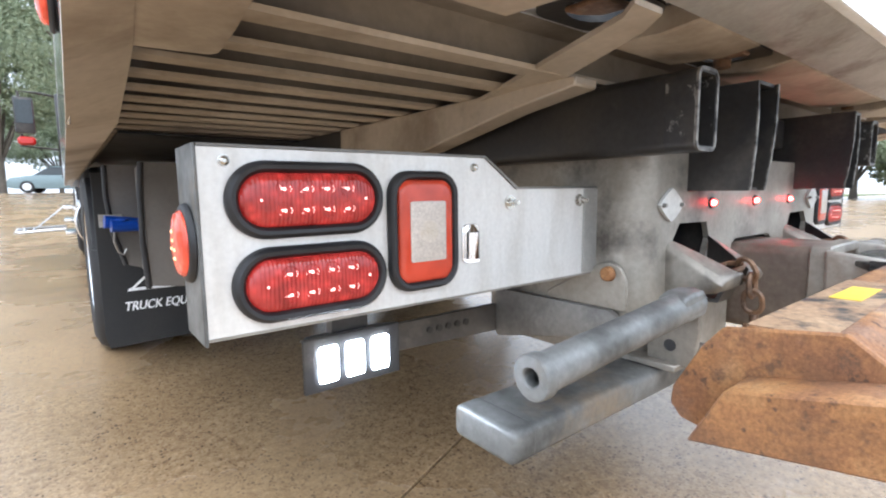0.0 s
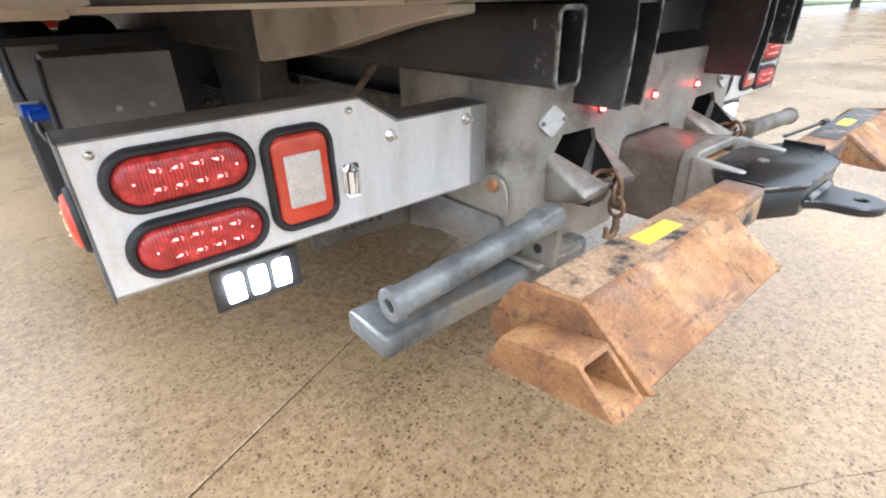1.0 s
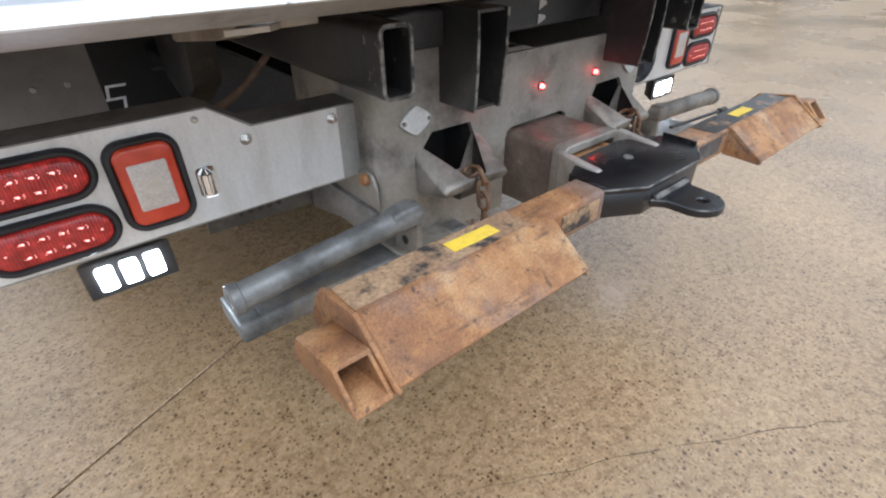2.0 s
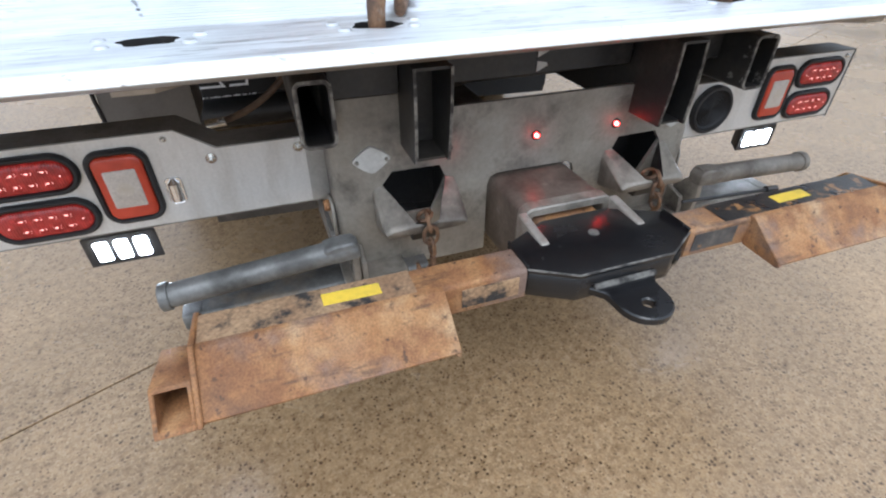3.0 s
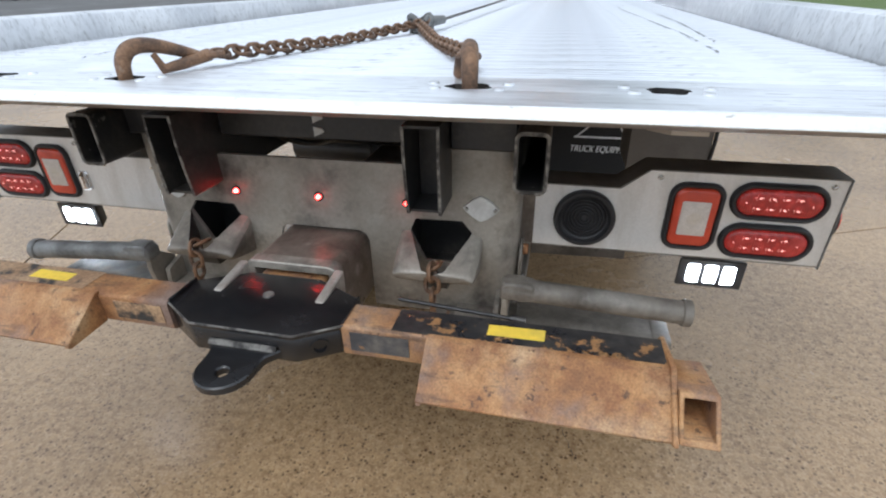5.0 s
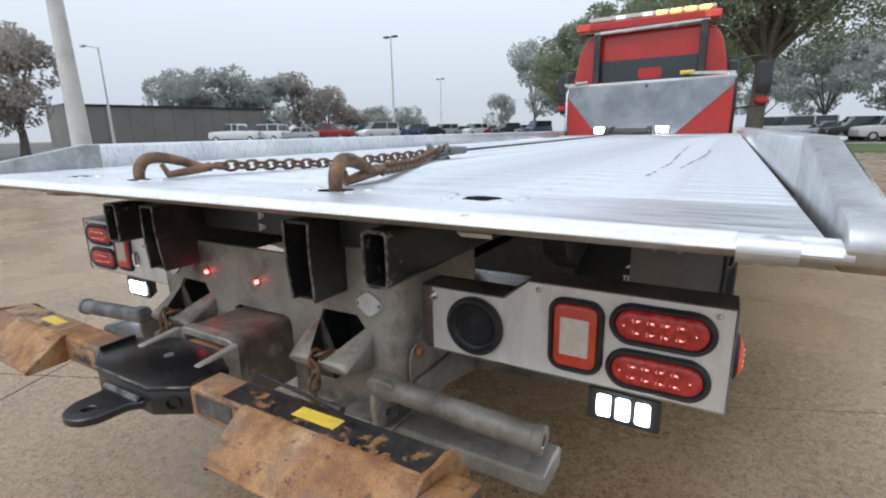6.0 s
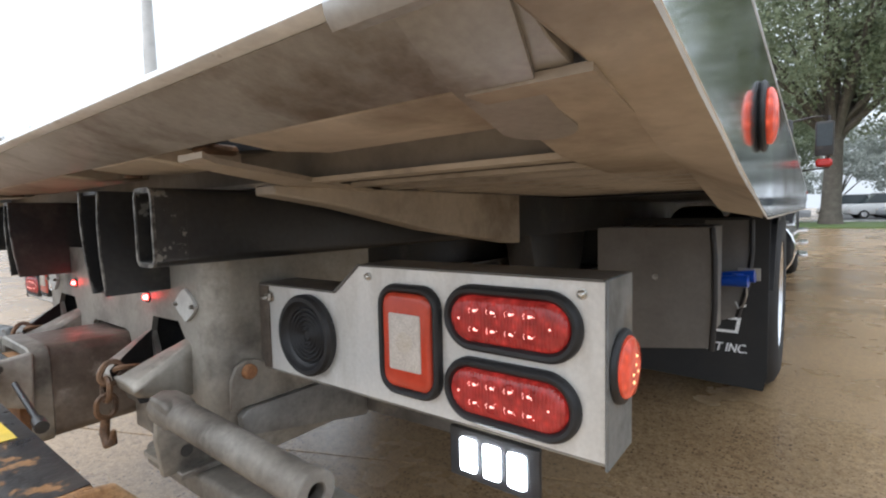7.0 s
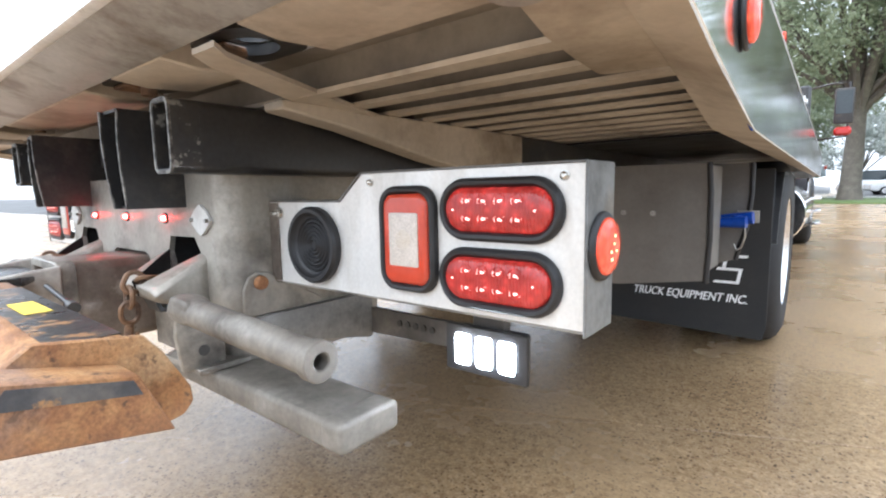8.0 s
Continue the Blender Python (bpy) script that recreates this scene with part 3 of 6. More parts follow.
part("tail_nose", bm, NOSE, bed, "bright rounded tail edge", bev=0.0)
bm = bmesh.new()
prism(bm, [(-0.253, 1.0900), (-0.2385, 1.0900), (-0.165, 1.076), (-0.165, 1.062), (-0.20, 1.069)], "x", -1.275, 1.275)
part("tail_lip", bm, LIP, bed, "dirty sloping underside of the tail edge", bev=0.001)
for xa, xb in ((-0.33, 0.33), (0.475, 0.672), (0.885, 1.200), (-0.672, -0.475), (-1.200, -0.885)):
    bm = bmesh.new()
    prism(bm, [(-0.1645, 1.0945), (-0.02, 1.0945), (-0.02, 1.062), (-0.1075, 1.056), (-0.1645, 1.062)], "x", xa, xb)
    part("tail_underplate", bm, UNDERSIDE, bed, "dusty aluminium under plate", bev=0.003)
for s in (-1, 1):
    bm = bmesh.new()
    pts = [(-0.25 + 0.019 * math.cos(a), 1.092 + 0.019 * math.sin(a)) for a in [radians(d) for d in range(-50, 131, 15)]]
    inner = [(-0.25 + 0.0155 * math.cos(a), 1.092 + 0.0155 * math.sin(a)) for a in [radians(d) for d in range(130, -51, -15)]]
    pts = [(-0.5 - p, q) for p, q in pts]
    inner = [(-0.5 - p, q) for p, q in inner]
    prism(bm, pts + inner, "x", 1.178, 1.238)
    sl = part("sleeve", bm, ALU_RAIL, bed, "curved aluminium sleeve on the tail edge, dirty below", side=s)
    sl.data.materials.append(LIP)
    for p in sl.data.polygons:
        if p.center.z < 1.088:
            p.material_index = 1
    bm = bmesh.new()
    rod(bm, (1.18, -0.251, 1.0935), (1.285, -0.251, 1.0935), 0.0125, n=18)
    sl = part("tail_bar", bm, ALU_RAIL, bed, "round bar at the tail corner, dirty below", side=s)
    sl.data.materials.append(LIP)
    for p in sl.data.polygons:
        if p.center.z < 1.088:
            p.material_index = 1
    # rivets round the slots
for sx in (-0.767, -0.398, 0.398, 0.765):
    for ox, oy in ((-0.075, 0.022), (0.075, 0.022), (-0.062, -0.03), (0.062, -0.03)):
        bm = bmesh.new()
        rod(bm, (sx + ox, -0.072 + oy, ZD), (sx + ox, -0.072 + oy, ZD + 0.0035), 0.0125, 0.009, n=14)
        part("rivet", bm, ALU_RAIL, bed)
    # ragged dark rim below the slot
    bm = bmesh.new()
    holed(bm, rounded(sx, -0.076, 0.165, 0.125, 0.045, 8), [[(sx + 0.050 * math.cos(a), -0.075 + 0.038 * math.sin(a)) for a in [2 * math.pi * i / 18 for i in range(18)]]], "z", 1.0955, 1.078)
    part("slot_rim", bm, DARK_STEEL, bed)
    bm = bmesh.new()
    prism(bm, [(sx - 0.052, -0.118), (sx + 0.004, -0.118), (sx - 0.002, -0.080), (sx - 0.030, -0.062), (sx - 0.052, -0.058)], "z", 1.0775, 1.070)
    part("slot_tab", bm, CHAIN_RUST, bed, "rusty tab under the slot", bev=0.002)

# deck planks: pieces across the bed, each with grip ridges on top and a stiffening rib below
PLANK = 0.1245
YF = 7.02
bm = bmesh.new()
prof = [(0.0015, ZD - 0.012), (0.0015, ZD - 0.002), (0.004, ZD)]
for k in range(4):
    c = 0.02 + k * 0.028
    prof += [(c, ZD), (c + 0.003, ZD + 0.0022), (c + 0.008, ZD + 0.0022), (c + 0.011, ZD)]
prof += [(PLANK - 0.004, ZD), (PLANK - 0.0015, ZD - 0.002), (PLANK - 0.0015, ZD - 0.012)]
prof += [(0.072, ZD - 0.012), (0.068, ZD - 0.018), (0.068, 1.044), (0.086, 1.043), (0.086, 1.037), (0.047, 1.037), (0.044, 1.044), (0.058, 1.045), (0.058, ZD - 0.018), (0.054, ZD - 0.012)]
prism(bm, prof, "x", -DECK_X, DECK_X)
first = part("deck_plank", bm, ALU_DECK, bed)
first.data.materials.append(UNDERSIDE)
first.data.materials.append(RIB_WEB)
# webs and plank bottoms above the flanges take the shade-darkened colour
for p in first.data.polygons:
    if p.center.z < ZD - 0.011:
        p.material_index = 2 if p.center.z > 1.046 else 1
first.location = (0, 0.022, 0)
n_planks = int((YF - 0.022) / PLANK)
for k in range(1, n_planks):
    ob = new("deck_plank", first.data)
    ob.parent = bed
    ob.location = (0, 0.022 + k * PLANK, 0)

for s in (-1, 1):
    # side rail: hollow box with a slanted rear end, mirror polished outside
    bm = bmesh.new()
    prism(bm, [(-0.20, 1.128), (0.18, 1.203), (YF, 1.203), (YF, 0.960), (0.52, 0.960), (0.15, 1.014), (-0.20, 1.072)], "x", 1.3222, 1.330)
    part("outer_face", bm, ALU_MIRROR, bed, "mirror-polished aluminium outer side of the rail", bev=0.002, side=s)
    bm = bmesh.new()
    prism(bm, [(1.276, 1.10), (1.284, 1.10), (1.294, 1.192), (1.322, 1.200), (1.331, 1.203), (1.331, 1.209), (1.288, 1.200)], "y", 0.17, YF)
    part("inner_face", bm, ALU_RAIL, bed, "bright sloping inner face of the rail", bev=0.0015, side=s)
    bm = bmesh.new()
    prof = [(-0.264, 1.100), (-0.262, 1.111), (-0.256, 1.121), (-0.246, 1.128), (-0.230, 1.132), (-0.20, 1.136), (0.18, 1.208), (0.24, 1.208), (0.24, 1.07), (0.50, 0.992), (0.50, 0.984), (0.15, 1.032), (-0.165, 1.068), (-0.20, 1.070), (-0.245, 1.073), (-0.260, 1.084)]
    prism(bm, prof, "x", 1.276, 1.3220)
    rend = part("rail_end", bm, RAIL_END, bed, "rounded bright rear end of the rail, dirty below", bev=0.012, seg=4, side=s)
    rend.data.materials.append(UNDERSIDE)
    for p in rend.data.polygons:
        if p.normal.z < -0.15 and p.center.z < 1.105:
            p.material_index = 1
    bm = bmesh.new()
    # wing plate with a straight front edge below the rail end
    pts = [(1.288, -0.17), (1.2005, -0.17), (1.2005, -0.10), (1.190, -0.054), (1.178, 0.04), (1.170, 0.13), (1.166, 0.205)]
    pts += [(1.184 + 0.018 * math.cos(a), 0.226 + 0.018 * math.sin(a)) for a in [radians(180 - 22.5 * i) for i in range(5)]] + [(1.263, 0.252), (1.274, 0.12), (1.281, 0.02)]
    lo = [bm.verts.new((x, y, 1.0365 - 0.03 * max(0.0, y) + 0.0195 * min(1.0, max(0.0, (0.04 - y) / 0.16)))) for x, y in pts]
    hi = [bm.verts.new((v.co.x, v.co.y, v.co.z + 0.006)) for v in lo]
    bm.faces.new(lo)
    bm.faces.new(hi)
    for i in range(len(pts)):
        j = (i + 1) % len(pts)
        bm.faces.new((lo[i], lo[j], hi[j], hi[i]))
    bmesh.ops.triangulate(bm, faces=bm.faces)
    part("wing_plate", bm, UNDERSIDE, bed, "dusty aluminium gusset plate under the rail end", side=s)
    # tongue that runs forward from the tail edge under the gusset
    bm = bmesh.new()
    pts = [(1.274, -0.246), (1.262, -0.20), (1.250, -0.165), (1.239, -0.1075)] + [(1.203 + 0.034 * math.cos(a), -0.070 + 0.034 * math.sin(a)) for a in [radians(10 + 20 * i) for i in range(9)]] + [(1.178, -0.1075), (1.192, -0.165), (1.199, -0.20), (1.206, -0.246)]
    zs = [(-0.246, 1.0845), (-0.20, 1.0635), (-0.165, 1.0570), (-0.1075, 1.0520), (-0.03, 1.0415)]

    def z_at(y):
        for (ya, za), (yb, zb) in zip(zs, zs[1:]):
            if y <= yb:
                return za + (zb - za) * max(0.0, y - ya) / (yb - ya)
        return zs[-1][1]
    nn = len(pts)
    half = nn // 2
    for dz in (0.0, 0.0045):
        ring = [bm.verts.new((x, y, z_at(y) + dz)) for x, y in pts]
        for i in range(half):
            j = nn - 1 - i
            if i + 1 < j - 1:
                bm.faces.new((ring[i], ring[i + 1], ring[j - 1], ring[j]))
            elif i + 1 == j - 1:
                bm.faces.new((ring[i], ring[i + 1], ring[j]))
    bm.verts.ensure_lookup_table()
    for i in range(nn):
        j = (i + 1) % nn
        bm.faces.new((bm.verts[i], bm.verts[j], bm.verts[nn + j], bm.verts[nn + i]))
    bmesh.ops.recalc_face_normals(bm, faces=bm.faces)
    part("tongue", bm, LIP, bed, "dirty grey tongue plate with a rounded end", side=s)
    # sloping strip that closes the rail from below at its rear end
    bm = bmesh.new()
    rows_ = []
    for yy, xi, zi, zz in ((-0.245, 1.278, 1.0735, 1.0735), (-0.20, 1.284, 1.0668, 1.0675), (-0.165, 1.286, 1.0600, 1.062), (-0.10, 1.284, 1.0510, 1.050), (0.02, 1.277, 1.0335, 1.030), (0.12, 1.270, 1.0305, 1.012), (0.20, 1.263, 1.0280, 1.000), (0.25, 1.259, 1.0265, 0.994), (0.31, 1.2575, 1.018, 0.986), (0.43, 1.256, 0.998, 0.970), (0.53, 1.255, 0.980, 0.9585), (0.585, 1.2545, 0.974, 0.9580)):
        rows_.append([bm.verts.new(p) for p in ((xi, yy, zi), (1.3294, yy, zz), (1.3294, yy, zz + 0.006), (xi, yy, zi + 0.006))])
    for ra, rb in zip(rows_, rows_[1:]):
        for q in range(4):
            bm.faces.new((ra[q], ra[(q + 1) % 4], rb[(q + 1) % 4], rb[q]))
    bm.faces.new(rows_[0])
    bm.faces.new(rows_[-1])
    part("rail_closing_strip", bm, UNDERSIDE, bed, "dusty sloping strip under the rail", side=s)
    bm = bmesh.new()
    prism(bm, [(1.254, 0.974), (1.3294, 0.958), (1.3294, 0.966), (1.261, 0.980), (1.261, 1.036), (1.254, 1.036)], "y", 0.58, YF)
    part("rail_flange", bm, UNDERSIDE, bed, "dusty lower flange of the rail", side=s)
    # longitudinal runner below the planks, shallow at the tail
    bm = bmesh.new()
    prism(bm, [(0.05, 1.037), (0.93, 1.037), (0.93, 0.886), (0.90, 0.886), (0.48, 0.943), (0.205, 0.998), (0.05, 1.02)], "x", 0.588, 0.650)
    part("runner", bm, UNDERSIDE, bed, "dusty tapered aluminium runner", bev=0.003, side=s)
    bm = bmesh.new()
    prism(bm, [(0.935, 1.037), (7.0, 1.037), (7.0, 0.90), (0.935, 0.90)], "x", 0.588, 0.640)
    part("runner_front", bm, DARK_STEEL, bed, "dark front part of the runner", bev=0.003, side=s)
    bm = bmesh.new()
    prism(bm, [(0.645, 0.30), (0.660, 0.26), (0.80, -0.13), (0.825, -0.16), (0.765, -0.16), (0.735, -0.12), (0.60, 0.18), (0.588, 0.30)], "z", 1.029, 1.0365)
    for v in bm.verts:
        v.co.z += 0.10 * max(0.0, 0.05 - v.co.y)
    part("runner_gusset", bm, UNDERSIDE, bed, side=s)
    # marker lamp on the outer face
    bm = bmesh.new()
    prism(bm, circle(0.335, 1.098, 0.047, 28), "x", 1.3302, 1.338)
    base_ = part("marker_base", bm, RUBBER, bed, "black rubber lamp base", bev=0.003, side=s)
    bm = bmesh.new()
    layers(bm, [[(xx, 0.335 + py, 1.098 + pz) for py, pz in circle(0, 0, rr, 28)] for rr, xx in ((0.037, 1.3375), (0.037, 1.343), (0.032, 1.347), (0.017, 1.350))])
    part("marker_lens", bm, AMBER_LENS, base_, "lit orange-red marker lens", side=s)

# thin dark tyre scuffs on the deck
for path_, wide in (([(0.92, 2.8), (0.95, 2.0), (0.97, 1.4), (0.99, 0.98), (0.98, 0.45)], 0.005), ([(1.07, 2.1), (1.075, 1.75), (1.07, 1.43), (1.05, 1.05), (1.035, 0.73)], 0.005), ([(0.86, 3.4), (0.99, 3.15), (0.92, 2.8)], 0.004), ([(-0.93, 1.3), (-0.90, 0.85), (-0.865, 0.45), (-0.80, 0.12)], 0.004)):
    rng = random.Random(17)
    bm = bmesh.new()
    prev = None
    for (xa, ya), (xb, yb) in zip(path_, path_[1:]):
        for k in range(24):
            f = k / 24
            x, y = xa + (xb - xa) * f + rng.uniform(-.003, .003), ya + (yb - ya) * f
            if rng.random() < 0.22:
                prev = None
                continue
            wd = wide * rng.uniform(0.5, 1.2)
            cur = (bm.verts.new((x - wd, y, ZD + 0.0029)), bm.verts.new((x + wd, y, ZD + 0.0029)))
            if prev:
                bm.faces.new((prev[0], prev[1], cur[1], cur[0]))
            prev = cur
    part("tyre_scuff", bm, SCUFF, bed, "thin broken dark tyre scuff")

# added sheet: makes the deck's underside dark from y 1.29 forward
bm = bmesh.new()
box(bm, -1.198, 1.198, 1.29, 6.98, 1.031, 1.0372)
part("underside_dark_sheet", bm, DARK_STEEL, bed, "dark sheet added under the front of the deck")
# front edge of the bed and front runners
bm = bmesh.new()
box(bm, -1.27, 1.27, YF, YF + 0.06, 0.95, 1.13)
part("front_edge", bm, ALU_RAIL, bed, bev=0.003)

# ---- truck chassis below the bed ----
chassis = thing("truck_chassis", "black steel truck frame with cross tubes under the bed", "truck frame")


def open_tube(bm, x0, x1, z0, z1, y0, y1, wall, r=0.012):
    """A rectangular hollow section along y, open at both ends, with rounded corners."""
    cx, cz, w, h = (x0 + x1) / 2, (z0 + z1) / 2, x1 - x0, z1 - z0
    outer = rounded(cx, cz, w, h, r)
    inner = rounded(cx, cz, w - 2 * wall, h - 2 * wall, max(0.003, r - wall))
    rows = [[(x, y0, z) for x, z in inner], [(x, y0, z) for x, z in outer], [(x, y1, z) for x, z in outer], [(x, y1, z) for x, z in inner]]
    rows = [[bm.verts.new(p) for p in row] for row in rows]
    rows.append(rows[0])
    n = len(outer)
    for a, b in zip(rows, rows[1:]):
        for i in range(n):
            bm.faces.new((a[i], a[(i + 1) % n], b[(i + 1) % n], b[i]))
    return bm


for s in (-1, 1):
    bm = bmesh.new()
    open_tube(bm, 0.497, 0.566, 0.904, 1.032, -0.062, 2.6, 0.008, 0.016)
    t = part("square_tube", bm, DARK_STEEL, chassis, "black square tube with a scuffed open end", side=s)
    bm = bmesh.new()
    open_tube(bm, 0.497, 0.566, 0.904, 1.032, -0.113, -0.0622, 0.008, 0.016)
    part("flaked_end", bm, FLAKED, t, "black paint flaking off the tube end", side=s)
    bm = bmesh.new()
    open_tube(bm, 0.4967, 0.5663, 0.9037, 1.0323, -0.1145, -0.110, 0.006, 0.0165)
    part("cut_end", bm, EDGE_STEEL, t, "bare scuffed tube edge", side=s)
    bm = bmesh.new()
    outer_edge = [(-0.116, 1.036), (-0.119, 0.975), (-0.118, 0.915), (-0.113, 0.840)]
    inner_edge = [(-0.124, 1.036), (-0.124, 0.965), (-0.119, 0.900), (-0.111, 0.840)]
    prism(bm, outer_edge + [(2.8, 0.840), (2.8, 1.036)], "x", 0.341, 0.347)
    prism(bm, inner_edge + [(2.8, 0.840), (2.8, 1.036)], "x", 0.268, 0.274)
    box(bm, 0.2741, 0.3409, -0.100, 2.8, 0.840, 0.846)
    box(bm, 0.2741, 0.3409, -0.118, 2.8, 1.030, 1.036)
    t = part("main_beam", bm, DARK_STEEL, chassis, "black hollow subframe beam, open at the rear", side=s)
    for edge, xa in ((outer_edge, 0.3408), (inner_edge, 0.2678)):
        bm = bmesh.new()
        prism(bm, [(y - 0.0012, z) for y, z in edge] + [(y + 0.0016, z) for y, z in reversed(edge)], "x", xa, xa + 0.0064)
        part("cut_end", bm, EDGE_STEEL, t, "bare cut plate edge", side=s)
    # added black plate that keeps the open beam dark inside
    bm = bmesh.new()
    box(bm, 0.2745, 0.3405, -0.012, -0.006, 0.847, 1.029)
    part("beam_blackout_plate", bm, DARK_STEEL, t, side=s)
    bm = bmesh.new()
    box(bm, 0.348, 0.496, -0.02, 0.05, 0.96, 1.03)
    part("bracket", bm, DARK_STEEL, chassis, bev=0.004, side=s)
    bm = bmesh.new()
    prism(bm, [(0.36, 0.80), (0.44, 0.80), (0.44, 0.808), (0.37, 0.808), (0.37, 1.0), (0.44, 1.0), (0.44, 1.008), (0.36, 1.008)], "y", 0.45, 7.6)
    part("frame_rail", bm, DARK_STEEL, chassis, side=s)
    bm = bmesh.new()
    rod(bm, (0.0, 2.75, 0.55), (0.95, 2.75, 0.55), 0.09, n=18)
    part("axle", bm, DARK_STEEL, chassis, side=s)
    # angled hanger and perforated strap behind the tail panel
    bm = bmesh.new()
    prism(bm, [(0.532, 0.506), (0.82, 0.515), (0.82, 0.572), (0.532, 0.572)], "y", 0.36, 0.372)
    t = part("cross_plate", bm, COVER, chassis, "dark steel cross plate", side=s)
    # black discs painted on in place of the strap's dark holes
    for k in range(5):
        bm = bmesh.new()
        rod(bm, (0.63 + 0.026 * k, 0.361, 0.545), (0.63 + 0.026 * k, 0.357, 0.545), 0.008, n=12)
        part("hole_disc", bm, DARK_STEEL, t, side=s)
bm = bmesh.new()
box(bm, -0.36, 0.36, 0.42, 0.50, 0.82, 0.98)
part("cross_tube", bm, DARK_STEEL, chassis, bev=0.01)
# added plate: blocks the bright ground beyond, in place of the drivetrain
bm = bmesh.new()
box(bm, -0.44, 0.44, 1.88, 1.90, 0.34, 0.99)
part("ground_blocking_plate", bm, DARK_STEEL, chassis, "black plate added across the frame ahead of the axle", bev=0.006)
bm = bmesh.new()
box(bm, -0.358, 0.358, 1.30, 1.42, 0.74, 0.99)
part("cross_tube", bm, DARK_STEEL, chassis, bev=0.01)
bm = bmesh.new()
box(bm, -0.266, 0.266, 0.03, 0.05, 0.952, 1.03)
part("rear_crossplate", bm, DARK_STEEL, chassis, bev=0.004)
for zz in (0.972, 1.005):
    bm = bmesh.new()
    prism(bm, [(-0.002, zz - 0.012), (0.026, zz), (0.022, zz + 0.008), (-0.002, zz + 0.012)], "y", 0.027, 0.0295)
    part("reflector", bm, WHITE_TAG, chassis, "small white arrow mark")
bm = bmesh.new()
sweep(bm, [(-0.27 + 0.22 * i / 14, 0.30 + 0.05 * math.sin(i * 0.3), 0.875 - 0.042 * math.sin(math.pi * (i / 14) ** 0.8) + 0.02 * i / 14) for i in range(15)], 0.009, 10)
part("air_hose", bm, ROPE, chassis, "black rubber air hose")
bm = bmesh.new()
hose = [Vector((-0.744, 0.45, 0.782)).lerp(Vector((-0.535, 0.46, 0.905)), i / 14) - Vector((0, 0, 0.022 * math.sin(math.pi * i / 14))) for i in range(15)]
sweep(bm, hose, 0.009, 10)
t = part("brake_hose", bm, BROWN_HOSE, chassis, "tan brown rubber brake hose")
bm = bmesh.new()
rod(bm, hose[0] + Vector((-0.045, 0, -0.004)), hose[0] + Vector((0.008, 0, 0.0)), 0.013, n=14)
part("coupling", bm, BRIGHT_BOLT, t, "bright hose coupling")
# added dark cylinder that covers the left mudflap's lettering
bm = bmesh.new()
rod(bm, (-0.95, 1.60, 0.425), (-0.46, 1.60, 0.425), 0.072, n=22)
part("occluding_cylinder", bm, DARK_STEEL, chassis, "black cylinder added ahead of the mudflap", bev=0.01, seg=2)

# ---- steel tail board in the middle ----
board = thing("tail_board", "weathered grey steel tail board with chain pockets and red marker lamps", "tail board")
hexes = []
for s in (-1, 1):
    hexes.append([(s * x, z) for x, z in ((0.372, 0.776), (0.254, 0.774), (0.238, 0.738), (0.275, 0.655), (0.350, 0.655), (0.397, 0.744))])
notch = [(-0.126, 0.50), (-0.126, 0.700), (-0.118, 0.719), (-0.100, 0.727), (0.100, 0.727), (0.118, 0.719), (0.126, 0.700), (0.126, 0.50)]
outer = [(-0.46, 0.50)] + notch + [(0.46, 0.50), (0.46, 1.03), (0.35, 1.03), (0.30, 0.912), (-0.30, 0.912), (-0.35, 1.03), (-0.46, 1.03)]
bm = bmesh.new()
holed(bm, outer, hexes, "y", 0.0, 0.012)
part("face_plate", bm, GREY_STEEL, board, "stained grey steel plate", bev=0.0)
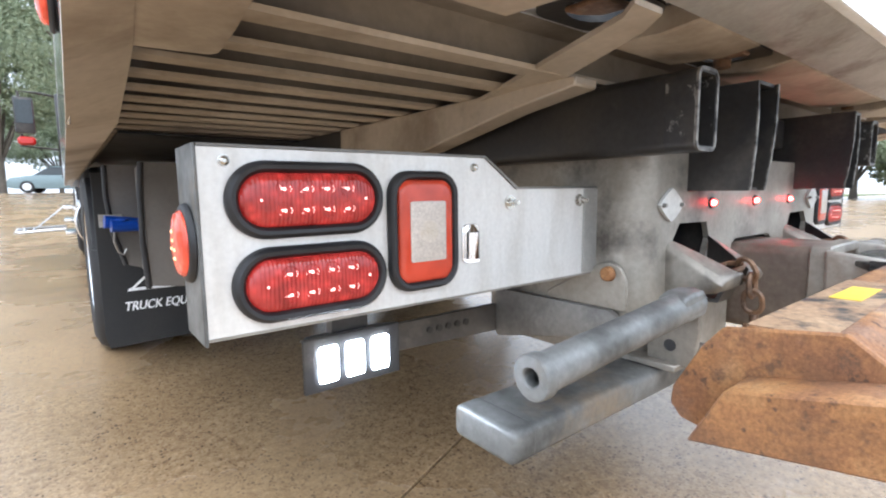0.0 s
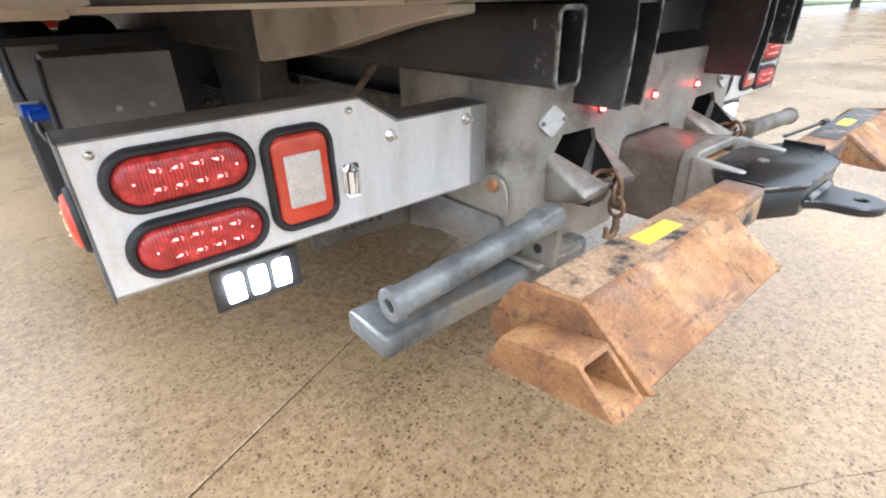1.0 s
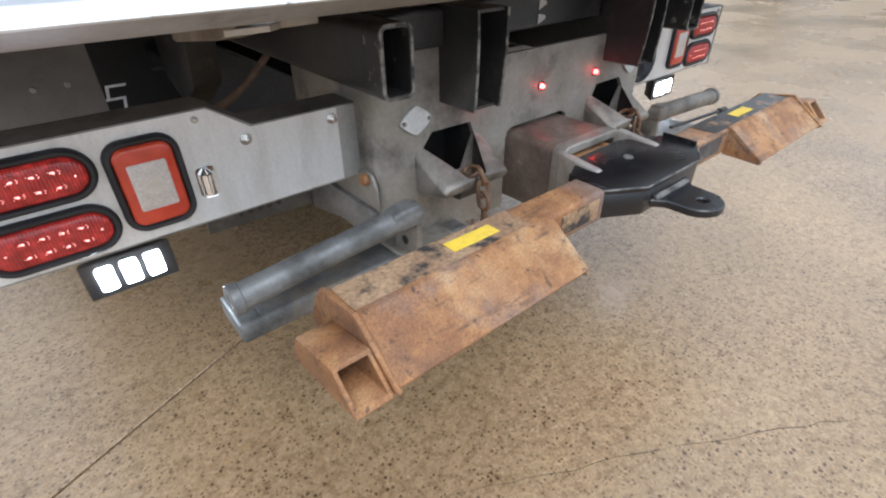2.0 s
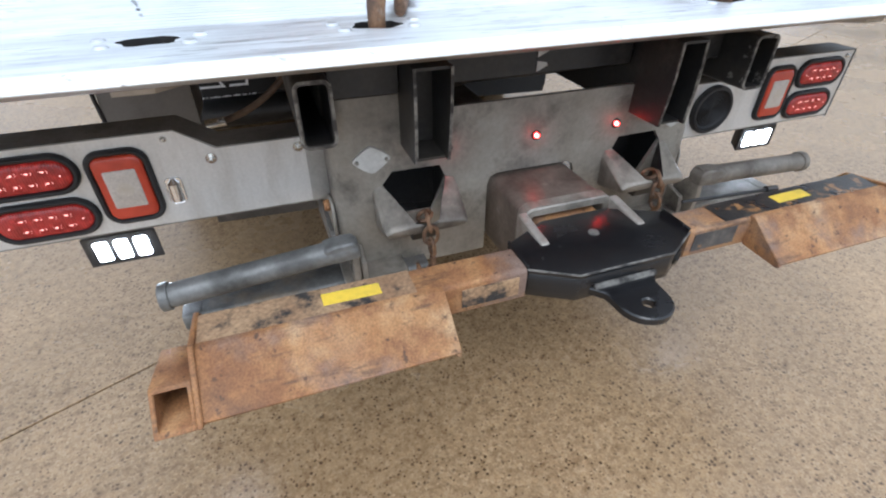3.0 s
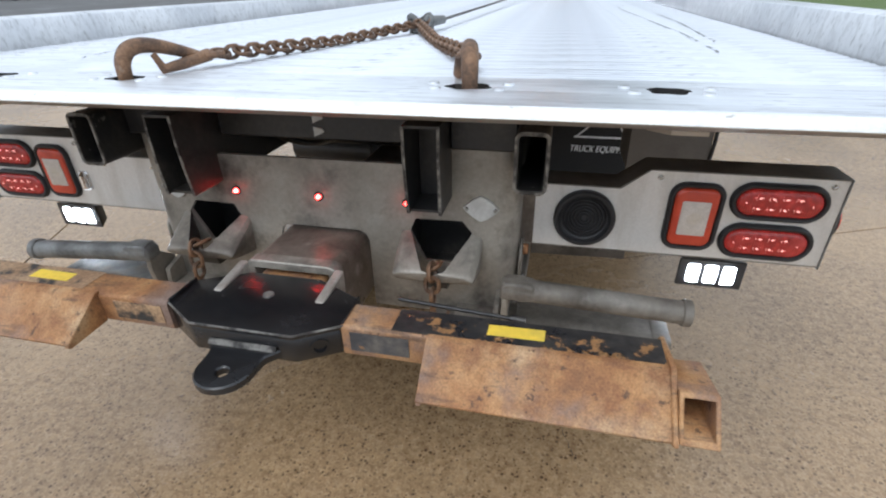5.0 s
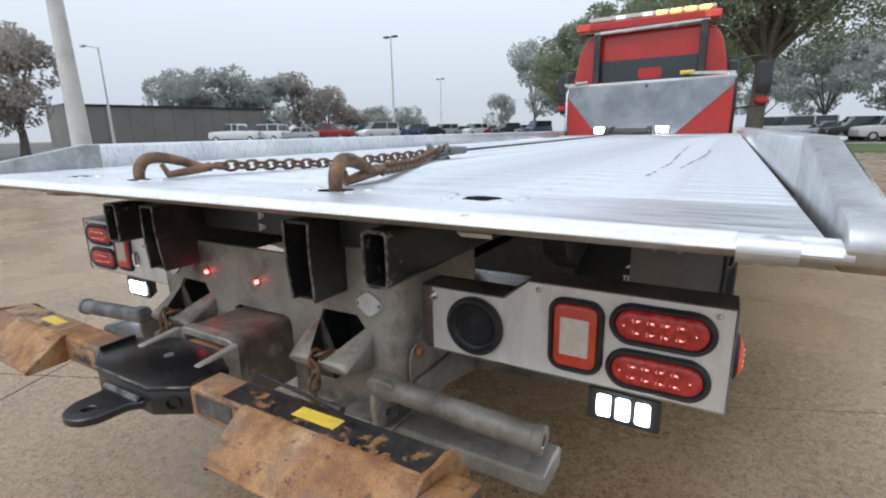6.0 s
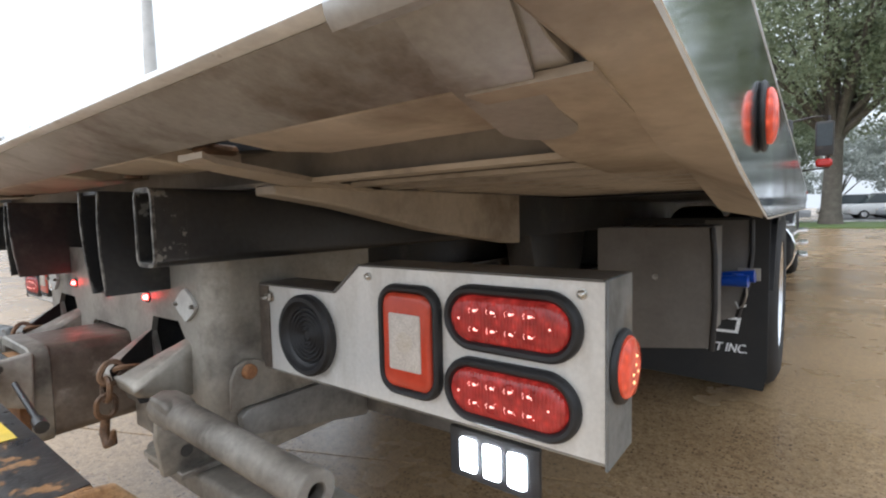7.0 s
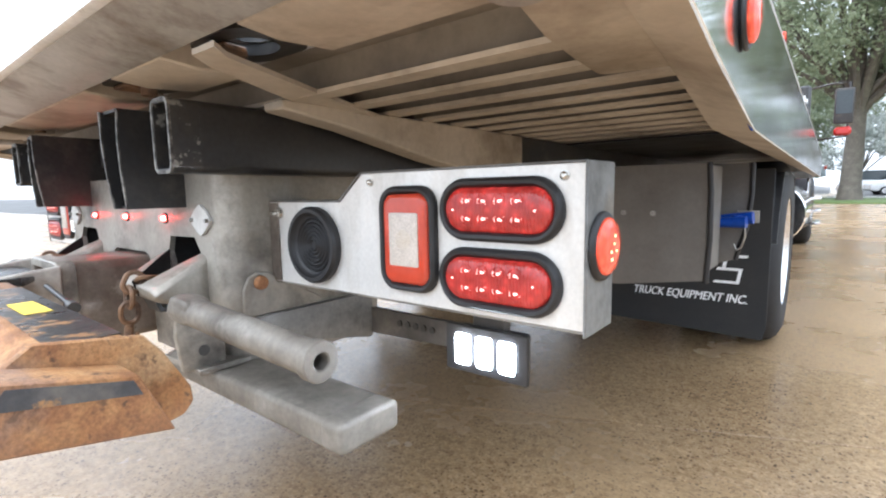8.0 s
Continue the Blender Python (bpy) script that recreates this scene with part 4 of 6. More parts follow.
for s in (-1, 1):
    # rounded side return
    bm = bmesh.new()
    arc = [(0.46 + 0.05 * math.sin(a), 0.05 - 0.05 * math.cos(a)) for a in [radians(9 * i) for i in range(11)]]
    arc2 = [(0.46 + 0.038 * math.sin(a), 0.05 - 0.038 * math.cos(a)) for a in [radians(90 - 9 * i) for i in range(11)]]
    prism(bm, arc + [(0.51, 0.40), (0.498, 0.40)] + arc2, "z", 0.505, 1.0)
    part("side_return", bm, GREY_STEEL, board, "grey steel side with a rounded bend", side=s)
    # folded wedge of each pocket: two halves that meet at a slit in front
    for out_ in (1, -1):
        mid_ = 0.3178
        bm = bmesh.new()
        loops = []
        for yy, zt, ph, po, zb in ((0.003, 0.745, 0.0790, 0.105, 0.630), (-0.030, 0.7275, 0.0625, 0.1045, 0.636), (-0.062, 0.7095, 0.0460, 0.1035, 0.643), (-0.090, 0.6935, 0.0320, 0.102, 0.650), (-0.1000, 0.6875, 0.0270, 0.101, 0.653), (-0.1055, 0.6830, 0.0045, 0.098, 0.657)):
            ph = mid_ + out_ * ph
            po = mid_ + out_ * po
            loops.append([bm.verts.new(p) for p in ((ph, yy, zt), (ph + (po - ph) * 0.8, yy, zt - 0.006), (po, yy + 0.002, zt - 0.016), (po - out_ * 0.004, yy + 0.006, zb + 0.006), (po - out_ * 0.012, yy + 0.008, zb), (ph, yy + 0.008, zb))])
        for la, lb in zip(loops, loops[1:]):
            for q in range(6):
                bm.faces.new((la[q], la[(q + 1) % 6], lb[(q + 1) % 6], lb[q]))
        bm.faces.new(loops[0])
        bm.faces.new(loops[-1])
        fl = part("pocket_wedge", bm, GREY_STEEL, board, "folded steel wedge beside the chain slit", bev=0.003, seg=2, sharp=50, side=s)
        # faces towards the hole coloured black: shade painted inside the pocket
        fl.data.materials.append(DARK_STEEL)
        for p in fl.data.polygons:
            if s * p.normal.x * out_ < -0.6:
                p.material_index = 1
    # black liner pieces added behind the hole to keep it dark
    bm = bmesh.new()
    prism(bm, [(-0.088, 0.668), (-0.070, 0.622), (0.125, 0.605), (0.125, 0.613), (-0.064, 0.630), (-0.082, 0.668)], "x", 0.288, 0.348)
    part("pocket_floor", bm, DARK_STEEL, board, "black liner painted for the unlit pocket", side=s)
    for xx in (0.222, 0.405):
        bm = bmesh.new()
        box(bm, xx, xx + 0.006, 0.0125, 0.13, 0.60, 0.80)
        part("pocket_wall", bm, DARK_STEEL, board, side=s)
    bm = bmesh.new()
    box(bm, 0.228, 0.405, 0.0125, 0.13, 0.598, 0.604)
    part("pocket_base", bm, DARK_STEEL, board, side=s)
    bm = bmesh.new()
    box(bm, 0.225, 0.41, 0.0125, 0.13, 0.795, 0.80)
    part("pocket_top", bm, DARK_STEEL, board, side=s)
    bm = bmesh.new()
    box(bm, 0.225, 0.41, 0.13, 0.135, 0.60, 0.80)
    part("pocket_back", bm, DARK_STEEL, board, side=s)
    # diamond shaped tag
    bm = bmesh.new()
    d = [(0.418 + 0.043 * math.copysign(abs(math.cos(a)) ** 1.6, math.cos(a)), 0.814 + 0.032 * math.copysign(abs(math.sin(a)) ** 1.6, math.sin(a))) for a in [2 * math.pi * i / 28 for i in range(28)]]
    prism(bm, d, "y", -0.001, -0.007)
    tag = part("diamond_tag", bm, WHITE_TAG, board, "scratched pale grey diamond-shaped tag", side=s)
    for dx in (-0.034, 0.034):
        bm = bmesh.new()
        bolt_head(bm, 0.418 + dx, -0.006, 0.814, 0.006, False)
        part("screw", bm, BOLT, tag, side=s)
    # lower bracket with a rusty bolt
    bm = bmesh.new()
    prism(bm, [(0.022, 0.6125), (0.215, 0.6125), (0.212, 0.628), (0.105, 0.688), (0.082, 0.702), (0.058, 0.706), (0.036, 0.696), (0.024, 0.672)], "x", 0.5112, 0.519)
    br = part("bolt_bracket", bm, GREY_STEEL, board, "triangular grey steel bracket", bev=0.002, side=s)
    bm = bmesh.new()
    rod(bm, (0.5185, 0.060, 0.683), (0.533, 0.060, 0.683), 0.0155, 0.0135, n=16)
    part("bolt", bm, RUST, br, "rusty bolt head", bev=0.003, side=s)
    # greyer than the board: the shade it stands in is in its colour
    bm = bmesh.new()
    prism(bm, [(0.040, 0.562), (0.355, 0.494), (0.365, 0.500), (0.365, 0.606), (0.350, 0.612), (0.052, 0.612), (0.036, 0.600)], "x", 0.5115, 0.530)
    part("lower_side_plate", bm, COVER_GREY, board, "shade-darkened grey steel plate with a sloping lower edge", bev=0.003, seg=2, side=s)
    # foot plate
    bm = bmesh.new()
    prism(bm, [(0.36, -0.075), (0.52, -0.075), (0.52, 0.03), (0.36, 0.03)], "z", 0.522, 0.534)
    part("foot_plate", bm, GREY_STEEL, board, bev=0.002, side=s)
    bm = bmesh.new()
    prism(bm, [(-0.01, 0.60), (-0.07, 0.585), (-0.075, 0.535), (-0.01, 0.535)], "x", 0.463, 0.478)
    part("gusset", bm, GREY_STEEL, board, bev=0.002, side=s)
for x in (-0.235, 0, 0.235):
    bm = bmesh.new()
    holed(bm, circle(x, 0.814, 0.0125), [circle(x, 0.814, 0.0072)], "y", 0.0, -0.003)
    lamp = part("marker_lamp", bm, RUBBER, board, "small round red marker lamp, lit")
    bm = bmesh.new()
    layers(bm, [[(px, yy, pz) for px, pz in circle(x, 0.814, rr, 16)] for rr, yy in ((0.0062, -0.0005), (0.0060, -0.006), (0.0048, -0.0095), (0.0020, -0.0110))])
    part("marker_lens", bm, RED_MARK, lamp, "glowing red lens")

# lower step bars and storage tubes
for s in (-1, 1):
    galv_ = GALV if s < 0 else GALV_DUSTY
    bar = thing("lower_bar", ("scuffed" if s < 0 else "dust-coated") + " galvanised flat bar sticking out below the tail board", "bar", "bars below the tail board")
    bm = bmesh.new()
    prism(bm, rounded(0.017, 0.4965, 0.125, 0.048, 0.010), "x", 0.30, 0.889)
    part("bar", bm, galv_, bar, bev=0.0, side=s)
    bm = bmesh.new()
    prism(bm, rounded(0.017, 0.4965, 0.127, 0.050, 0.012), "x", 0.845, 0.893)
    part("end_block", bm, galv_, bar, "scuffed end block", bev=0.009, seg=3, side=s)
    tube = thing("storage_tube", ("mottled blue-grey" if s < 0 else "dusty beige-grey") + " galvanised pipe with an open end beside the tail board", "pipe", "pipes beside the tail board")
    zi, zo, yo = (0.655, 0.633, -0.078) if s > 0 else (0.648, 0.613, -0.082)
    bm = bmesh.new()
    rod(bm, (0.486, -0.084, zi), (0.890, yo, zo), 0.0265, n=28, hole=0.0215)
    part("pipe", bm, galv_, tube, side=s)
    bm = bmesh.new()
    rod(bm, (0.882, yo, zo + 0.0005), (0.902, yo, zo), 0.0305, n=28, hole=0.0125)
    part("collar", bm, galv_, tube, "thick pipe end with a round hole", bev=0.002, side=s)
    bm = bmesh.new()
    prism(bm, [(0.480, zi - 0.020), (0.535, zi - 0.0245), (0.560, zi - 0.020), (0.560, zi + 0.018), (0.535, zi + 0.0235), (0.492, zi + 0.025), (0.480, zi + 0.010)], "y", -0.108, -0.060)
    part("flattened_end", bm, galv_, tube, "squared inner end of the pipe", bev=0.008, seg=3, side=s)
    bm = bmesh.new()
    prism(bm, [(-0.095, 0.530), (-0.012, 0.530), (-0.012, 0.60), (-0.060, zi - 0.01), (-0.100, zi - 0.01), (-0.104, 0.60)], "x", 0.484, 0.500)
    lug = part("lug", bm, GREY_STEEL, tube, "welded mounting lug", bev=0.004, seg=2, side=s)
    bm = bmesh.new()
    rod(bm, (0.499, -0.055, 0.565), (0.5012, -0.055, 0.565), 0.011, n=16)
    part("lug_hole", bm, DARK_STEEL, lug, "dark pin hole", side=s)

# ---- tail light panels ----


GLINT = random.Random(41)


def light_panel(s):
    off = 0.024 if s < 0 else 0.0
    box_ = thing("tail_light_panel", "brushed stainless tail light panel with lit red ovals and " + ("chrome lamp" if s < 0 else "black alarm"), "tail light panel", "tail light panels")
    X0, X1, Y0, Y1 = 0.495, 1.203 + off, 0.101, 0.190
    stepa, stepb = (0.738, 0.848), (0.798 + off * 0.5, 0.897)
    out = [(X0, 0.682), (X1, 0.684), (X1, 0.897), stepb, stepa, (X0, 0.848)]
    bm = bmesh.new()
    prism(bm, out, "y", Y0, Y0 + 0.004)
    part("face", bm, PANEL, box_, "brushed stainless face", side=s)
    # top cover, dark, and steel end
    bm = bmesh.new()
    prism(bm, [(X1, 0.8975), (X1, 0.9005), stepb[:1] + (0.9005,), (stepa[0] - 0.003, 0.8515), (X0, 0.8515), (X0, 0.8485), stepa, stepb[:1] + (0.8975,)], "y", Y0 - 0.003, Y1)
    part("top_cover", bm, COVER_GREY if s < 0 else COVER, box_, "paler grey steel top cover" if s < 0 else "dark steel top cover", side=s)
    bm = bmesh.new()
    box(bm, X1 + 0.0005, X1 + 0.0045, Y0 - 0.003, Y1, 0.676, 0.9005)
    part("end_plate", bm, GALV, box_, "grey steel end plate", bev=0.001, side=s)
    bm = bmesh.new()
    box(bm, X0 - 0.003, X0 - 0.0005, Y0 - 0.003, Y1, 0.684, 0.848)
    part("inner_end", bm, GREY_STEEL, box_, side=s)
    bm = bmesh.new()
    prism(bm, [(X0, 0.6815), (X1, 0.6835), (X1, 0.6805), (X0, 0.6785)], "y", Y0, Y1)
    part("bottom", bm, GREY_STEEL, box_, side=s)
    # inner end of the face: left strip paints a reflection, right is dark brown
    bm = bmesh.new()
    prism(bm, [(X0, 0.684), (X0 + (0.058 if s < 0 else 0.045), 0.684), (X0 + (0.056 if s < 0 else 0.045), 0.847), (X0, 0.847)], "y", Y0 - 0.0035, Y0 - 0.0005)
    part("inner_end_strip", bm, REFLECTION_STEEL if s < 0 else BROWN_STEEL, box_, "grey strip standing in for a dark reflection" if s < 0 else "dark brown strip at the inner end", side=s)
    xo = off
    # oval lamps
    for cx, cz in ((1.078, 0.838), (1.0755, 0.7375)):
        cx += xo
        bm = bmesh.new()
        grommet(bm, lambda d: stadium(cx, cz, 0.201 - 2 * d, 0.091 - 2 * d, 12), Y0, 0.013, 0.015)
        g = part("oval_lamp", bm, RUBBER, box_, "oval red tail lamp in a black rubber ring", side=s)
        bm = bmesh.new()
        layers(bm, [[(x, Y0 - h, z) for x, z in stadium(cx, cz, 0.173 - 2 * d, 0.063 - 2 * d, 12)] for d, h in ((0.0, 0.001), (0.0, 0.009), (0.003, 0.013), (0.010, 0.0155), (0.02, 0.0165))])
        part("lens", bm, RED_LENS, g, "lit red ribbed lens", side=s)
        for i, dx in enumerate((-0.047, -0.020, 0.007, 0.034)):
            for dz in (-0.0125, 0.0125):
                bm = bmesh.new()
                # first dot is the diode; the smaller glowing dots paint its glints
                diode_glints = [(0.0, 0.0, 0.0021), (0.0034, GLINT.uniform(-0.0012, 0.0012), 0.0014)] + [(-0.0082 + 0.0012 * abs(q - 1), (q - 1) * 0.0026, 0.0007) for q in range(3)] + [(GLINT.uniform(0.005, 0.008), GLINT.uniform(-0.005, 0.005), 0.0006)]
                for ex, ez, er in diode_glints:
                    rod(bm, (cx + dx + 0.003 + ex, Y0 - 0.0165, cz + dz + ez), (cx + dx + 0.003 + ex, Y0 - 0.0171, cz + dz + ez), er, er * 0.6, n=7)
                part("diode", bm, RED_DIODE, g, side=s)
        for dx in (-0.069, 0.064):
            bm = bmesh.new()
            rod(bm, (cx + dx, Y0 - 0.0150, cz), (cx + dx, Y0 - 0.0166, cz), 0.0026, 0.0014, n=8)
            part("diode", bm, RED_DIODE, g, side=s)
        # moulded optic rings in the lens
        for i, dx in enumerate((-0.047, -0.020, 0.007, 0.034)):
            for dz in (-0.0125, 0.0125):
                bm = bmesh.new()
                ring_ = [(cx + dx + 0.003 + 0.0095 * math.cos(a), Y0 - 0.0163, cz + dz + 0.0095 * math.sin(a)) for a in [2 * math.pi * j / 14 for j in range(14)]]
                sweep(bm, ring_, 0.0009, 5, closed=True)
                part("optic_ring", bm, RED_LENS, g, side=s)
    # reversing lamp
    cx, cz = 0.908 + xo, 0.789
    bm = bmesh.new()
    grommet(bm, lambda d: rounded(cx, cz, 0.121 - 2 * d, 0.172 - 2 * d, 0.034 - d * 0.7, 7), Y0, 0.013, 0.014)
    g = part("reversing_lamp", bm, RUBBER, box_, "orange-red reversing lamp with a clear window in a rubber ring", side=s)
    bm = bmesh.new()
    layers(bm, [[(x, Y0 - h, z) for x, z in rounded(cx, cz, 0.095 - 2 * d, 0.146 - 2 * d, 0.020 - d * 0.5, 7)] for d, h in ((0.0, 0.001), (0.0, 0.009), (0.003, 0.013), (0.008, 0.0145))])
    part("lens", bm, ORANGE_LENS, g, "orange-red lens", side=s)
    bm = bmesh.new()
    layers(bm, [[(x, Y0 - h, z) for x, z in rounded(cx, cz, 0.062 - 2 * d, 0.086 - 2 * d, 0.003, 3)] for d, h in ((0.0, 0.0140), (0.0, 0.0158), (0.002, 0.0168))])
    w = part("window", bm, CLEAR_LENS, g, "frosted clear window", side=s)
    bm = bmesh.new()
    rod(bm, (cx, Y0 - 0.0165, cz), (cx, Y0 - 0.0175, cz), 0.018, 0.012, n=18)
    part("bulb_spot", bm, BULB_SPOT, g, "faint bulb behind the window", side=s)
    # bolts
    for bx, bz in ((1.176 + 0.0 + off, 0.882), (0.821 + off * 0.5, 0.882)) + (((0.753, 0.826), (0.566, 0.826)) if s < 0 else ((0.545, 0.826),)):
        bm = bmesh.new()
        if bz > 0.85:
            dome_screw(bm, bx, Y0, bz, 0.0058)
        else:
            stud_nut(bm, bx, Y0, bz, 0.0080, 0.021)
        part("bolt", bm, BRIGHT_BOLT, box_, "shiny zinc-plated bolt", side=s)
    if s < 0:
        # chrome licence lamp, lit from inside
        bm = bmesh.new()
        prism(bm, rounded(0.842, 0.764, 0.034, 0.060, 0.008), "y", Y0, Y0 - 0.004)
        lic = part("licence_lamp", bm, CHROME, box_, "chrome-hooded licence lamp", bev=0.001, side=s)
        bm = bmesh.new()
        rod(bm, (0.842, Y0 - 0.006, 0.740), (0.842, Y0 - 0.006, 0.782), 0.0125, n=20)
        rod(bm, (0.842, Y0 - 0.006, 0.782), (0.842, Y0 - 0.005, 0.793), 0.0125, 0.004, n=20)
        part("hood", bm, CHROME, lic, side=s)
        bm = bmesh.new()
        box(bm, 0.832, 0.852, Y0 - 0.012, Y0 - 0.003, 0.735, 0.7395)
        part("bulb", bm, LAMP_ON, lic, "lit lamp window", side=s)
    else:
        cx, cz = 0.662, 0.766
        bm = bmesh.new()
        loops = []
        for r, h in ((0.074, 0.0), (0.0745, 0.012), (0.070, 0.018), (0.063, 0.018), (0.059, 0.010), (0.055, 0.007)):
            loops.append((r, h))
        for k in range(6):
            r = 0.050 - k * 0.008
            loops += [(r + 0.0025, 0.006), (r, 0.0095), (r - 0.0025, 0.006)]
        layers(bm, [[(x, Y0 - h, z) for x, z in circle(cx, cz, max(r, 0.001), 40)] for r, h in loops])
        part("alarm", bm, RUBBER, box_, "round black reversing alarm with ringed cone", side=s)
    # side marker on the end plate
    bm = bmesh.new()
    rod(bm, (X1 + 0.004, 0.146, 0.790), (X1 + 0.012, 0.146, 0.790), 0.047, 0.044, n=32)
    g = part("side_marker", bm, RUBBER, box_, "round side marker in a rubber ring", bev=0.002, side=s)
    bm = bmesh.new()
    xx = X1
    loops = [[(xx + h, 0.146 + r * math.cos(a), 0.790 + r * math.sin(a)) for a in [2 * math.pi * i / 32 for i in range(32)]] for r, h in ((0.038, 0.011), (0.038, 0.014), (0.034, 0.018), (0.022, 0.0205), (0.008, 0.0215))]
    layers(bm, loops)
    part("lens", bm, AMBER_LENS, g, "lit orange-red round lens", side=s)
    for dy, dz in ((0, 0.004), (-0.009, -0.006), (0.009, -0.006), (0.004, 0.014), (-0.006, -0.016)):
        bm = bmesh.new()
        rod(bm, (X1 + 0.0205, 0.146 + dy, 0.790 + dz), (X1 + 0.0222, 0.146 + dy, 0.790 + dz), 0.0026, 0.0014, n=8)
        part("diode", bm, AMBER_DIODE, g, side=s)
    # work lamp below
    lampx = 1.007 + off * 0.3
    wl_ = thing("work_lamp", "bright white three-diode work lamp hanging under the tail light panel", "work lamp", "work lamps", at=(0, 0, 0))
    bm = bmesh.new()
    prism(bm, [(lampx - 0.082, 0.556), (lampx + 0.082, 0.556), (lampx + 0.082, 0.640), (lampx - 0.082, 0.640)], "y", 0.168, 0.215, [(lampx - 0.06, 0.57), (lampx + 0.06, 0.57), (lampx + 0.06, 0.63), (lampx - 0.06, 0.63)])
    part("housing", bm, DARK_STEEL, wl_, "black lamp housing", bev=0.003, side=s)
    for dx in (-0.043, 0.0, 0.043):
        bm = bmesh.new()
        prism(bm, rounded(lampx + dx, 0.598, 0.030, 0.053, 0.005), "y", 0.168, 0.1645)
        part("diode", bm, WHITE_LED, wl_, "glaring white diode", bev=0.001, side=s)
    bm = bmesh.new()
    prism(bm, [(0.180, 0.636), (0.200, 0.636), (0.200, 0.681), (0.180, 0.681)], "x", lampx - 0.03, lampx + 0.03)
    part("bracket", bm, DARK_STEEL, wl_, side=s)


for s in (-1, 1):
    light_panel(s)

# ---- wheel lift: boom, turntable, crossbar arms ----
lift = thing("wheel_lift", "wheel lift with gloss black turntable and rusty crossbar arms", "wheel lift")
bm = bmesh.new()
open_tube(bm, -0.112, 0.112, 0.52, 0.718, -0.150, 1.2, 0.012, 0.022)
part("boom", bm, BROWN_STEEL, lift, "brown-stained grey steel boom", bev=0.0)
bm = bmesh.new()
open_tube(bm, -0.1165, 0.1165, 0.516, 0.7225, -0.186, -0.149, 0.022, 0.024)
part("boom_rim", bm, GREY_STEEL, lift, "proud grey collar at the boom end", bev=0.003)
bm = bmesh.new()
prism(bm, rounded(0.0, 0.612, 0.168, 0.152, 0.012), "y", -0.20, 0.6)
part("inner_boom", bm, RUST, lift, "rusty inner boom", bev=0.0)
for s in (-1, 1):
    bm = bmesh.new()
    prism(bm, [(-0.18, 0.717), (-0.185, 0.60), (-0.292, 0.64), (-0.298, 0.694), (-0.292, 0.7035), (-0.282, 0.7055)], "x", 0.110, 0.132)
    part("fork_plate", bm, FORK_STEEL, lift, "thick pale grey fork plate with worn rounded edges", bev=0.006, seg=3, side=s)
TT = [(-0.196, -0.262), (-0.196, -0.352), (-0.108, -0.404), (0.116, -0.404), (0.202, -0.352), (0.202, -0.262), (0.085, -0.205), (-0.085, -0.205)]
bm = bmesh.new()
prism(bm, TT, "z", 0.690, 0.702)
part("turntable_top", bm, GLOSS_BLACK, lift, "wet gloss black turntable top", bev=0.004, seg=2)
bm = bmesh.new()
prism(bm, TT[:1] + [(-0.196, -0.349), (-0.107, -0.4005), (0.115, -0.4005), (0.202, -0.349)] + TT[5:6], "z", 0.632, 0.6895)
part("turntable_skirt", bm, GLOSS_BLACK, lift, "gloss black skirt plate", bev=0.003)
bm = bmesh.new()
prism(bm, [(-0.196, -0.262), (-0.191, -0.262), (-0.191, -0.352), (-0.196, -0.352)], "z", 0.70, 0.710)
part("stop_lip", bm, GLOSS_BLACK, lift, bev=0.001)
bm = bmesh.new()
prism(bm, [(0.197, -0.262), (0.202, -0.262), (0.202, -0.352), (0.197, -0.352)], "z", 0.70, 0.710)
part("stop_lip", bm, GLOSS_BLACK, lift, bev=0.001)
bm = bmesh.new()
rod(bm, (0.0, -0.285, 0.701), (0.0, -0.285, 0.7045), 0.013, 0.011, n=18)
part("centre_plug", bm, EDGE_STEEL, lift)
bm = bmesh.new()
d = Vector((0.86, -0.52, 0)).normalized()
c = Vector((0.158, -0.3765, 0.662))
nrm = Vector((0.52, -0.86, 0)).normalized()
rod(bm, c - nrm * 0.004, c + nrm * 0.004, 0.019, n=20, hole=0.013)
part("pin_hole", bm, GLOSS_BLACK, lift, "ringed pin hole")
for a, b in ((TT[1], TT[2]), (TT[2], TT[3]), (TT[3], TT[4])):
    bm = bmesh.new()
    rod(bm, (a[0], a[1], 0.7005), (b[0], b[1], 0.7005), 0.0022, n=8)
    part("worn_edge", bm, EDGE_STEEL, lift, "bare worn paint edge")
# towing eye
bm = bmesh.new()
eye = [(-0.080, -0.398), (-0.056, -0.425), (-0.053, -0.455)] + [(0.004 + 0.057 * math.cos(a), -0.464 + 0.057 * math.sin(a)) for a in [radians(180 + 15 * i) for i in range(13)]] + [(0.061, -0.455), (0.064, -0.425), (0.088, -0.398)]
holed(bm, eye, [[(0.006 + 0.012 * math.cos(a), -0.476 + 0.012 * math.sin(a)) for a in [2 * math.pi * i / 20 for i in range(20)]]], "z", 0.640, 0.659)
part("towing_eye", bm, GLOSS_BLACK, lift, "black towing eye with a round hole", bev=0.003)
bm = bmesh.new()
prism(bm, [(-0.401, 0.659), (-0.411, 0.6595), (-0.408, 0.666), (-0.402, 0.668)], "x", -0.070, 0.078)
part("weld_bead", bm, EDGE_STEEL, lift)

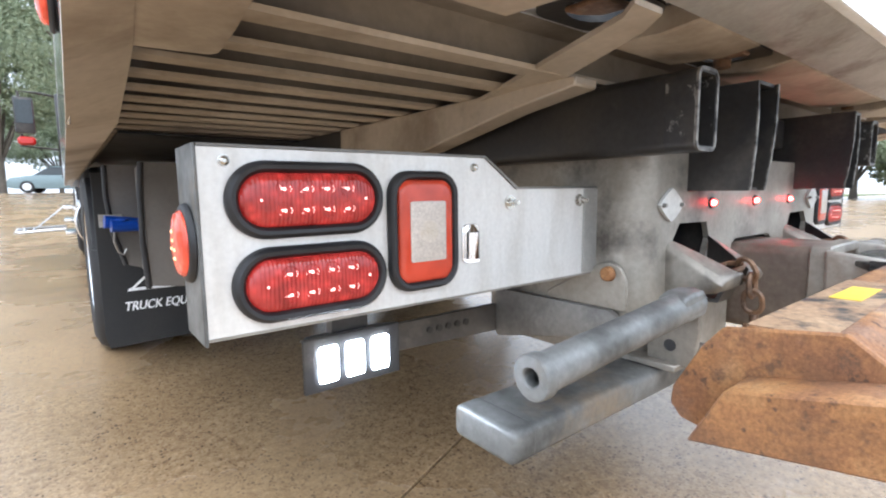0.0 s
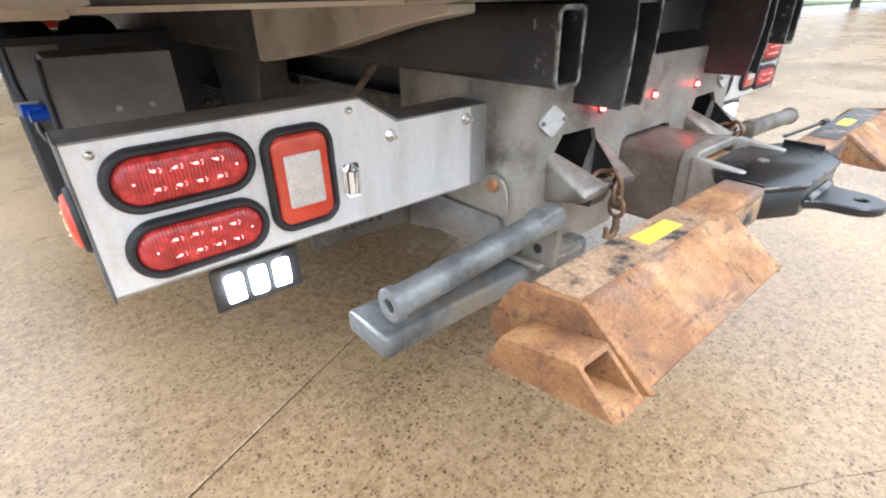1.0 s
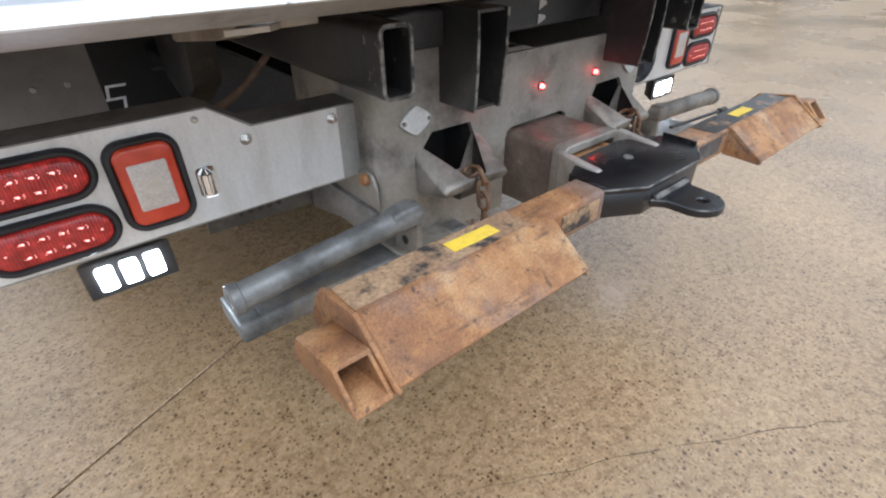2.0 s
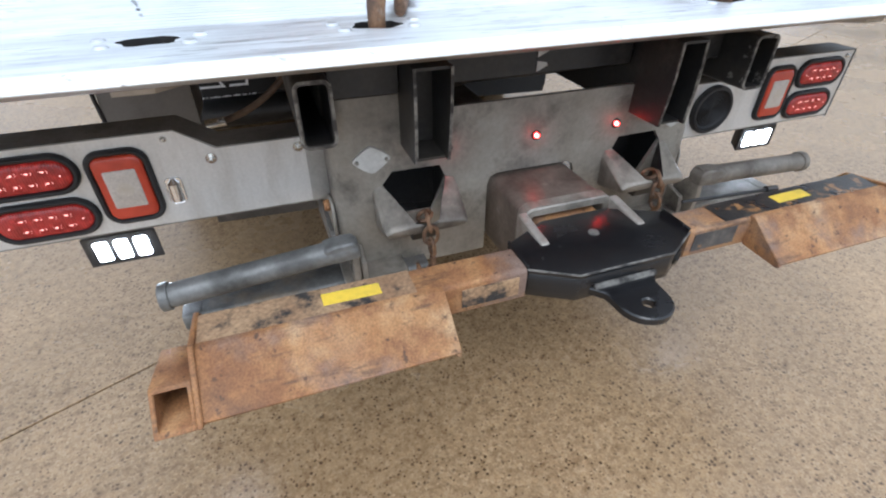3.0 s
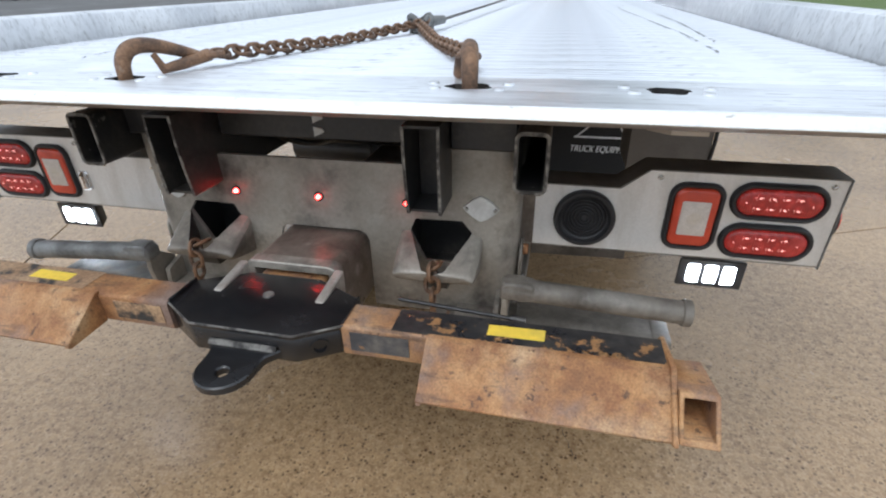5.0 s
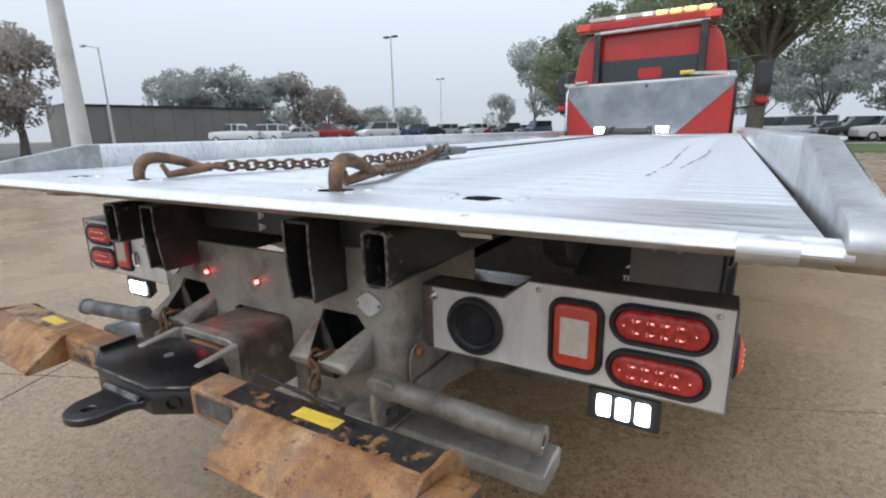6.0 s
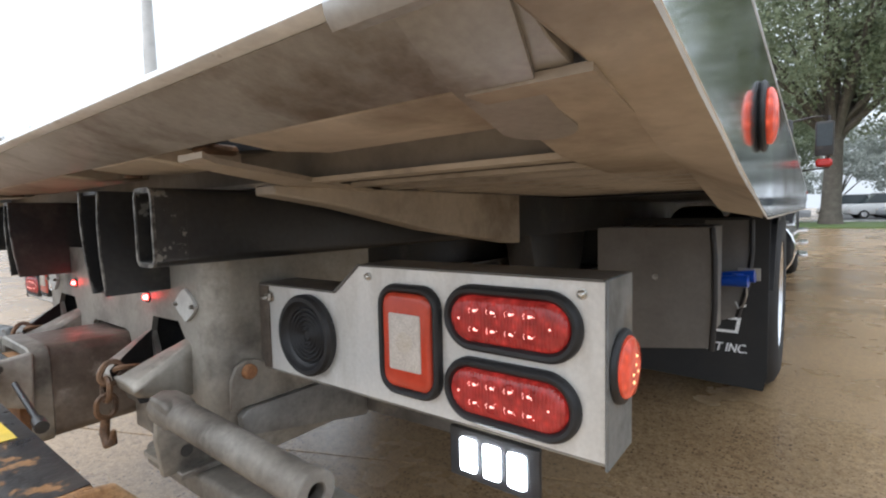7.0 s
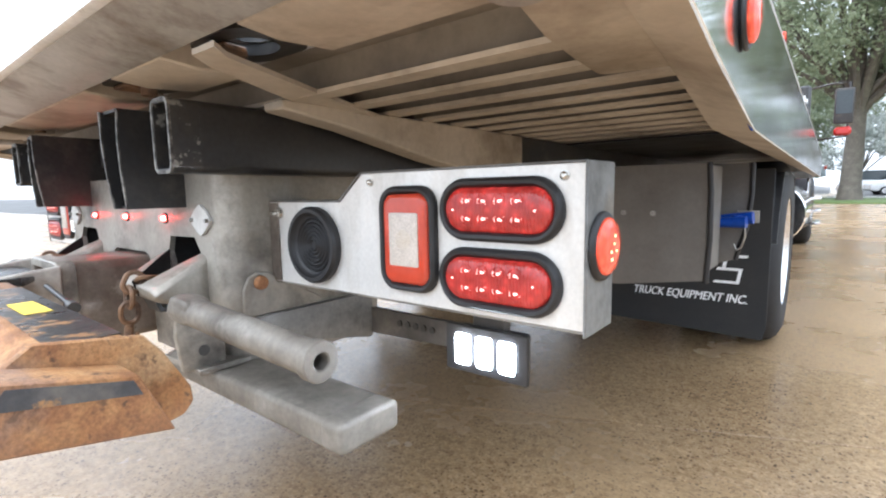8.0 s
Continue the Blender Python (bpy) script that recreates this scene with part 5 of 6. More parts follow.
for s in (-1, 1):
    arm = thing("crossbar_arm", "rusty orange crossbar arm with black paint and square socket", "crossbar arm", "arms of the wheel lift")
    bm = bmesh.new()
    prism(bm, rounded(-0.317, 0.6675, 0.080, 0.075, 0.010, 4), "x", 0.198, 0.80)
    part("square_bar", bm, RUST, arm, "rusty square tube", side=s)
    bm = bmesh.new()
    prism(bm, [(-0.281, 0.7052), (-0.352, 0.7052), (-0.352, 0.7062), (-0.281, 0.7062)], "x", 0.30 if s > 0 else 0.42, 0.795)
    part("paint_patch", bm, RUST_PAINTED if s < 0 else BLACK_FLAKING, arm, "patchy black paint over rust" if s < 0 else "flaking glossy black paint over rust", side=s)
    bm = bmesh.new()
    prism(bm, [(-0.3575, 0.648), (-0.3575, 0.692), (-0.3590, 0.692), (-0.3590, 0.648)], "x", 0.215, 0.335)
    part("paint_patch", bm, PAINT_STRIPE if s > 0 else RUST_PAINTED, arm, "worn dark paint on the rear face" if s > 0 else "", side=s)
    # sloping plate
    bm = bmesh.new()
    prism(bm, [(-0.350, 0.7085), (-0.364, 0.7085), (-0.459, 0.640), (-0.453, 0.632), (-0.358, 0.698), (-0.350, 0.700)], "x", 0.372, 0.803)
    part("slope_plate", bm, RUST, arm, "rusty sloping plate", bev=0.002, side=s)
    bm = bmesh.new()
    prism(bm, [(-0.357, 0.698), (-0.460, 0.634), (-0.452, 0.628), (-0.357, 0.632)], "x", 0.374, 0.382)
    part("gusset", bm, RUST, arm, side=s)
    # end plate
    bm = bmesh.new()
    prism(bm, [(-0.365, 0.716), (-0.262, 0.700), (-0.242, 0.675), (-0.212, 0.620), (-0.210, 0.600), (-0.222, 0.586), (-0.245, 0.582), (-0.36, 0.60), (-0.45, 0.628), (-0.468, 0.640)], "x", 0.797, 0.806)
    part("end_plate", bm, RUST, arm, "pitted rusty end plate with rounded corner", bev=0.002, side=s)
    # socket tube along the bed, cut slantwise
    bm = bmesh.new()
    lift_ = 0.018 if s > 0 else 0.0
    ends = {("f", 1): (-0.290, 0.656 + lift_), ("f", 0): (-0.258, 0.594 + lift_ * 0.3), ("r", 1): (-0.404, 0.683 + lift_), ("r", 0): (-0.462, 0.632 + lift_ * 0.5)}
    prof_f = [(0.8065, 1), (0.868, 1), (0.868, 0), (0.8065, 0)]
    w = 0.007

    def sock(x, up, end):
        """A corner of the slanting socket; up 1 is its top edge, 0 its bottom edge."""
        (y0, z0), (y1, z1) = ends[(end, 0)], ends[(end, 1)]
        return (x, y0 + (y1 - y0) * up, z0 + (z1 - z0) * up)
    o_f = [bm.verts.new(sock(x, z, "f")) for x, z in prof_f]
    o_r = [bm.verts.new(sock(x, z, "r")) for x, z in prof_f]
    inn = [(0.8065 + w, 0.88), (0.868 - w, 0.88), (0.868 - w, 0.12), (0.8065 + w, 0.12)]
    i_f = [bm.verts.new(sock(x, z, "f")) for x, z in inn]
    i_r = [bm.verts.new(sock(x, z, "r")) for x, z in inn]
    for i in range(4):
        j = (i + 1) % 4
        bm.faces.new((o_f[i], o_f[j], o_r[j], o_r[i]))
        bm.faces.new((i_f[i], i_f[j], i_r[j], i_r[i]))
        bm.faces.new((o_f[i], o_f[j], i_f[j], i_f[i]))
        bm.faces.new((o_r[i], o_r[j], i_r[j], i_r[i]))
    part("socket", bm, RUST, arm, "rusty square socket tube, open at the end", bev=0.002, side=s)
    bm = bmesh.new()
    prism(bm, [(-0.296, 0.652 + lift_), (-0.398, 0.676 + lift_), (-0.412, 0.658 + lift_), (-0.288, 0.634 + lift_)], "x", 0.8682, 0.8692)
    part("paint_patch", bm, PAINT_STRIPE, arm, "dark paint stripe", side=s) if s > 0 else bm.free()
    # yellow sticker
    st = thing("sticker", "plain yellow rectangular sticker on the rusty crossbar arm", "sticker", "stickers on the arms")
    bm = bmesh.new()
    prism(bm, [(0.482, -0.300), (0.588, -0.298), (0.587, -0.330), (0.481, -0.331)], "z", 0.7066, 0.7072)
    part("sheet", bm, YELLOW, st, side=s)

# ---- chains and hooks ----


def link_path(w, h, n=12):
    """Stadium centreline of a chain link in the xy plane, long along x."""
    return [(x, y, 0) for x, y in stadium(0, 0, w, h, n // 2)]


def chain(parent, pts, pitch, wire, mat, label=""):
    """Links along a polyline, each turned a quarter against the last."""
    pts = [Vector(p) for p in pts]
    seg = [(b - a).length for a, b in zip(pts, pts[1:])]
    total, k = sum(seg), 0
    bm = bmesh.new()
    sweep(bm, link_path(pitch + 2.2 * wire, wire * 6.2), wire, 6, closed=True)
    proto = None
    count = int(total / pitch)
    for i in range(count + 1):
        d = i * pitch
        j = 0
        while j < len(seg) - 1 and d > seg[j]:
            d -= seg[j]
            j += 1
        p = pts[j].lerp(pts[j + 1], min(1, d / seg[j]))
        q = (pts[j + 1] - pts[j]).to_track_quat("X", "Z").to_matrix().to_4x4()
        m = Matrix.Translation(p) @ q @ Matrix.Rotation(radians(90 * (i % 2) + 25), 4, "X")
        if proto is None:
            proto = part("link", bm, mat, parent, label)
            ob = proto
        else:
            ob = new("link", proto.data)
            ob.parent = parent
        ob.matrix_local = m


def jhook(parent, base, toward, size, mat):
    """A forged J hook that stands in a deck slot and lies over towards a point."""
    b = Vector(base)
    d = (Vector(toward) - b)
    d.z = 0
    d.normalize()
    up = Vector((0, 0, 1))
    path = [b - up * 0.05, b + up * 0.012, b + up * size * 0.22 + d * size * 0.02, b + up * size * 0.36 + d * size * 0.12, b + up * size * 0.40 + d * size * 0.30, b + up * size * 0.36 + d * size * 0.55, b + up * size * 0.26 + d * size * 0.85, b + up * size * 0.18 + d * size * 1.05]
    end_ = path[-1]
    radii = [0.014, 0.016, 0.017, 0.0175, 0.0175, 0.016, 0.014, 0.013]
    for _ in range(2):
        fine_p, fine_r = [path[0]], [radii[0]]
        for q in range(len(path) - 1):
            fine_p += [path[q].lerp(path[q + 1], 0.25), path[q].lerp(path[q + 1], 0.75)]
            fine_r += [radii[q] * 0.75 + radii[q + 1] * 0.25, radii[q] * 0.25 + radii[q + 1] * 0.75]
        path, radii = fine_p + [path[-1]], fine_r + [radii[-1]]
    bm = bmesh.new()
    sweep(bm, path, radii, 14)
    part("hook", bm, mat, parent, "rusty forged J hook")
    return end_


anchor = Vector((0.0, 1.02, 1.140))
for k, bx in enumerate((-0.398, 0.400)):
    ch = thing("tow_chain", "rusty tow chain with a forged hook stuck in a deck slot", "chain", "chains on the bed", at=(0, 0, 0))
    aim = (-0.20, 0.28, 1.13) if bx < 0 else (0.34, 0.25, 1.13)
    end = jhook(ch, (bx, -0.075, ZD), aim, 0.165, CHAIN_RUST)
    side_ = Vector((1, -0.3, 0)).normalized() * (1 if bx < 0 else -1)
    bm = bmesh.new()
    e = Vector(end)
    dd = (Vector(aim) - Vector((bx, -0.075, ZD)))
    dd.z = 0
    dd.normalize()
    sweep(bm, [e + dd * 0.03, e - dd * 0.05 + side_ * 0.018 - Vector((0, 0, 0.012)), e - dd * 0.10 + side_ * 0.025 - Vector((0, 0, 0.018)), e - dd * 0.115 + side_ * 0.025 + Vector((0, 0, 0.016))], [0.015, 0.013, 0.012, 0.007], 10)
    part("grab_hook", bm, CHAIN_RUST, ch, "rusty grab hook")
    bm = bmesh.new()
    sweep(bm, [(e + dd * (0.035 + 0.024 * math.cos(a)) + side_ * (0.024 * math.sin(a))) for a in [2 * math.pi * i / 14 for i in range(14)]], 0.0085, 8, closed=True)
    part("ring", bm, CHAIN_RUST, ch)
    mid = e.lerp(anchor, 0.5)
    mid.z = 1.122
    chain(ch, [e + dd * 0.06, mid, anchor], 0.034, 0.0055, CHAIN_RUST)
knot = thing("chain_joint", "grey and rusty shackle joining two chains to the winch cable", "shackle", at=(0, 0, 0))
bm = bmesh.new()
sweep(bm, [(0.0 + 0.045 * math.cos(a), 1.05 + 0.035 * math.sin(a), 1.150 + 0.02 * math.sin(a * 2)) for a in [2 * math.pi * i / 16 for i in range(16)]], 0.011, 8, closed=True)
part("ring", bm, GALV, knot, "grey steel ring")
for i in range(5):
    bm = bmesh.new()
    a0 = i * 1.3
    sweep(bm, [(0.01 + 0.04 * math.cos(a0 + a), 1.02 + 0.05 * math.sin(a0 * 2 + a), 1.118 + 0.008 * i + 0.018 * math.sin(a)) for a in [2 * math.pi * j / 12 for j in range(12)]], 0.0075, 6, closed=True)
    part("link", bm, CHAIN_RUST if i % 2 else GALV, knot)
bm = bmesh.new()
rod(bm, (0.03, 1.08, 1.145), (0.06, 1.20, 1.145), 0.022, 0.017, n=14)
part("cable_ferrule", bm, GALV, knot, "grey cable end fitting")
cable = thing("winch_cable", "dark steel winch cable running along the bed", "cable")
bm = bmesh.new()
sweep(bm, [(0.06 + 0.02 * i, 1.20 + i * 0.64, 1.145 + 0.008 * i - 0.01 * math.sin(math.pi * i / 9)) for i in range(10)], 0.0062, 8)
part("strand", bm, ROPE, cable)

# short safety chains hanging in the pockets
for s in (-1, 1):
    hc = thing("safety_chain", "rusty safety chain with a small hook hanging from the pocket slit", "chain", "safety chains")
    x = s * 0.319
    chain(hc, [(x, -0.078, 0.690), (x, -0.104, 0.694), (x + 0.002, -0.116, 0.672), (x + 0.004, -0.120, 0.612)], 0.032, 0.0052, CHAIN_RUST)
    bm = bmesh.new()
    sweep(bm, [(x + 0.004, -0.122, 0.604), (x + 0.004, -0.125, 0.580), (x + 0.004 + s * 0.016, -0.125, 0.560), (x + 0.004 + s * 0.034, -0.123, 0.568), (x + 0.004 + s * 0.038, -0.122, 0.592)], [0.008, 0.009, 0.0095, 0.008, 0.004], 10)
    part("hook", bm, CHAIN_RUST, hc, "small rusty hook")
bolt_thing = thing("dropped_pin", "thin dark steel pin lying behind the rusty crossbar", "pin")
bm = bmesh.new()
rod(bm, (0.28, -0.240, 0.6985), (0.52, -0.262, 0.6985), 0.0045, n=10)
rod(bm, (0.52, -0.262, 0.6985), (0.55, -0.265, 0.6985), 0.009, n=10)
part("shank", bm, DARK_STEEL, bolt_thing)

# ---- rear wheels, mudflaps, toolboxes ----


def wheel(x, y, r=0.50, w=0.26, s=1):
    bm = bmesh.new()
    prof = [(0.30, 0.0), (0.42, -0.005), (0.475, 0.02), (0.497, 0.05), (r, 0.09), (r, w - 0.09), (0.497, w - 0.05), (0.475, w - 0.02), (0.42, w + 0.005), (0.30, w)]
    n = 40
    rows = [[bm.verts.new((s * (px - w / 2), pr * math.cos(2 * math.pi * i / n), pr * math.sin(2 * math.pi * i / n))) for i in range(n)] for pr, px in prof]
    rows.append(rows[0])
    for a, b in zip(rows, rows[1:]):
        for i in range(n):
            bm.faces.new((a[i], a[(i + 1) % n], b[(i + 1) % n], b[i]))
    wh = part("wheel", bm, TYRE, chassis, "black truck tyre")
    wh.location = (x, y, r)
    bm = bmesh.new()
    prof = [(0.30, w * 0.98), (0.285, w * 0.9), (0.27, w * 0.55), (0.16, w * 0.45), (0.12, w * 0.7), (0.05, w * 0.75), (0.001, w * 0.76)]
    rows = [[bm.verts.new((s * (px - w / 2), pr * math.cos(2 * math.pi * i / n), pr * math.sin(2 * math.pi * i / n))) for i in range(n)] for pr, px in prof]
    for a, b in zip(rows, rows[1:]):
        for i in range(n):
            bm.faces.new((a[i], a[(i + 1) % n], b[(i + 1) % n], b[i]))
    part("rim", bm, RIM, wh, "bright polished rim")
    return wh


for s in (-1, 1):
    wheel(s * 1.135, 2.80, s=s)
    wheel(s * 0.845, 2.80, s=s)
    wheel(s * 1.10, 8.55, s=s)


def text_mesh(body, size, m, mat, parent, name="lettering", label=""):
    cu = bpy.data.curves.new("lettering", "FONT")
    cu.body, cu.size, cu.extrude, cu.shear = body, size, 0.0008, 0.25
    cu.align_x = "LEFT"
    tmp = bpy.data.objects.new("lettering", cu)
    scene.collection.objects.link(tmp)
    me = bpy.data.meshes.new_from_object(tmp.evaluated_get(bpy.context.evaluated_depsgraph_get()))
    bpy.data.objects.remove(tmp)
    me.materials.clear()
    me.materials.append(mat)
    ob = new(name, me)
    ob.parent = parent
    ob.matrix_local = m
    if label:
        ob["label"] = label
    return ob


for s in (-1, 1):
    flap = thing("mudflap", "black rubber mudflap with white lettering behind the rear wheels", "mudflap", "mudflaps")
    bm = bmesh.new()
    prism(bm, [(0.40, 0.205), (1.235, 0.18), (1.25, 0.24), (1.25, 0.94), (0.40, 0.94)], "y", 2.03, 2.042)
    part("sheet", bm, FLAP_RUBBER, flap, bev=0.002, side=s)
    lx = 0.675 if s > 0 else -1.175
    tm = text_mesh("TRUCK EQUIPMENT INC.", 0.056, pose(lx, 2.0285, 0.338, 90, 0, 0), WHITE_PRINT, flap, label="white slanted lettering")
    wid = max(v.co.x for v in tm.data.vertices)
    tm.scale = (0.497 / wid, 1, 1)
    bold = new("lettering", tm.data)
    bold.parent = flap
    bold.matrix_local = pose(lx + 0.0026, 2.0278, 0.3392, 90, 0, 0)
    bold.scale = (0.497 / wid, 1, 1)
    # plain outlined logo shapes above the lettering
    for a, b, h0, h1 in ((0.02, 0.33, 0.425, 0.437), (0.36, 0.45, 0.425, 0.437), (0.40, 0.49, 0.545, 0.557), (0.12, 0.27, 0.505, 0.517), (0.37, 0.46, 0.485, 0.497)):
        bm = bmesh.new()
        prism(bm, [(lx + a, h0), (lx + b, h0), (lx + b + 0.006, h1), (lx + a + 0.006, h1)], "y", 2.0275, 2.0290)
        part("logo_bar", bm, WHITE_PRINT, flap, "plain white logo bar")
    for a, h0, h1, run in ((0.02, 0.425, 0.517, 0.10), (0.33, 0.425, 0.517, -0.06), (0.45, 0.425, 0.497, 0.012), (0.392, 0.485, 0.557, 0.012)):
        bm = bmesh.new()
        prism(bm, [(lx + a, h0), (lx + a + 0.014, h0), (lx + a + 0.014 + run, h1), (lx + a + run, h1)], "y", 2.0262, 2.0274)
        part("logo_bar", bm, WHITE_PRINT, flap, "plain white logo bar")
    tb = thing("toolbox", "grey coated steel toolbox hanging under the bed", "toolbox", "toolboxes under the bed")
    bm = bmesh.new()
    prism(bm, [(0.875, 0.575), (0.94, 0.573), (1.182, 0.606), (1.178, 0.93), (0.875, 0.93)], "y", 1.000, 1.004)
    part("face", bm, TOOLBOX, tb, bev=0.001, side=s)
    bm = bmesh.new()
    prism(bm, [(0.88, 0.58), (0.94, 0.578), (1.165, 0.61), (1.165, 0.93), (0.88, 0.93)], "y", 1.0045, 1.30)
    part("body", bm, TOOLBOX, tb, bev=0.004, side=s)
    bm = bmesh.new()
    sweep(bm, [(1.180, 1.0, 0.93), (1.187, 0.997, 0.85), (1.189, 0.997, 0.72), (1.183, 1.0, 0.60)], 0.0075, 10)
    part("seal", bm, RUBBER, tb, "black rubber edge seal", side=s)
    for bx, bz in ((0.955, 0.792), (1.039, 0.791)):
        bm = bmesh.new()
        bolt_head(bm, bx, 1.0, bz, 0.006)
        part("bolt", bm, BOLT, tb, side=s)
    hang = thing("flap_hanger", "grey steel hanger plate beside the toolbox", "bracket", "hangers")
    bm = bmesh.new()
    prism(bm, [(1.10, 0.94), (1.235, 0.94), (1.228, 0.74), (1.20, 0.62), (1.14, 0.60), (1.10, 0.60)], "y", 1.40, 1.408)
    part("plate", bm, TOOLBOX, hang, side=s)
    bm = bmesh.new()
    sweep(bm, [(1.236, 1.398, 0.94), (1.238, 1.395, 0.84), (1.228, 1.395, 0.73), (1.20, 1.398, 0.62)], 0.0075, 8)
    part("seal", bm, RUBBER, hang, side=s)
    gl = thing("air_coupling", "blue anodised air hose coupling beside the toolbox", "air coupling", "air couplings")
    bm = bmesh.new()
    rod(bm, (1.160, 1.36, 0.756), (1.250, 1.352, 0.764), 0.017, 0.020, n=18)
    part("body", bm, BLUE, gl, side=s)
    bm = bmesh.new()
    rod(bm, (1.205, 1.335, 0.735), (1.205, 1.335, 0.772), 0.017, 0.016, n=16)
    part("head", bm, BLUE, gl, side=s)
    bm = bmesh.new()
    rod(bm, (1.150, 1.322, 0.748), (1.236, 1.312, 0.752), 0.016, 0.019, n=18)
    part("body", bm, BLUE, gl, side=s)
    bm = bmesh.new()
    box(bm, 1.20, 1.262, 1.385, 1.3955, 0.745, 0.785)
    part("mount", bm, GREY_STEEL, gl, side=s)
    bm = bmesh.new()
    sweep(bm, [(1.225, 1.365, 0.735), (1.228, 1.365, 0.70), (1.218, 1.37, 0.665), (1.205, 1.37, 0.655), (1.196, 1.37, 0.675)], 0.0032, 8)
    part("hook", bm, BOLT, gl, side=s)
    sp_ = thing("spring_hanger", "dark steel spring hanger on the truck frame", "spring hanger", "spring hangers")
    bm = bmesh.new()
    prism(bm, [(1.15, 0.98), (1.75, 0.98), (1.65, 0.62), (1.45, 0.55), (1.25, 0.66)], "x", 0.445, 0.56)
    part("casting", bm, DARK_STEEL, sp_, bev=0.015, seg=2, side=s)
    for k in range(5):
        bm = bmesh.new()
        box(bm, 0.45, 0.55, 1.5 + 0.12 * (4 - k), 3.9 - 0.12 * (4 - k), 0.60 + k * 0.022, 0.618 + k * 0.022)
        part("spring_leaf", bm, DARK_STEEL, sp_, side=s)
    fd = thing("fender", "dark fender above the rear wheels", "fender", "fenders")
    bm = bmesh.new()
    arc = [(2.80 + 0.66 * math.cos(a), 0.45 + 0.60 * math.sin(a)) for a in [radians(15 + 10 * i) for i in range(16)]]
    arc2 = [(2.80 + 0.645 * math.cos(a), 0.45 + 0.585 * math.sin(a)) for a in [radians(165 - 10 * i) for i in range(16)]]
    arc = [(y, min(z, 0.93)) for y, z in arc]
    arc2 = [(y, min(z, 0.915)) for y, z in arc2]
    prism(bm, arc + arc2, "x", 0.70, 1.26)
    part("shell", bm, RUBBER, fd, side=s)
    st = thing("side_step", "chrome fuel tank and step along the truck side", "step", "steps")
    bm = bmesh.new()
    rod(bm, (1.02, 4.6, 0.62), (1.02, 6.2, 0.62), 0.27, n=28)
    part("tank", bm, CHROME, st, bev=0.01, side=s)
    bm = bmesh.new()
    for zz in (0.42, 0.56, 0.70):
        box(bm, 1.22, 1.36, 6.3, 6.9, zz, zz + 0.03)
    box(bm, 1.22, 1.24, 6.3, 6.9, 0.40, 0.95)
    part("step_frame", bm, CHROME, st, bev=0.004, side=s)

# ---- truck cab and headboard ----
hb = thing("headboard", "polished aluminium headboard with red lower corners and lit work lamps", "headboard")
YH = 7.25
bm = bmesh.new()
box(bm, -1.20, 1.12, YH, YH + 0.05, 0.95, 1.86)
part("board", bm, RED_PAINT, hb, "glossy red board", bev=0.01)
bm = bmesh.new()
prism(bm, [(-1.20, 1.865), (1.12, 1.90), (1.12, 1.80), (0.42, 1.135), (-0.72, 1.135), (-1.20, 1.72)], "y", YH - 0.012, YH - 0.004)
part("sheet", bm, BOARD_SHEET, hb, "polished aluminium sheet with tapered sides", bev=0.002)
bm = bmesh.new()
rod(bm, (-1.22, YH + 0.02, 1.885), (1.14, YH + 0.02, 1.905), 0.03, n=16)
part("top_rail", bm, POLE, hb)
for x in (-0.66, 0.25):
    bm = bmesh.new()
    box(bm, x - 0.10, x + 0.10, YH - 0.05, YH - 0.012, 1.15, 1.26)
    lamp = part("work_lamp", bm, DARK_STEEL, hb, "lit white work lamp", bev=0.01)
    bm = bmesh.new()
    prism(bm, rounded(x, 1.205, 0.16, 0.085, 0.01), "y", YH - 0.051, YH - 0.056)
    part("diode", bm, WHITE_LED, lamp)
bm = bmesh.new()
rod(bm, (-0.02, YH - 0.012, 1.84), (-0.02, YH - 0.03, 1.84), 0.02, n=12)
part("bolt", bm, DARK_STEEL, hb)
for x0, x1, z in ((-1.25, -0.95, 1.93), (0.55, 1.12, 1.99)):
    sp = thing("strap", "pale ratchet strap with a metal end over the headboard", "strap", "straps")
    bm = bmesh.new()
    prism(bm, [(x0, z - 0.03), (x1, z - 0.06), (x1, z - 0.02), (x0, z + 0.01)], "y", YH - 0.06, YH - 0.05)
    part("webbing", bm, WHITE_TAG, sp)
    bm = bmesh.new()
    xe = x1 if x0 < 0 else x0
    rod(bm, (xe - 0.12, YH - 0.06, z), (xe + 0.06, YH - 0.06, z + 0.01), 0.03, 0.02, n=10)
    part("buckle", bm, YELLOW if x0 > 0 else BOLT, sp)

cab = thing("truck_cab", "glossy red tow truck cab with rear window and light bar", "truck cab", at=(0, 0, 0))
YC = 7.45
bm = bmesh.new()
prism(bm, [(-1.20, 1.00), (1.04, 1.00), (1.04, 1.9), (0.93, 2.42), (0.84, 2.60), (0.70, 2.67), (-0.86, 2.67), (-1.0, 2.60), (-1.09, 2.42), (-1.20, 1.9)], "y", YC, YC + 1.7)
part("body", bm, RED_PAINT, cab, bev=0.05, seg=3)
bm = bmesh.new()
box(bm, -1.1, 1.02, YC + 1.7, YC + 3.2, 0.75, 1.75)
part("hood", bm, RED_PAINT, cab, bev=0.12, seg=3)
bm = bmesh.new()
prism(bm, rounded(-0.04, 2.09, 1.50, 0.34, 0.06), "y", YC - 0.012, YC + 0.01)
w = part("rear_window", bm, GLASS_DARK, cab, "dark rear window", bev=0.004)
bm = bmesh.new()
prism(bm, rounded(-0.02, 2.04, 0.34, 0.16, 0.05), "y", YC - 0.018, YC - 0.0125)
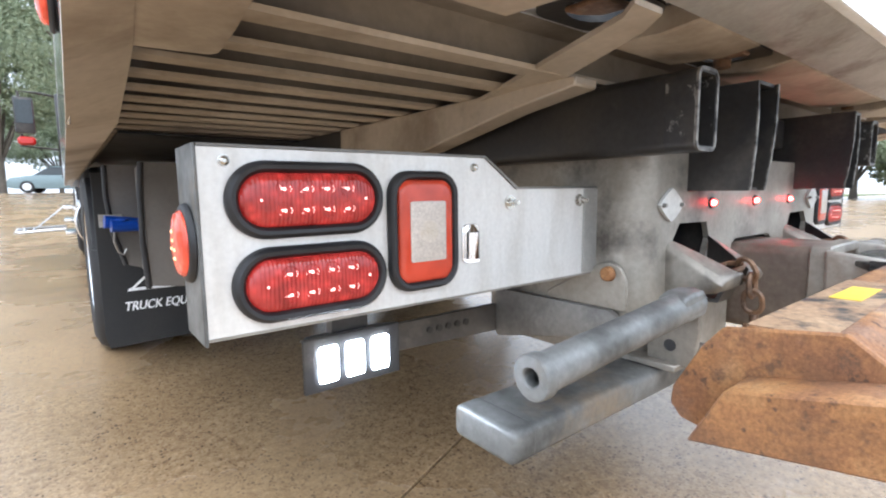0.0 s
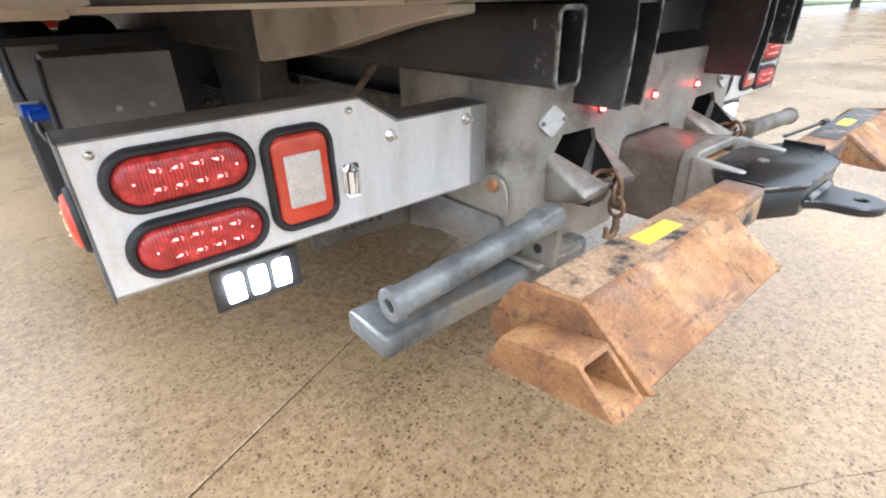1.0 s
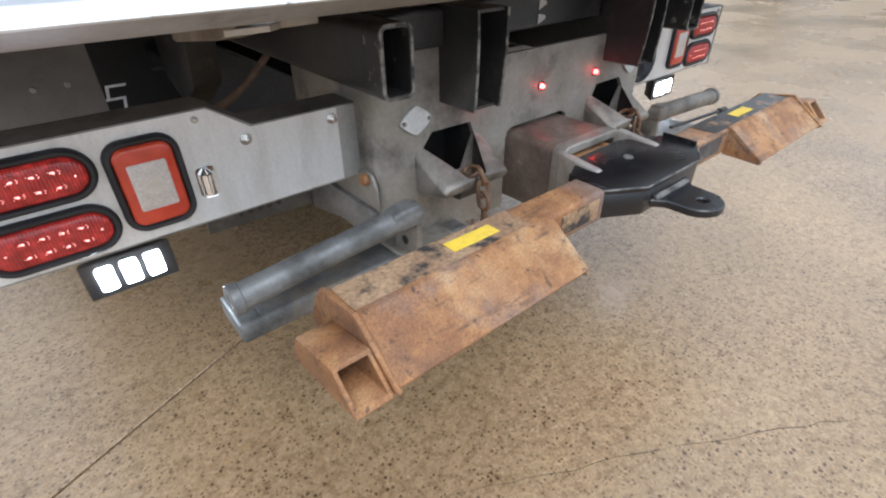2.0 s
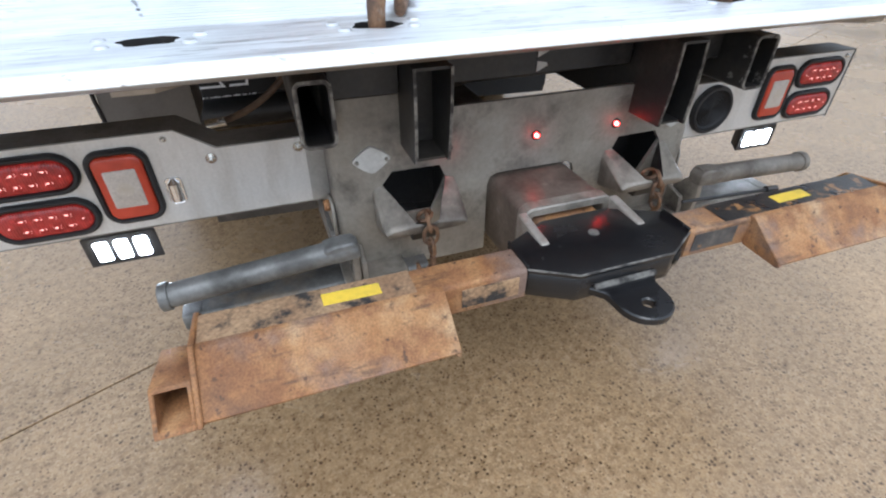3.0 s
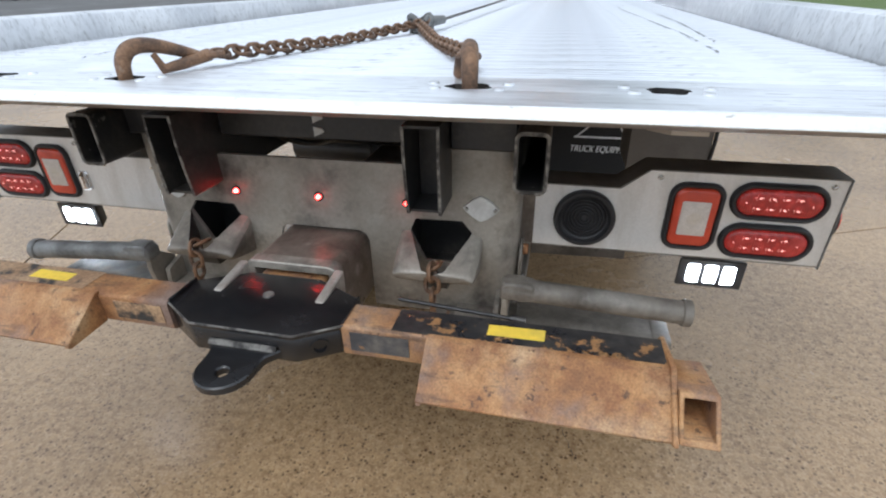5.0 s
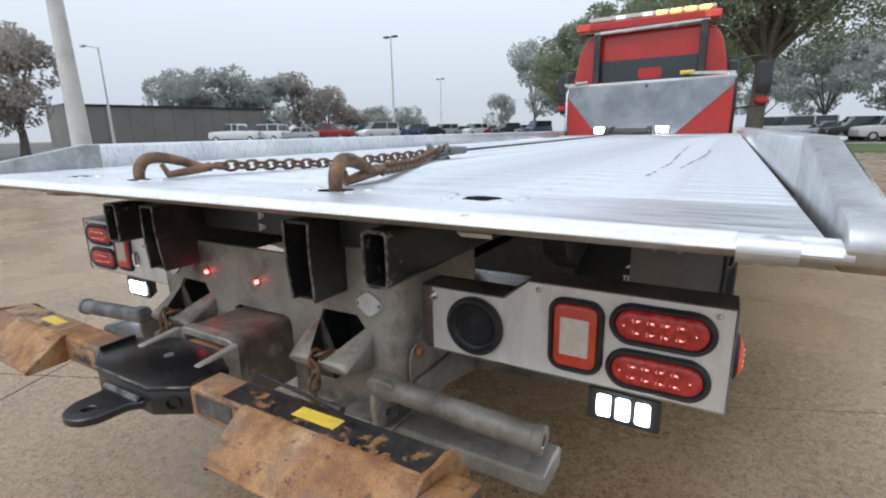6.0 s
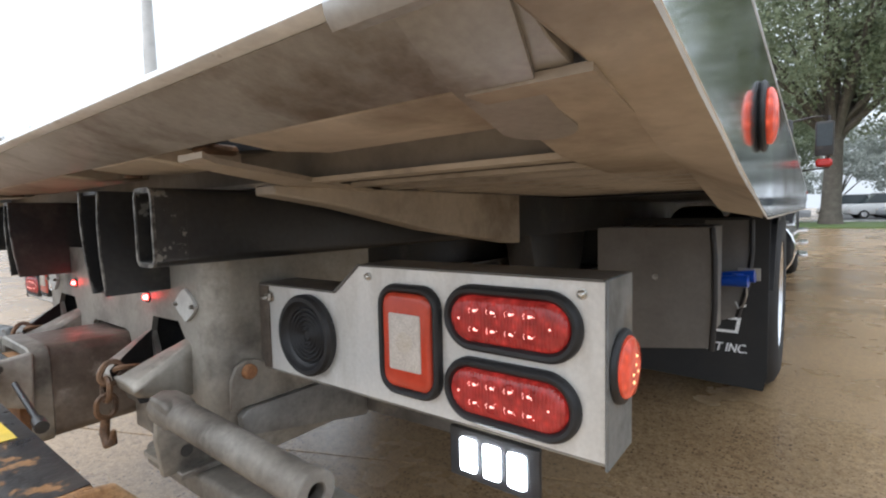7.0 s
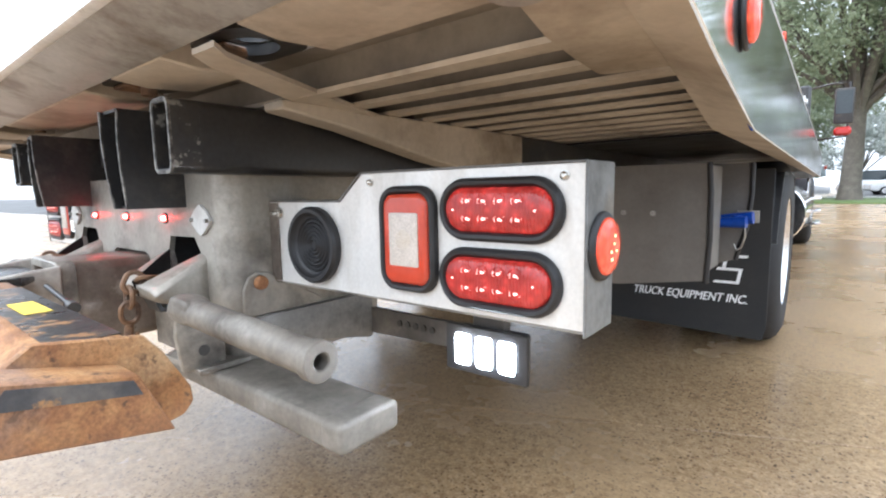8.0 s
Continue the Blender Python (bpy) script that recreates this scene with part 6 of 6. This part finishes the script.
part("seat_back", bm, RED_PAINT, w)
for x in (-0.80, 0.68):
    bm = bmesh.new()
    box(bm, x - 0.05, x + 0.05, YC - 0.14, YC - 0.04, 1.86, 2.78)
    part("rack_post", bm, DARK_STEEL, cab, "dark rack post", bev=0.01)
bm = bmesh.new()
box(bm, -1.12, 0.87, YC - 0.15, YC + 0.05, 2.70, 2.82)
part("rack_beam", bm, RED_PAINT, cab, bev=0.02)
bm = bmesh.new()
rod(bm, (-0.84, YC - 0.12, 2.66), (0.74, YC - 0.12, 2.70), 0.022, n=12)
part("rack_bar", bm, POLE, cab)
for x in (-1.02, 0.77):
    bm = bmesh.new()
    box(bm, x - 0.10, x + 0.10, YC - 0.17, YC - 0.15, 2.715, 2.805)
    part("stop_lamp", bm, AMBER_LENS, cab, "lit red stop lamp", bev=0.008)
bm = bmesh.new()
box(bm, -0.95, 0.80, YC - 0.10, YC + 0.20, 2.83, 2.90)
lb = part("light_bar", bm, CLEAR_LENS, cab, "roof light bar with amber and white flashers", bev=0.02)
for i in range(9):
    x = -0.92 + i * 0.19
    bm = bmesh.new()
    box(bm, x, x + 0.13, YC - 0.115, YC - 0.10, 2.84, 2.89)
    part("flasher", bm, AMBER_ON if i > 4 else (LAMP_ON if i in (2, 4) else CLEAR_LENS), lb)
for s in (-1, 1):
    cx = 1.06 if s > 0 else 1.24
    bm = bmesh.new()
    box(bm, cx - 0.07, cx + 0.10, YC + 0.10, YC + 0.30, 1.05, 2.15)
    part("stack_guard", bm, DARK_STEEL, cab, "dark upright stack behind the cab", bev=0.03, side=s)
    bm = bmesh.new()
    sweep(bm, [(cx - 0.02, YC + 0.05, 1.95), (cx + 0.03, YC - 0.02, 1.8), (cx + 0.03, YC - 0.02, 1.2)], 0.022, 10)
    part("grab_rail", bm, CHROME, cab, side=s)
    bm = bmesh.new()
    sweep(bm, [(cx - 0.1, YC + 1.3, 2.25), (cx + 0.30, YC + 1.2, 2.30), (cx + 0.50, YC + 1.2, 2.30), (cx + 0.50, YC + 1.2, 1.55), (cx - 0.1, YC + 1.3, 1.5)], 0.016, 8)
    arm = part("mirror_arm", bm, DARK_STEEL, cab, "black mirror arm", side=s)
    bm = bmesh.new()
    box(bm, cx + 0.34, cx + 0.56, YC + 1.12, YC + 1.24, 1.72, 2.22)
    part("mirror_head", bm, DARK_STEEL, arm, bev=0.03, seg=2, side=s)
    bm = bmesh.new()
    box(bm, cx + 0.36, cx + 0.54, YC + 1.112, YC + 1.1195, 1.86, 2.18)
    part("mirror_glass", bm, GLASS_DARK, arm, side=s)
    bm = bmesh.new()
    box(bm, cx + 0.35, cx + 0.55, YC + 1.12, YC + 1.24, 1.56, 1.68)
    part("mirror_lamp", bm, RED_PAINT, arm, bev=0.03, side=s)

winch = thing("winch", "black steel winch between the work lamps in front of the headboard", "winch")
bm = bmesh.new()
rod(bm, (-0.46, 7.13, 1.175), (0.06, 7.13, 1.175), 0.055, n=22)
part("drum", bm, ROPE, winch, "cable-wound drum")
for x in (-0.475, 0.06):
    bm = bmesh.new()
    prism(bm, [(7.05, 1.06), (7.21, 1.06), (7.21, 1.23), (7.17, 1.26), (7.09, 1.26), (7.05, 1.23)], "x", x, x + 0.02)
    part("side_plate", bm, DARK_STEEL, winch, bev=0.003)
bm = bmesh.new()
rod(bm, (-0.58, 7.13, 1.175), (-0.48, 7.13, 1.175), 0.07, 0.06, n=18)
part("gear_case", bm, DARK_STEEL, winch, bev=0.006)
bm = bmesh.new()
box(bm, -0.60, 0.12, 7.04, 7.22, 1.112, 1.122)
part("base_plate", bm, DARK_STEEL, winch, bev=0.002)

# folding rack on the truck side
fr = thing("folding_rack", "bright folding metal rack sticking out from the truck side", "rack")
for a, b, r in (((-1.355, 6.36, 0.475), (-1.78, 6.36, 0.455), 0.017), ((-1.355, 6.78, 0.490), (-1.76, 6.44, 0.490), 0.015), ((-1.345, 6.40, 0.735), (-1.62, 6.40, 0.485), 0.008), ((-1.78, 6.34, 0.455), (-1.76, 6.46, 0.490), 0.016)):
    bm = bmesh.new()
    rod(bm, a, b, r, n=12)
    part("rod", bm, ALU_RAIL, fr)
for x in (-1.62, -1.70):
    bm = bmesh.new()
    rod(bm, (x, 6.36, 0.465), (x, 6.36, 0.510), 0.018, 0.014, n=12)
    part("clamp", bm, ALU_RAIL, fr, "small clamp on the rack")

# ---- trees ----


def tree(x, y, h, crown, leaf, n, size, name="tree", label="", blobs=9, trunk_r=0.22, low=0.30, zbase=0.0, flat=0.75):
    rng = random.Random(int(x * 31 + y * 17))
    tr = thing("tree", label, "tree", "trees in the distance", at=(x, y, zbase))
    bm = bmesh.new()
    fork = h * low
    sweep(bm, [(0, 0, -0.2), (0, 0, 0.15 * fork), (0.05, 0.02, fork * 0.6), (0.08, 0.0, fork)], [trunk_r * 1.5, trunk_r * 1.1, trunk_r * 0.95, trunk_r * 0.85], 12)
    part("trunk", bm, BARK, tr)
    centres = []
    for i in range(blobs):
        a = i * 2.4 + rng.random()
        rr = crown * (0.25 + 0.5 * rng.random()) if i else 0.0
        centres.append(Vector((rr * math.cos(a), rr * math.sin(a), h * (low + 0.12 + (0.80 - low) * rng.random()))))
    for c in centres:
        bm = bmesh.new()
        p0 = Vector((0.08, 0, fork * (0.8 + 0.2 * rng.random())))
        m1 = p0.lerp(c, 0.5) + Vector((rng.uniform(-.3, .3), rng.uniform(-.3, .3), 0.3))
        sweep(bm, [p0, m1, c], [trunk_r * 0.5, trunk_r * 0.3, trunk_r * 0.1], 7)
        part("limb", bm, BARK, tr)
    verts, faces = [], []
    nr = np.random.RandomState(int(abs(x) * 13 + abs(y) * 7) + 1)
    for c in centres:
        br = crown * (0.36 + 0.22 * rng.random())
        k = n // blobs
        v = nr.normal(size=(k, 3))
        v /= np.linalg.norm(v, axis=1)[:, None]
        rad = br * nr.uniform(0.35, 1.0, size=k) ** 0.5
        # gaps: drop leaves where a coarse pattern is low
        pos = v * rad[:, None] * np.array([1, 1, flat]) + np.array(c)
        keep = (np.sin(pos[:, 0] * 2.1 + c.x) + np.sin(pos[:, 1] * 2.3 + 1.7) + np.sin(pos[:, 2] * 2.7)) > -1.0
        for p in pos[keep]:
            u = nr.normal(size=3)
            u /= np.linalg.norm(u)
            w = np.cross(u, nr.normal(size=3))
            w /= np.linalg.norm(w)
            sz = size * nr.uniform(0.6, 1.3)
            b0 = len(verts)
            verts += [tuple(p - u * sz), tuple(p - w * sz * 0.5), tuple(p + u * sz), tuple(p + w * sz * 0.5)]
            faces.append((b0, b0 + 1, b0 + 2, b0 + 3))
    me = bpy.data.meshes.new("crown")
    me.from_pydata(verts, [], faces)
    me.materials.append(leaf)
    ob = new("crown", me)
    ob.parent = tr
    tagged(ob, kind="stuff")
    return tr


def polar(az, dist, ex=1.3, ey=-0.6):
    return ex - dist * math.sin(radians(az)), ey + dist * math.cos(radians(az))


# large oak by the right-hand lawn and others along it
tree(2.2, 33.0, 19.0, 8.5, LEAF, 105000, 0.115, label="large green oak with a dense crown on the lawn", blobs=24, trunk_r=0.42, low=0.27)
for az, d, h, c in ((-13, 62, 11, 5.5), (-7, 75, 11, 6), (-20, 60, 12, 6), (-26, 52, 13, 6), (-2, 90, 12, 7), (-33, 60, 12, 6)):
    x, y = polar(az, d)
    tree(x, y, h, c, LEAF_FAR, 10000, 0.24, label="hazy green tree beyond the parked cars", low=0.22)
# left of the truck, seen along its side
for x, y, h, c in ((-4.6, 44, 15, 5.4), (-12.0, 47, 11.5, 4.4), (-1.5, 66, 13, 6)):
    tree(x, y, h, c, LEAF, 26000, 0.16, label="green tree at the far side of the yard", blobs=11, low=0.25)
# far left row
# their haze is in the leaf colour
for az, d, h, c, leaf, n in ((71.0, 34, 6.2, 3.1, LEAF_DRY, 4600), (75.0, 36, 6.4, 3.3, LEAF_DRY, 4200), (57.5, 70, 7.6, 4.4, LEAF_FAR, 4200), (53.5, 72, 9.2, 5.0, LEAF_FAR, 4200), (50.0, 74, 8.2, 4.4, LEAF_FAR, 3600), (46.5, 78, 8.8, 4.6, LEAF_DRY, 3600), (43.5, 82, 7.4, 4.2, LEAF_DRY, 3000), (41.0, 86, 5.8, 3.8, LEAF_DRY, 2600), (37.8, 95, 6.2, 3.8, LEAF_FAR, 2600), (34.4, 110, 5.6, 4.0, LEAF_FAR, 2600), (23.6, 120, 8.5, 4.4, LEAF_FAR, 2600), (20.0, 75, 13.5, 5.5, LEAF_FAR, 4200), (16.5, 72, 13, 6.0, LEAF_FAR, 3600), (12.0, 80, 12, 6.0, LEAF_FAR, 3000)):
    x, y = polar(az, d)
    tree(x, y, h, c, leaf, n * 2, 0.13 if d < 60 else 0.22, label="brown autumn tree beyond the car park" if leaf is LEAF_DRY else "green tree with haze-paled leaf colour beyond the car park", trunk_r=0.2, low=0.2, zbase=0.55)
# right-hand hedge of trees across the yard
for i, (az, d) in enumerate(((-66, 46), (-72, 42), (-78, 44), (-84, 42), (-90, 44), (-60, 52))):
    x, y = polar(az, d, -1.3, -0.5)
    tree(x, y, 7.5 + (i % 3), 4.6, LEAF, 9000, 0.23, label="green tree at the edge of the lawn", low=0.12)

# ---- lawns ----


def lawn(pts, label):
    bm = bmesh.new()
    prism(bm, pts, "z", 0.05, -0.10)
    return tagged(part("lawn", bm, GRASS), label, "lawn", kind="structure")


lawn([(-1.5, 28.5), (7, 26.5), (16, 17), (60, 10), (60, 22), (24, 30), (8, 37), (-1.5, 38)], "mown green lawn with a pale kerb edge")
lawn([(24, 1.5), (70, -3), (70, -70), (24, -60)], "mown green lawn")
for a, b in (((-1.5, 38.2), (8, 37.2)), ((8, 37.2), (24, 30.2)), ((24, 30.2), (60, 22.2))):
    bm = bmesh.new()
    d = Vector((b[0] - a[0], b[1] - a[1], 0)).normalized()
    nn = Vector((-d.y, d.x, 0)) * 0.15
    prism(bm, [(a[0], a[1]), (b[0], b[1]), (b[0] + nn.x, b[1] + nn.y), (a[0] + nn.x, a[1] + nn.y)], "z", -0.05, 0.14)
    tagged(part("kerb", bm, POLE), "pale concrete kerb along the lawn", "kerb", kind="structure")

# gentle rise of the yard behind the cab
bm = bmesh.new()
prism(bm, [(-16, 15), (-0.3, 15), (-0.3, 60), (-16, 50)], "z", -0.05, 1.0, [(-14, 33), (-0.4, 33), (-0.4, 59), (-14, 49)])
tagged(part("yard_rise", bm, CONCRETE), "gently rising sandy concrete yard", "yard", kind="structure")

# ---- car park: asphalt, lamp posts, wall ----
bm = bmesh.new()
prism(bm, [(2, 44), (140, 44), (140, 150), (2, 150)], "z", -0.02, 0.012)
tagged(part("car_park", bm, ASPHALT), "damp dark asphalt car park", "car park", kind="structure")
bm = bmesh.new()
prism(bm, [(-170, 0), (-24, 6), (-10, 40), (1.5, 60), (1.5, 190), (-170, 190)], "z", -0.05, 0.60, [(-168, 6), (-30, 14), (-17, 44), (-3, 66), (-3, 185), (-168, 185)])
tagged(part("car_park_rise", bm, ASPHALT), "gently raised damp asphalt car park", "car park", kind="structure")


def lamp_post(x, y, h, r, kind):
    lp = thing("lamp_post", "pale tapered street lamp post", "lamp post", "lamp posts", at=(x, y, -0.02 if x > -23 else 0.3))
    bm = bmesh.new()
    rod(bm, (0, 0, 0), (0, 0, h), r, r * 0.45, n=14)
    part("post", bm, POLE, lp)
    if kind == "cross":
        for s in (-1, 1):
            bm = bmesh.new()
            box(bm, s * 0.2, s * 0.95, -0.2, 0.2, h - 0.05, h + 0.15)
            part("lamp_head", bm, DARK_STEEL, lp, bev=0.03)
        bm = bmesh.new()
        box(bm, -0.3, 0.3, -0.05, 0.05, h - 0.05, h + 0.05)
        part("arm", bm, POLE, lp)
    elif kind == "arm":
        bm = bmesh.new()
        sweep(bm, [(0, 0, h - 0.3), (-0.3, 0, h), (-1.6, 0, h + 0.25)], 0.05, 8)
        part("arm", bm, POLE, lp)
        bm = bmesh.new()
        box(bm, -2.2, -1.5, -0.14, 0.14, h + 0.2, h + 0.32)
        part("lamp_head", bm, POLE, lp, bev=0.03)


for az, d, h, r, k in ((67.1, 24, 13.0, 0.36, "plain"), (64.2, 42, 7.0, 0.10, "arm"), (36.0, 62, 12.0, 0.16, "cross"), (30.5, 105, 11.5, 0.14, "cross")):
    x, y = polar(az, d)
    lamp_post(x, y, h, r, k)
x0, y0 = polar(67.5, 58)
x1, y1 = polar(50.0, 66)
wall = thing("boundary_wall", "grey-tan rendered building wall with a flat dark coping", "building")
bm = bmesh.new()
d = Vector((x1 - x0, y1 - y0, 0)).normalized()
nn = Vector((-d.y, d.x, 0)) * 6
prism(bm, [(x0, y0), (x1, y1), (x1 + nn.x, y1 + nn.y), (x0 + nn.x, y0 + nn.y)], "z", 0, 4.3)
part("wall", bm, WALL_PAINT, wall)
bm = bmesh.new()
n2 = nn * 1.01 - nn * 0.02
prism(bm, [(x0 - nn.x * .02, y0 - nn.y * .02), (x1 - nn.x * .02, y1 - nn.y * .02), (x1 + n2.x, y1 + n2.y), (x0 + n2.x, y0 + n2.y)], "z", 4.3, 4.5)
part("coping", bm, DARK_STEEL, wall)
for i in range(10):
    bm = bmesh.new()
    p = Vector((x0, y0, 0)) + d * (1.2 + i * 2.1) - nn * 0.012
    q = p + d * 0.22
    prism(bm, [(p.x, p.y), (q.x, q.y), (q.x + nn.x * .012, q.y + nn.y * .012), (p.x + nn.x * .012, p.y + nn.y * .012)], "z", 0, 4.3)
    part("pilaster", bm, WALL_PAINT, wall)

# ---- parked cars ----
CAR_PAINTS = [plain("car_paint_" + n, c, 0.25, 0.1) for n, c in (("white", (0.72, 0.72, 0.72)), ("silver", (0.42, 0.43, 0.45)), ("black", (0.03, 0.03, 0.035)), ("red", (0.28, 0.03, 0.03)), ("blue", (0.05, 0.09, 0.16)), ("teal", (0.20, 0.265, 0.28)))]
PAINT_NAMES = ["white", "silver", "black", "dark red", "dark blue", "pale blue-green"]
PROFILES = {
    "sedan": ([(0, 0.30), (0, 0.62), (0.12, 0.80), (1.15, 0.95), (4.0, 0.98), (4.5, 0.90), (4.55, 0.34), (4.2, 0.24), (0.3, 0.24)], [(1.1, 0.93), (1.85, 1.40), (3.2, 1.42), (4.0, 0.97)]),
    "suv": ([(0, 0.36), (0, 0.80), (0.15, 0.98), (1.15, 1.08), (4.45, 1.10), (4.6, 0.98), (4.6, 0.40), (4.3, 0.30), (0.3, 0.30)], [(1.1, 1.06), (1.75, 1.70), (4.2, 1.72), (4.5, 1.09)]),
    "pickup": ([(0, 0.42), (0, 0.92), (0.15, 1.06), (1.45, 1.14), (3.3, 1.16), (5.5, 1.12), (5.55, 0.45), (5.2, 0.36), (0.3, 0.36)], [(1.45, 1.12), (2.0, 1.80), (3.3, 1.82), (3.55, 1.15)]),
    "van": ([(0, 0.40), (0, 0.86), (0.20, 1.02), (0.85, 1.15), (4.85, 1.18), (4.95, 0.9), (4.95, 0.40), (4.6, 0.32), (0.3, 0.32)], [(0.8, 1.13), (1.6, 1.92), (4.75, 1.95), (4.9, 1.17)]),
}
protos = {}


def car(kind, paint, m):
    key = (kind, paint)
    if key in protos:
        return copy_thing(protos[key], m)
    body, top = PROFILES[kind]
    c = thing("parked_car", PAINT_NAMES[paint] + " " + kind + " parked in the row", "car", "parked cars")
    L = max(p for p, q in body)
    bm = bmesh.new()
    prism(bm, body, "y", -0.90, 0.90)
    part("body", bm, CAR_PAINTS[paint], c, bev=0.07, seg=2)
    bm = bmesh.new()
    lo = [bm.verts.new((x, -0.84 + 0.16 * (z - top[0][1]), z)) for x, z in top]
    hi = [bm.verts.new((x, 0.84 - 0.16 * (z - top[0][1]), z)) for x, z in top]
    bm.faces.new(lo)
    bm.faces.new(hi)
    for i in range(4):
        j = (i + 1) % 4
        bm.faces.new((lo[i], lo[j], hi[j], hi[i]))
    part("window_band", bm, GLASS_DARK, c, bev=0.03)
    bm = bmesh.new()
    box(bm, top[1][0] - 0.02, top[2][0] + 0.02, -0.76, 0.76, top[1][1] - 0.03, top[1][1] + 0.03)
    part("roof", bm, CAR_PAINTS[paint], c, bev=0.03)
    for f in (0.5, 1.0):
        xm = top[1][0] + (top[2][0] - top[1][0]) * f
        bm = bmesh.new()
        box(bm, xm - 0.05, xm + 0.05, -0.85, 0.85, top[0][1], top[1][1])
        part("pillar", bm, CAR_PAINTS[paint], c)
    for wx in (0.85, L - 0.95):
        for s in (-1, 1):
            bm = bmesh.new()
            rod(bm, (wx, s * 0.70, 0.33), (wx, s * 0.92, 0.33), 0.33, n=20)
            t = part("wheel", bm, TYRE, c, bev=0.03)
            bm = bmesh.new()
            rod(bm, (wx, s * 0.915, 0.33), (wx, s * 0.93, 0.33), 0.20, n=16)
            part("rim", bm, RIM, t)
    for s in (-1, 1):
        bm = bmesh.new()
        box(bm, -0.012, 0.04, s * 0.55, s * 0.82, 0.62, 0.74)
        part("headlight", bm, CLEAR_LENS, c, bev=0.01)
        bm = bmesh.new()
        box(bm, L - 0.06, L + 0.012, s * 0.62, s * 0.85, 0.72, 0.90)
        part("tail_light", bm, ORANGE_LENS, c, bev=0.01)
    c.matrix_basis = m
    protos[key] = c
    return c


row = [(55.3, 56, "pickup", 0, 20), (52.0, 55, "suv", 0, 15), (48.6, 58, "sedan", 1, 30), (45.8, 58, "pickup", 3, 15), (43.4, 60, "sedan", 0, 80), (41.6, 62, "suv", 2, 75), (39.8, 60, "van", 0, 70), (37.6, 64, "sedan", 1, 80), (35.6, 66, "suv", 4, 60), (33.6, 66, "sedan", 2, 70), (31.8, 68, "suv", 1, 70), (29.9, 70, "sedan", 5, 60), (28.0, 70, "suv", 0, 75), (26.2, 72, "sedan", 3, 80), (24.4, 70, "suv", 2, 70), (22.6, 72, "sedan", 1, 70), (20.7, 72, "van", 4, 75), (47.2, 70, "suv", 2, 20), (50.5, 72, "sedan", 4, 20), (53.8, 74, "van", 1, 20)]
row += [(-0.6, 52, "van", 0, 8), (-2.6, 50, "van", 0, 12), (-4.9, 48, "sedan", 1, 14), (-7.0, 47, "suv", 2, 16), (-9.2, 46, "suv", 0, 12), (-11.6, 46, "pickup", 4, 14), (-14.2, 45, "suv", 2, 16), (-17.0, 44, "van", 0, 12), (-3.8, 64, "suv", 0, 14), (-8.0, 62, "pickup", 1, 14), (-12.5, 60, "van", 0, 10), (-19.8, 46, "pickup", 2, 15), (-22.6, 48, "suv", 1, 15)]
for az, dd_, k, p, turn in row:
    x, y = polar(az, dd_)
    car(k, p, pose(x, y, 0.60 if az > 15 else 0.012, 0, 0, turn + (90 if 20 > az > 15 else 0)))
car("sedan", 5, pose(-3.45, 34.4, 1.0, 0, 0, -14))

# ---- concrete slabs with open joints, and hairline cracks ----
bm = bmesh.new()
g = 0.004
prism(bm, [(g, g), (SU - g, g), (SU - g, SV - g), (g, SV - g)], "z", 0.0, -0.02)
slab0 = part("concrete_slab", bm, CONCRETE, ground, bev=0.002)
first_slab = True
for i in range(-5, 5):
    for j in range(-5, 7):
        o = gu * (JU + SU * i) + gv * (JV + SV * j)
        ob = slab0 if first_slab else new("concrete_slab", slab0.data)
        first_slab = False
        ob.parent = ground
        ob.matrix_local = Matrix.Translation(o) @ Matrix.Rotation(GA, 4, "Z")
crack_mat = plain("dark_crack", (0.035, 0.028, 0.02), 0.9)
for pts in ([(0.735, -0.03), (0.715, 0.03), (0.695, 0.07), (0.68, 0.115)], [(-0.62, -0.33), (-0.43, -0.43), (-0.10, -0.60), (0.27, -0.82), (0.55, -0.99)]):
    rng = random.Random(3)
    bm = bmesh.new()
    prev = None
    for (xa, ya), (xb, yb) in zip(pts, pts[1:]):
        for k in range(6):
            f = k / 6
            x, y = xa + (xb - xa) * f + rng.uniform(-.006, .006), ya + (yb - ya) * f + rng.uniform(-.006, .006)
            wd = rng.uniform(0.0004, 0.0011)
            cur = (bm.verts.new((x - wd, y - wd * 0.4, 0.0008)), bm.verts.new((x + wd, y + wd * 0.4, 0.0008)))
            if prev:
                bm.faces.new((prev[0], prev[1], cur[1], cur[0]))
            prev = cur
    tagged(part("crack", bm, crack_mat, ground), "hairline crack in the concrete", kind="stuff")
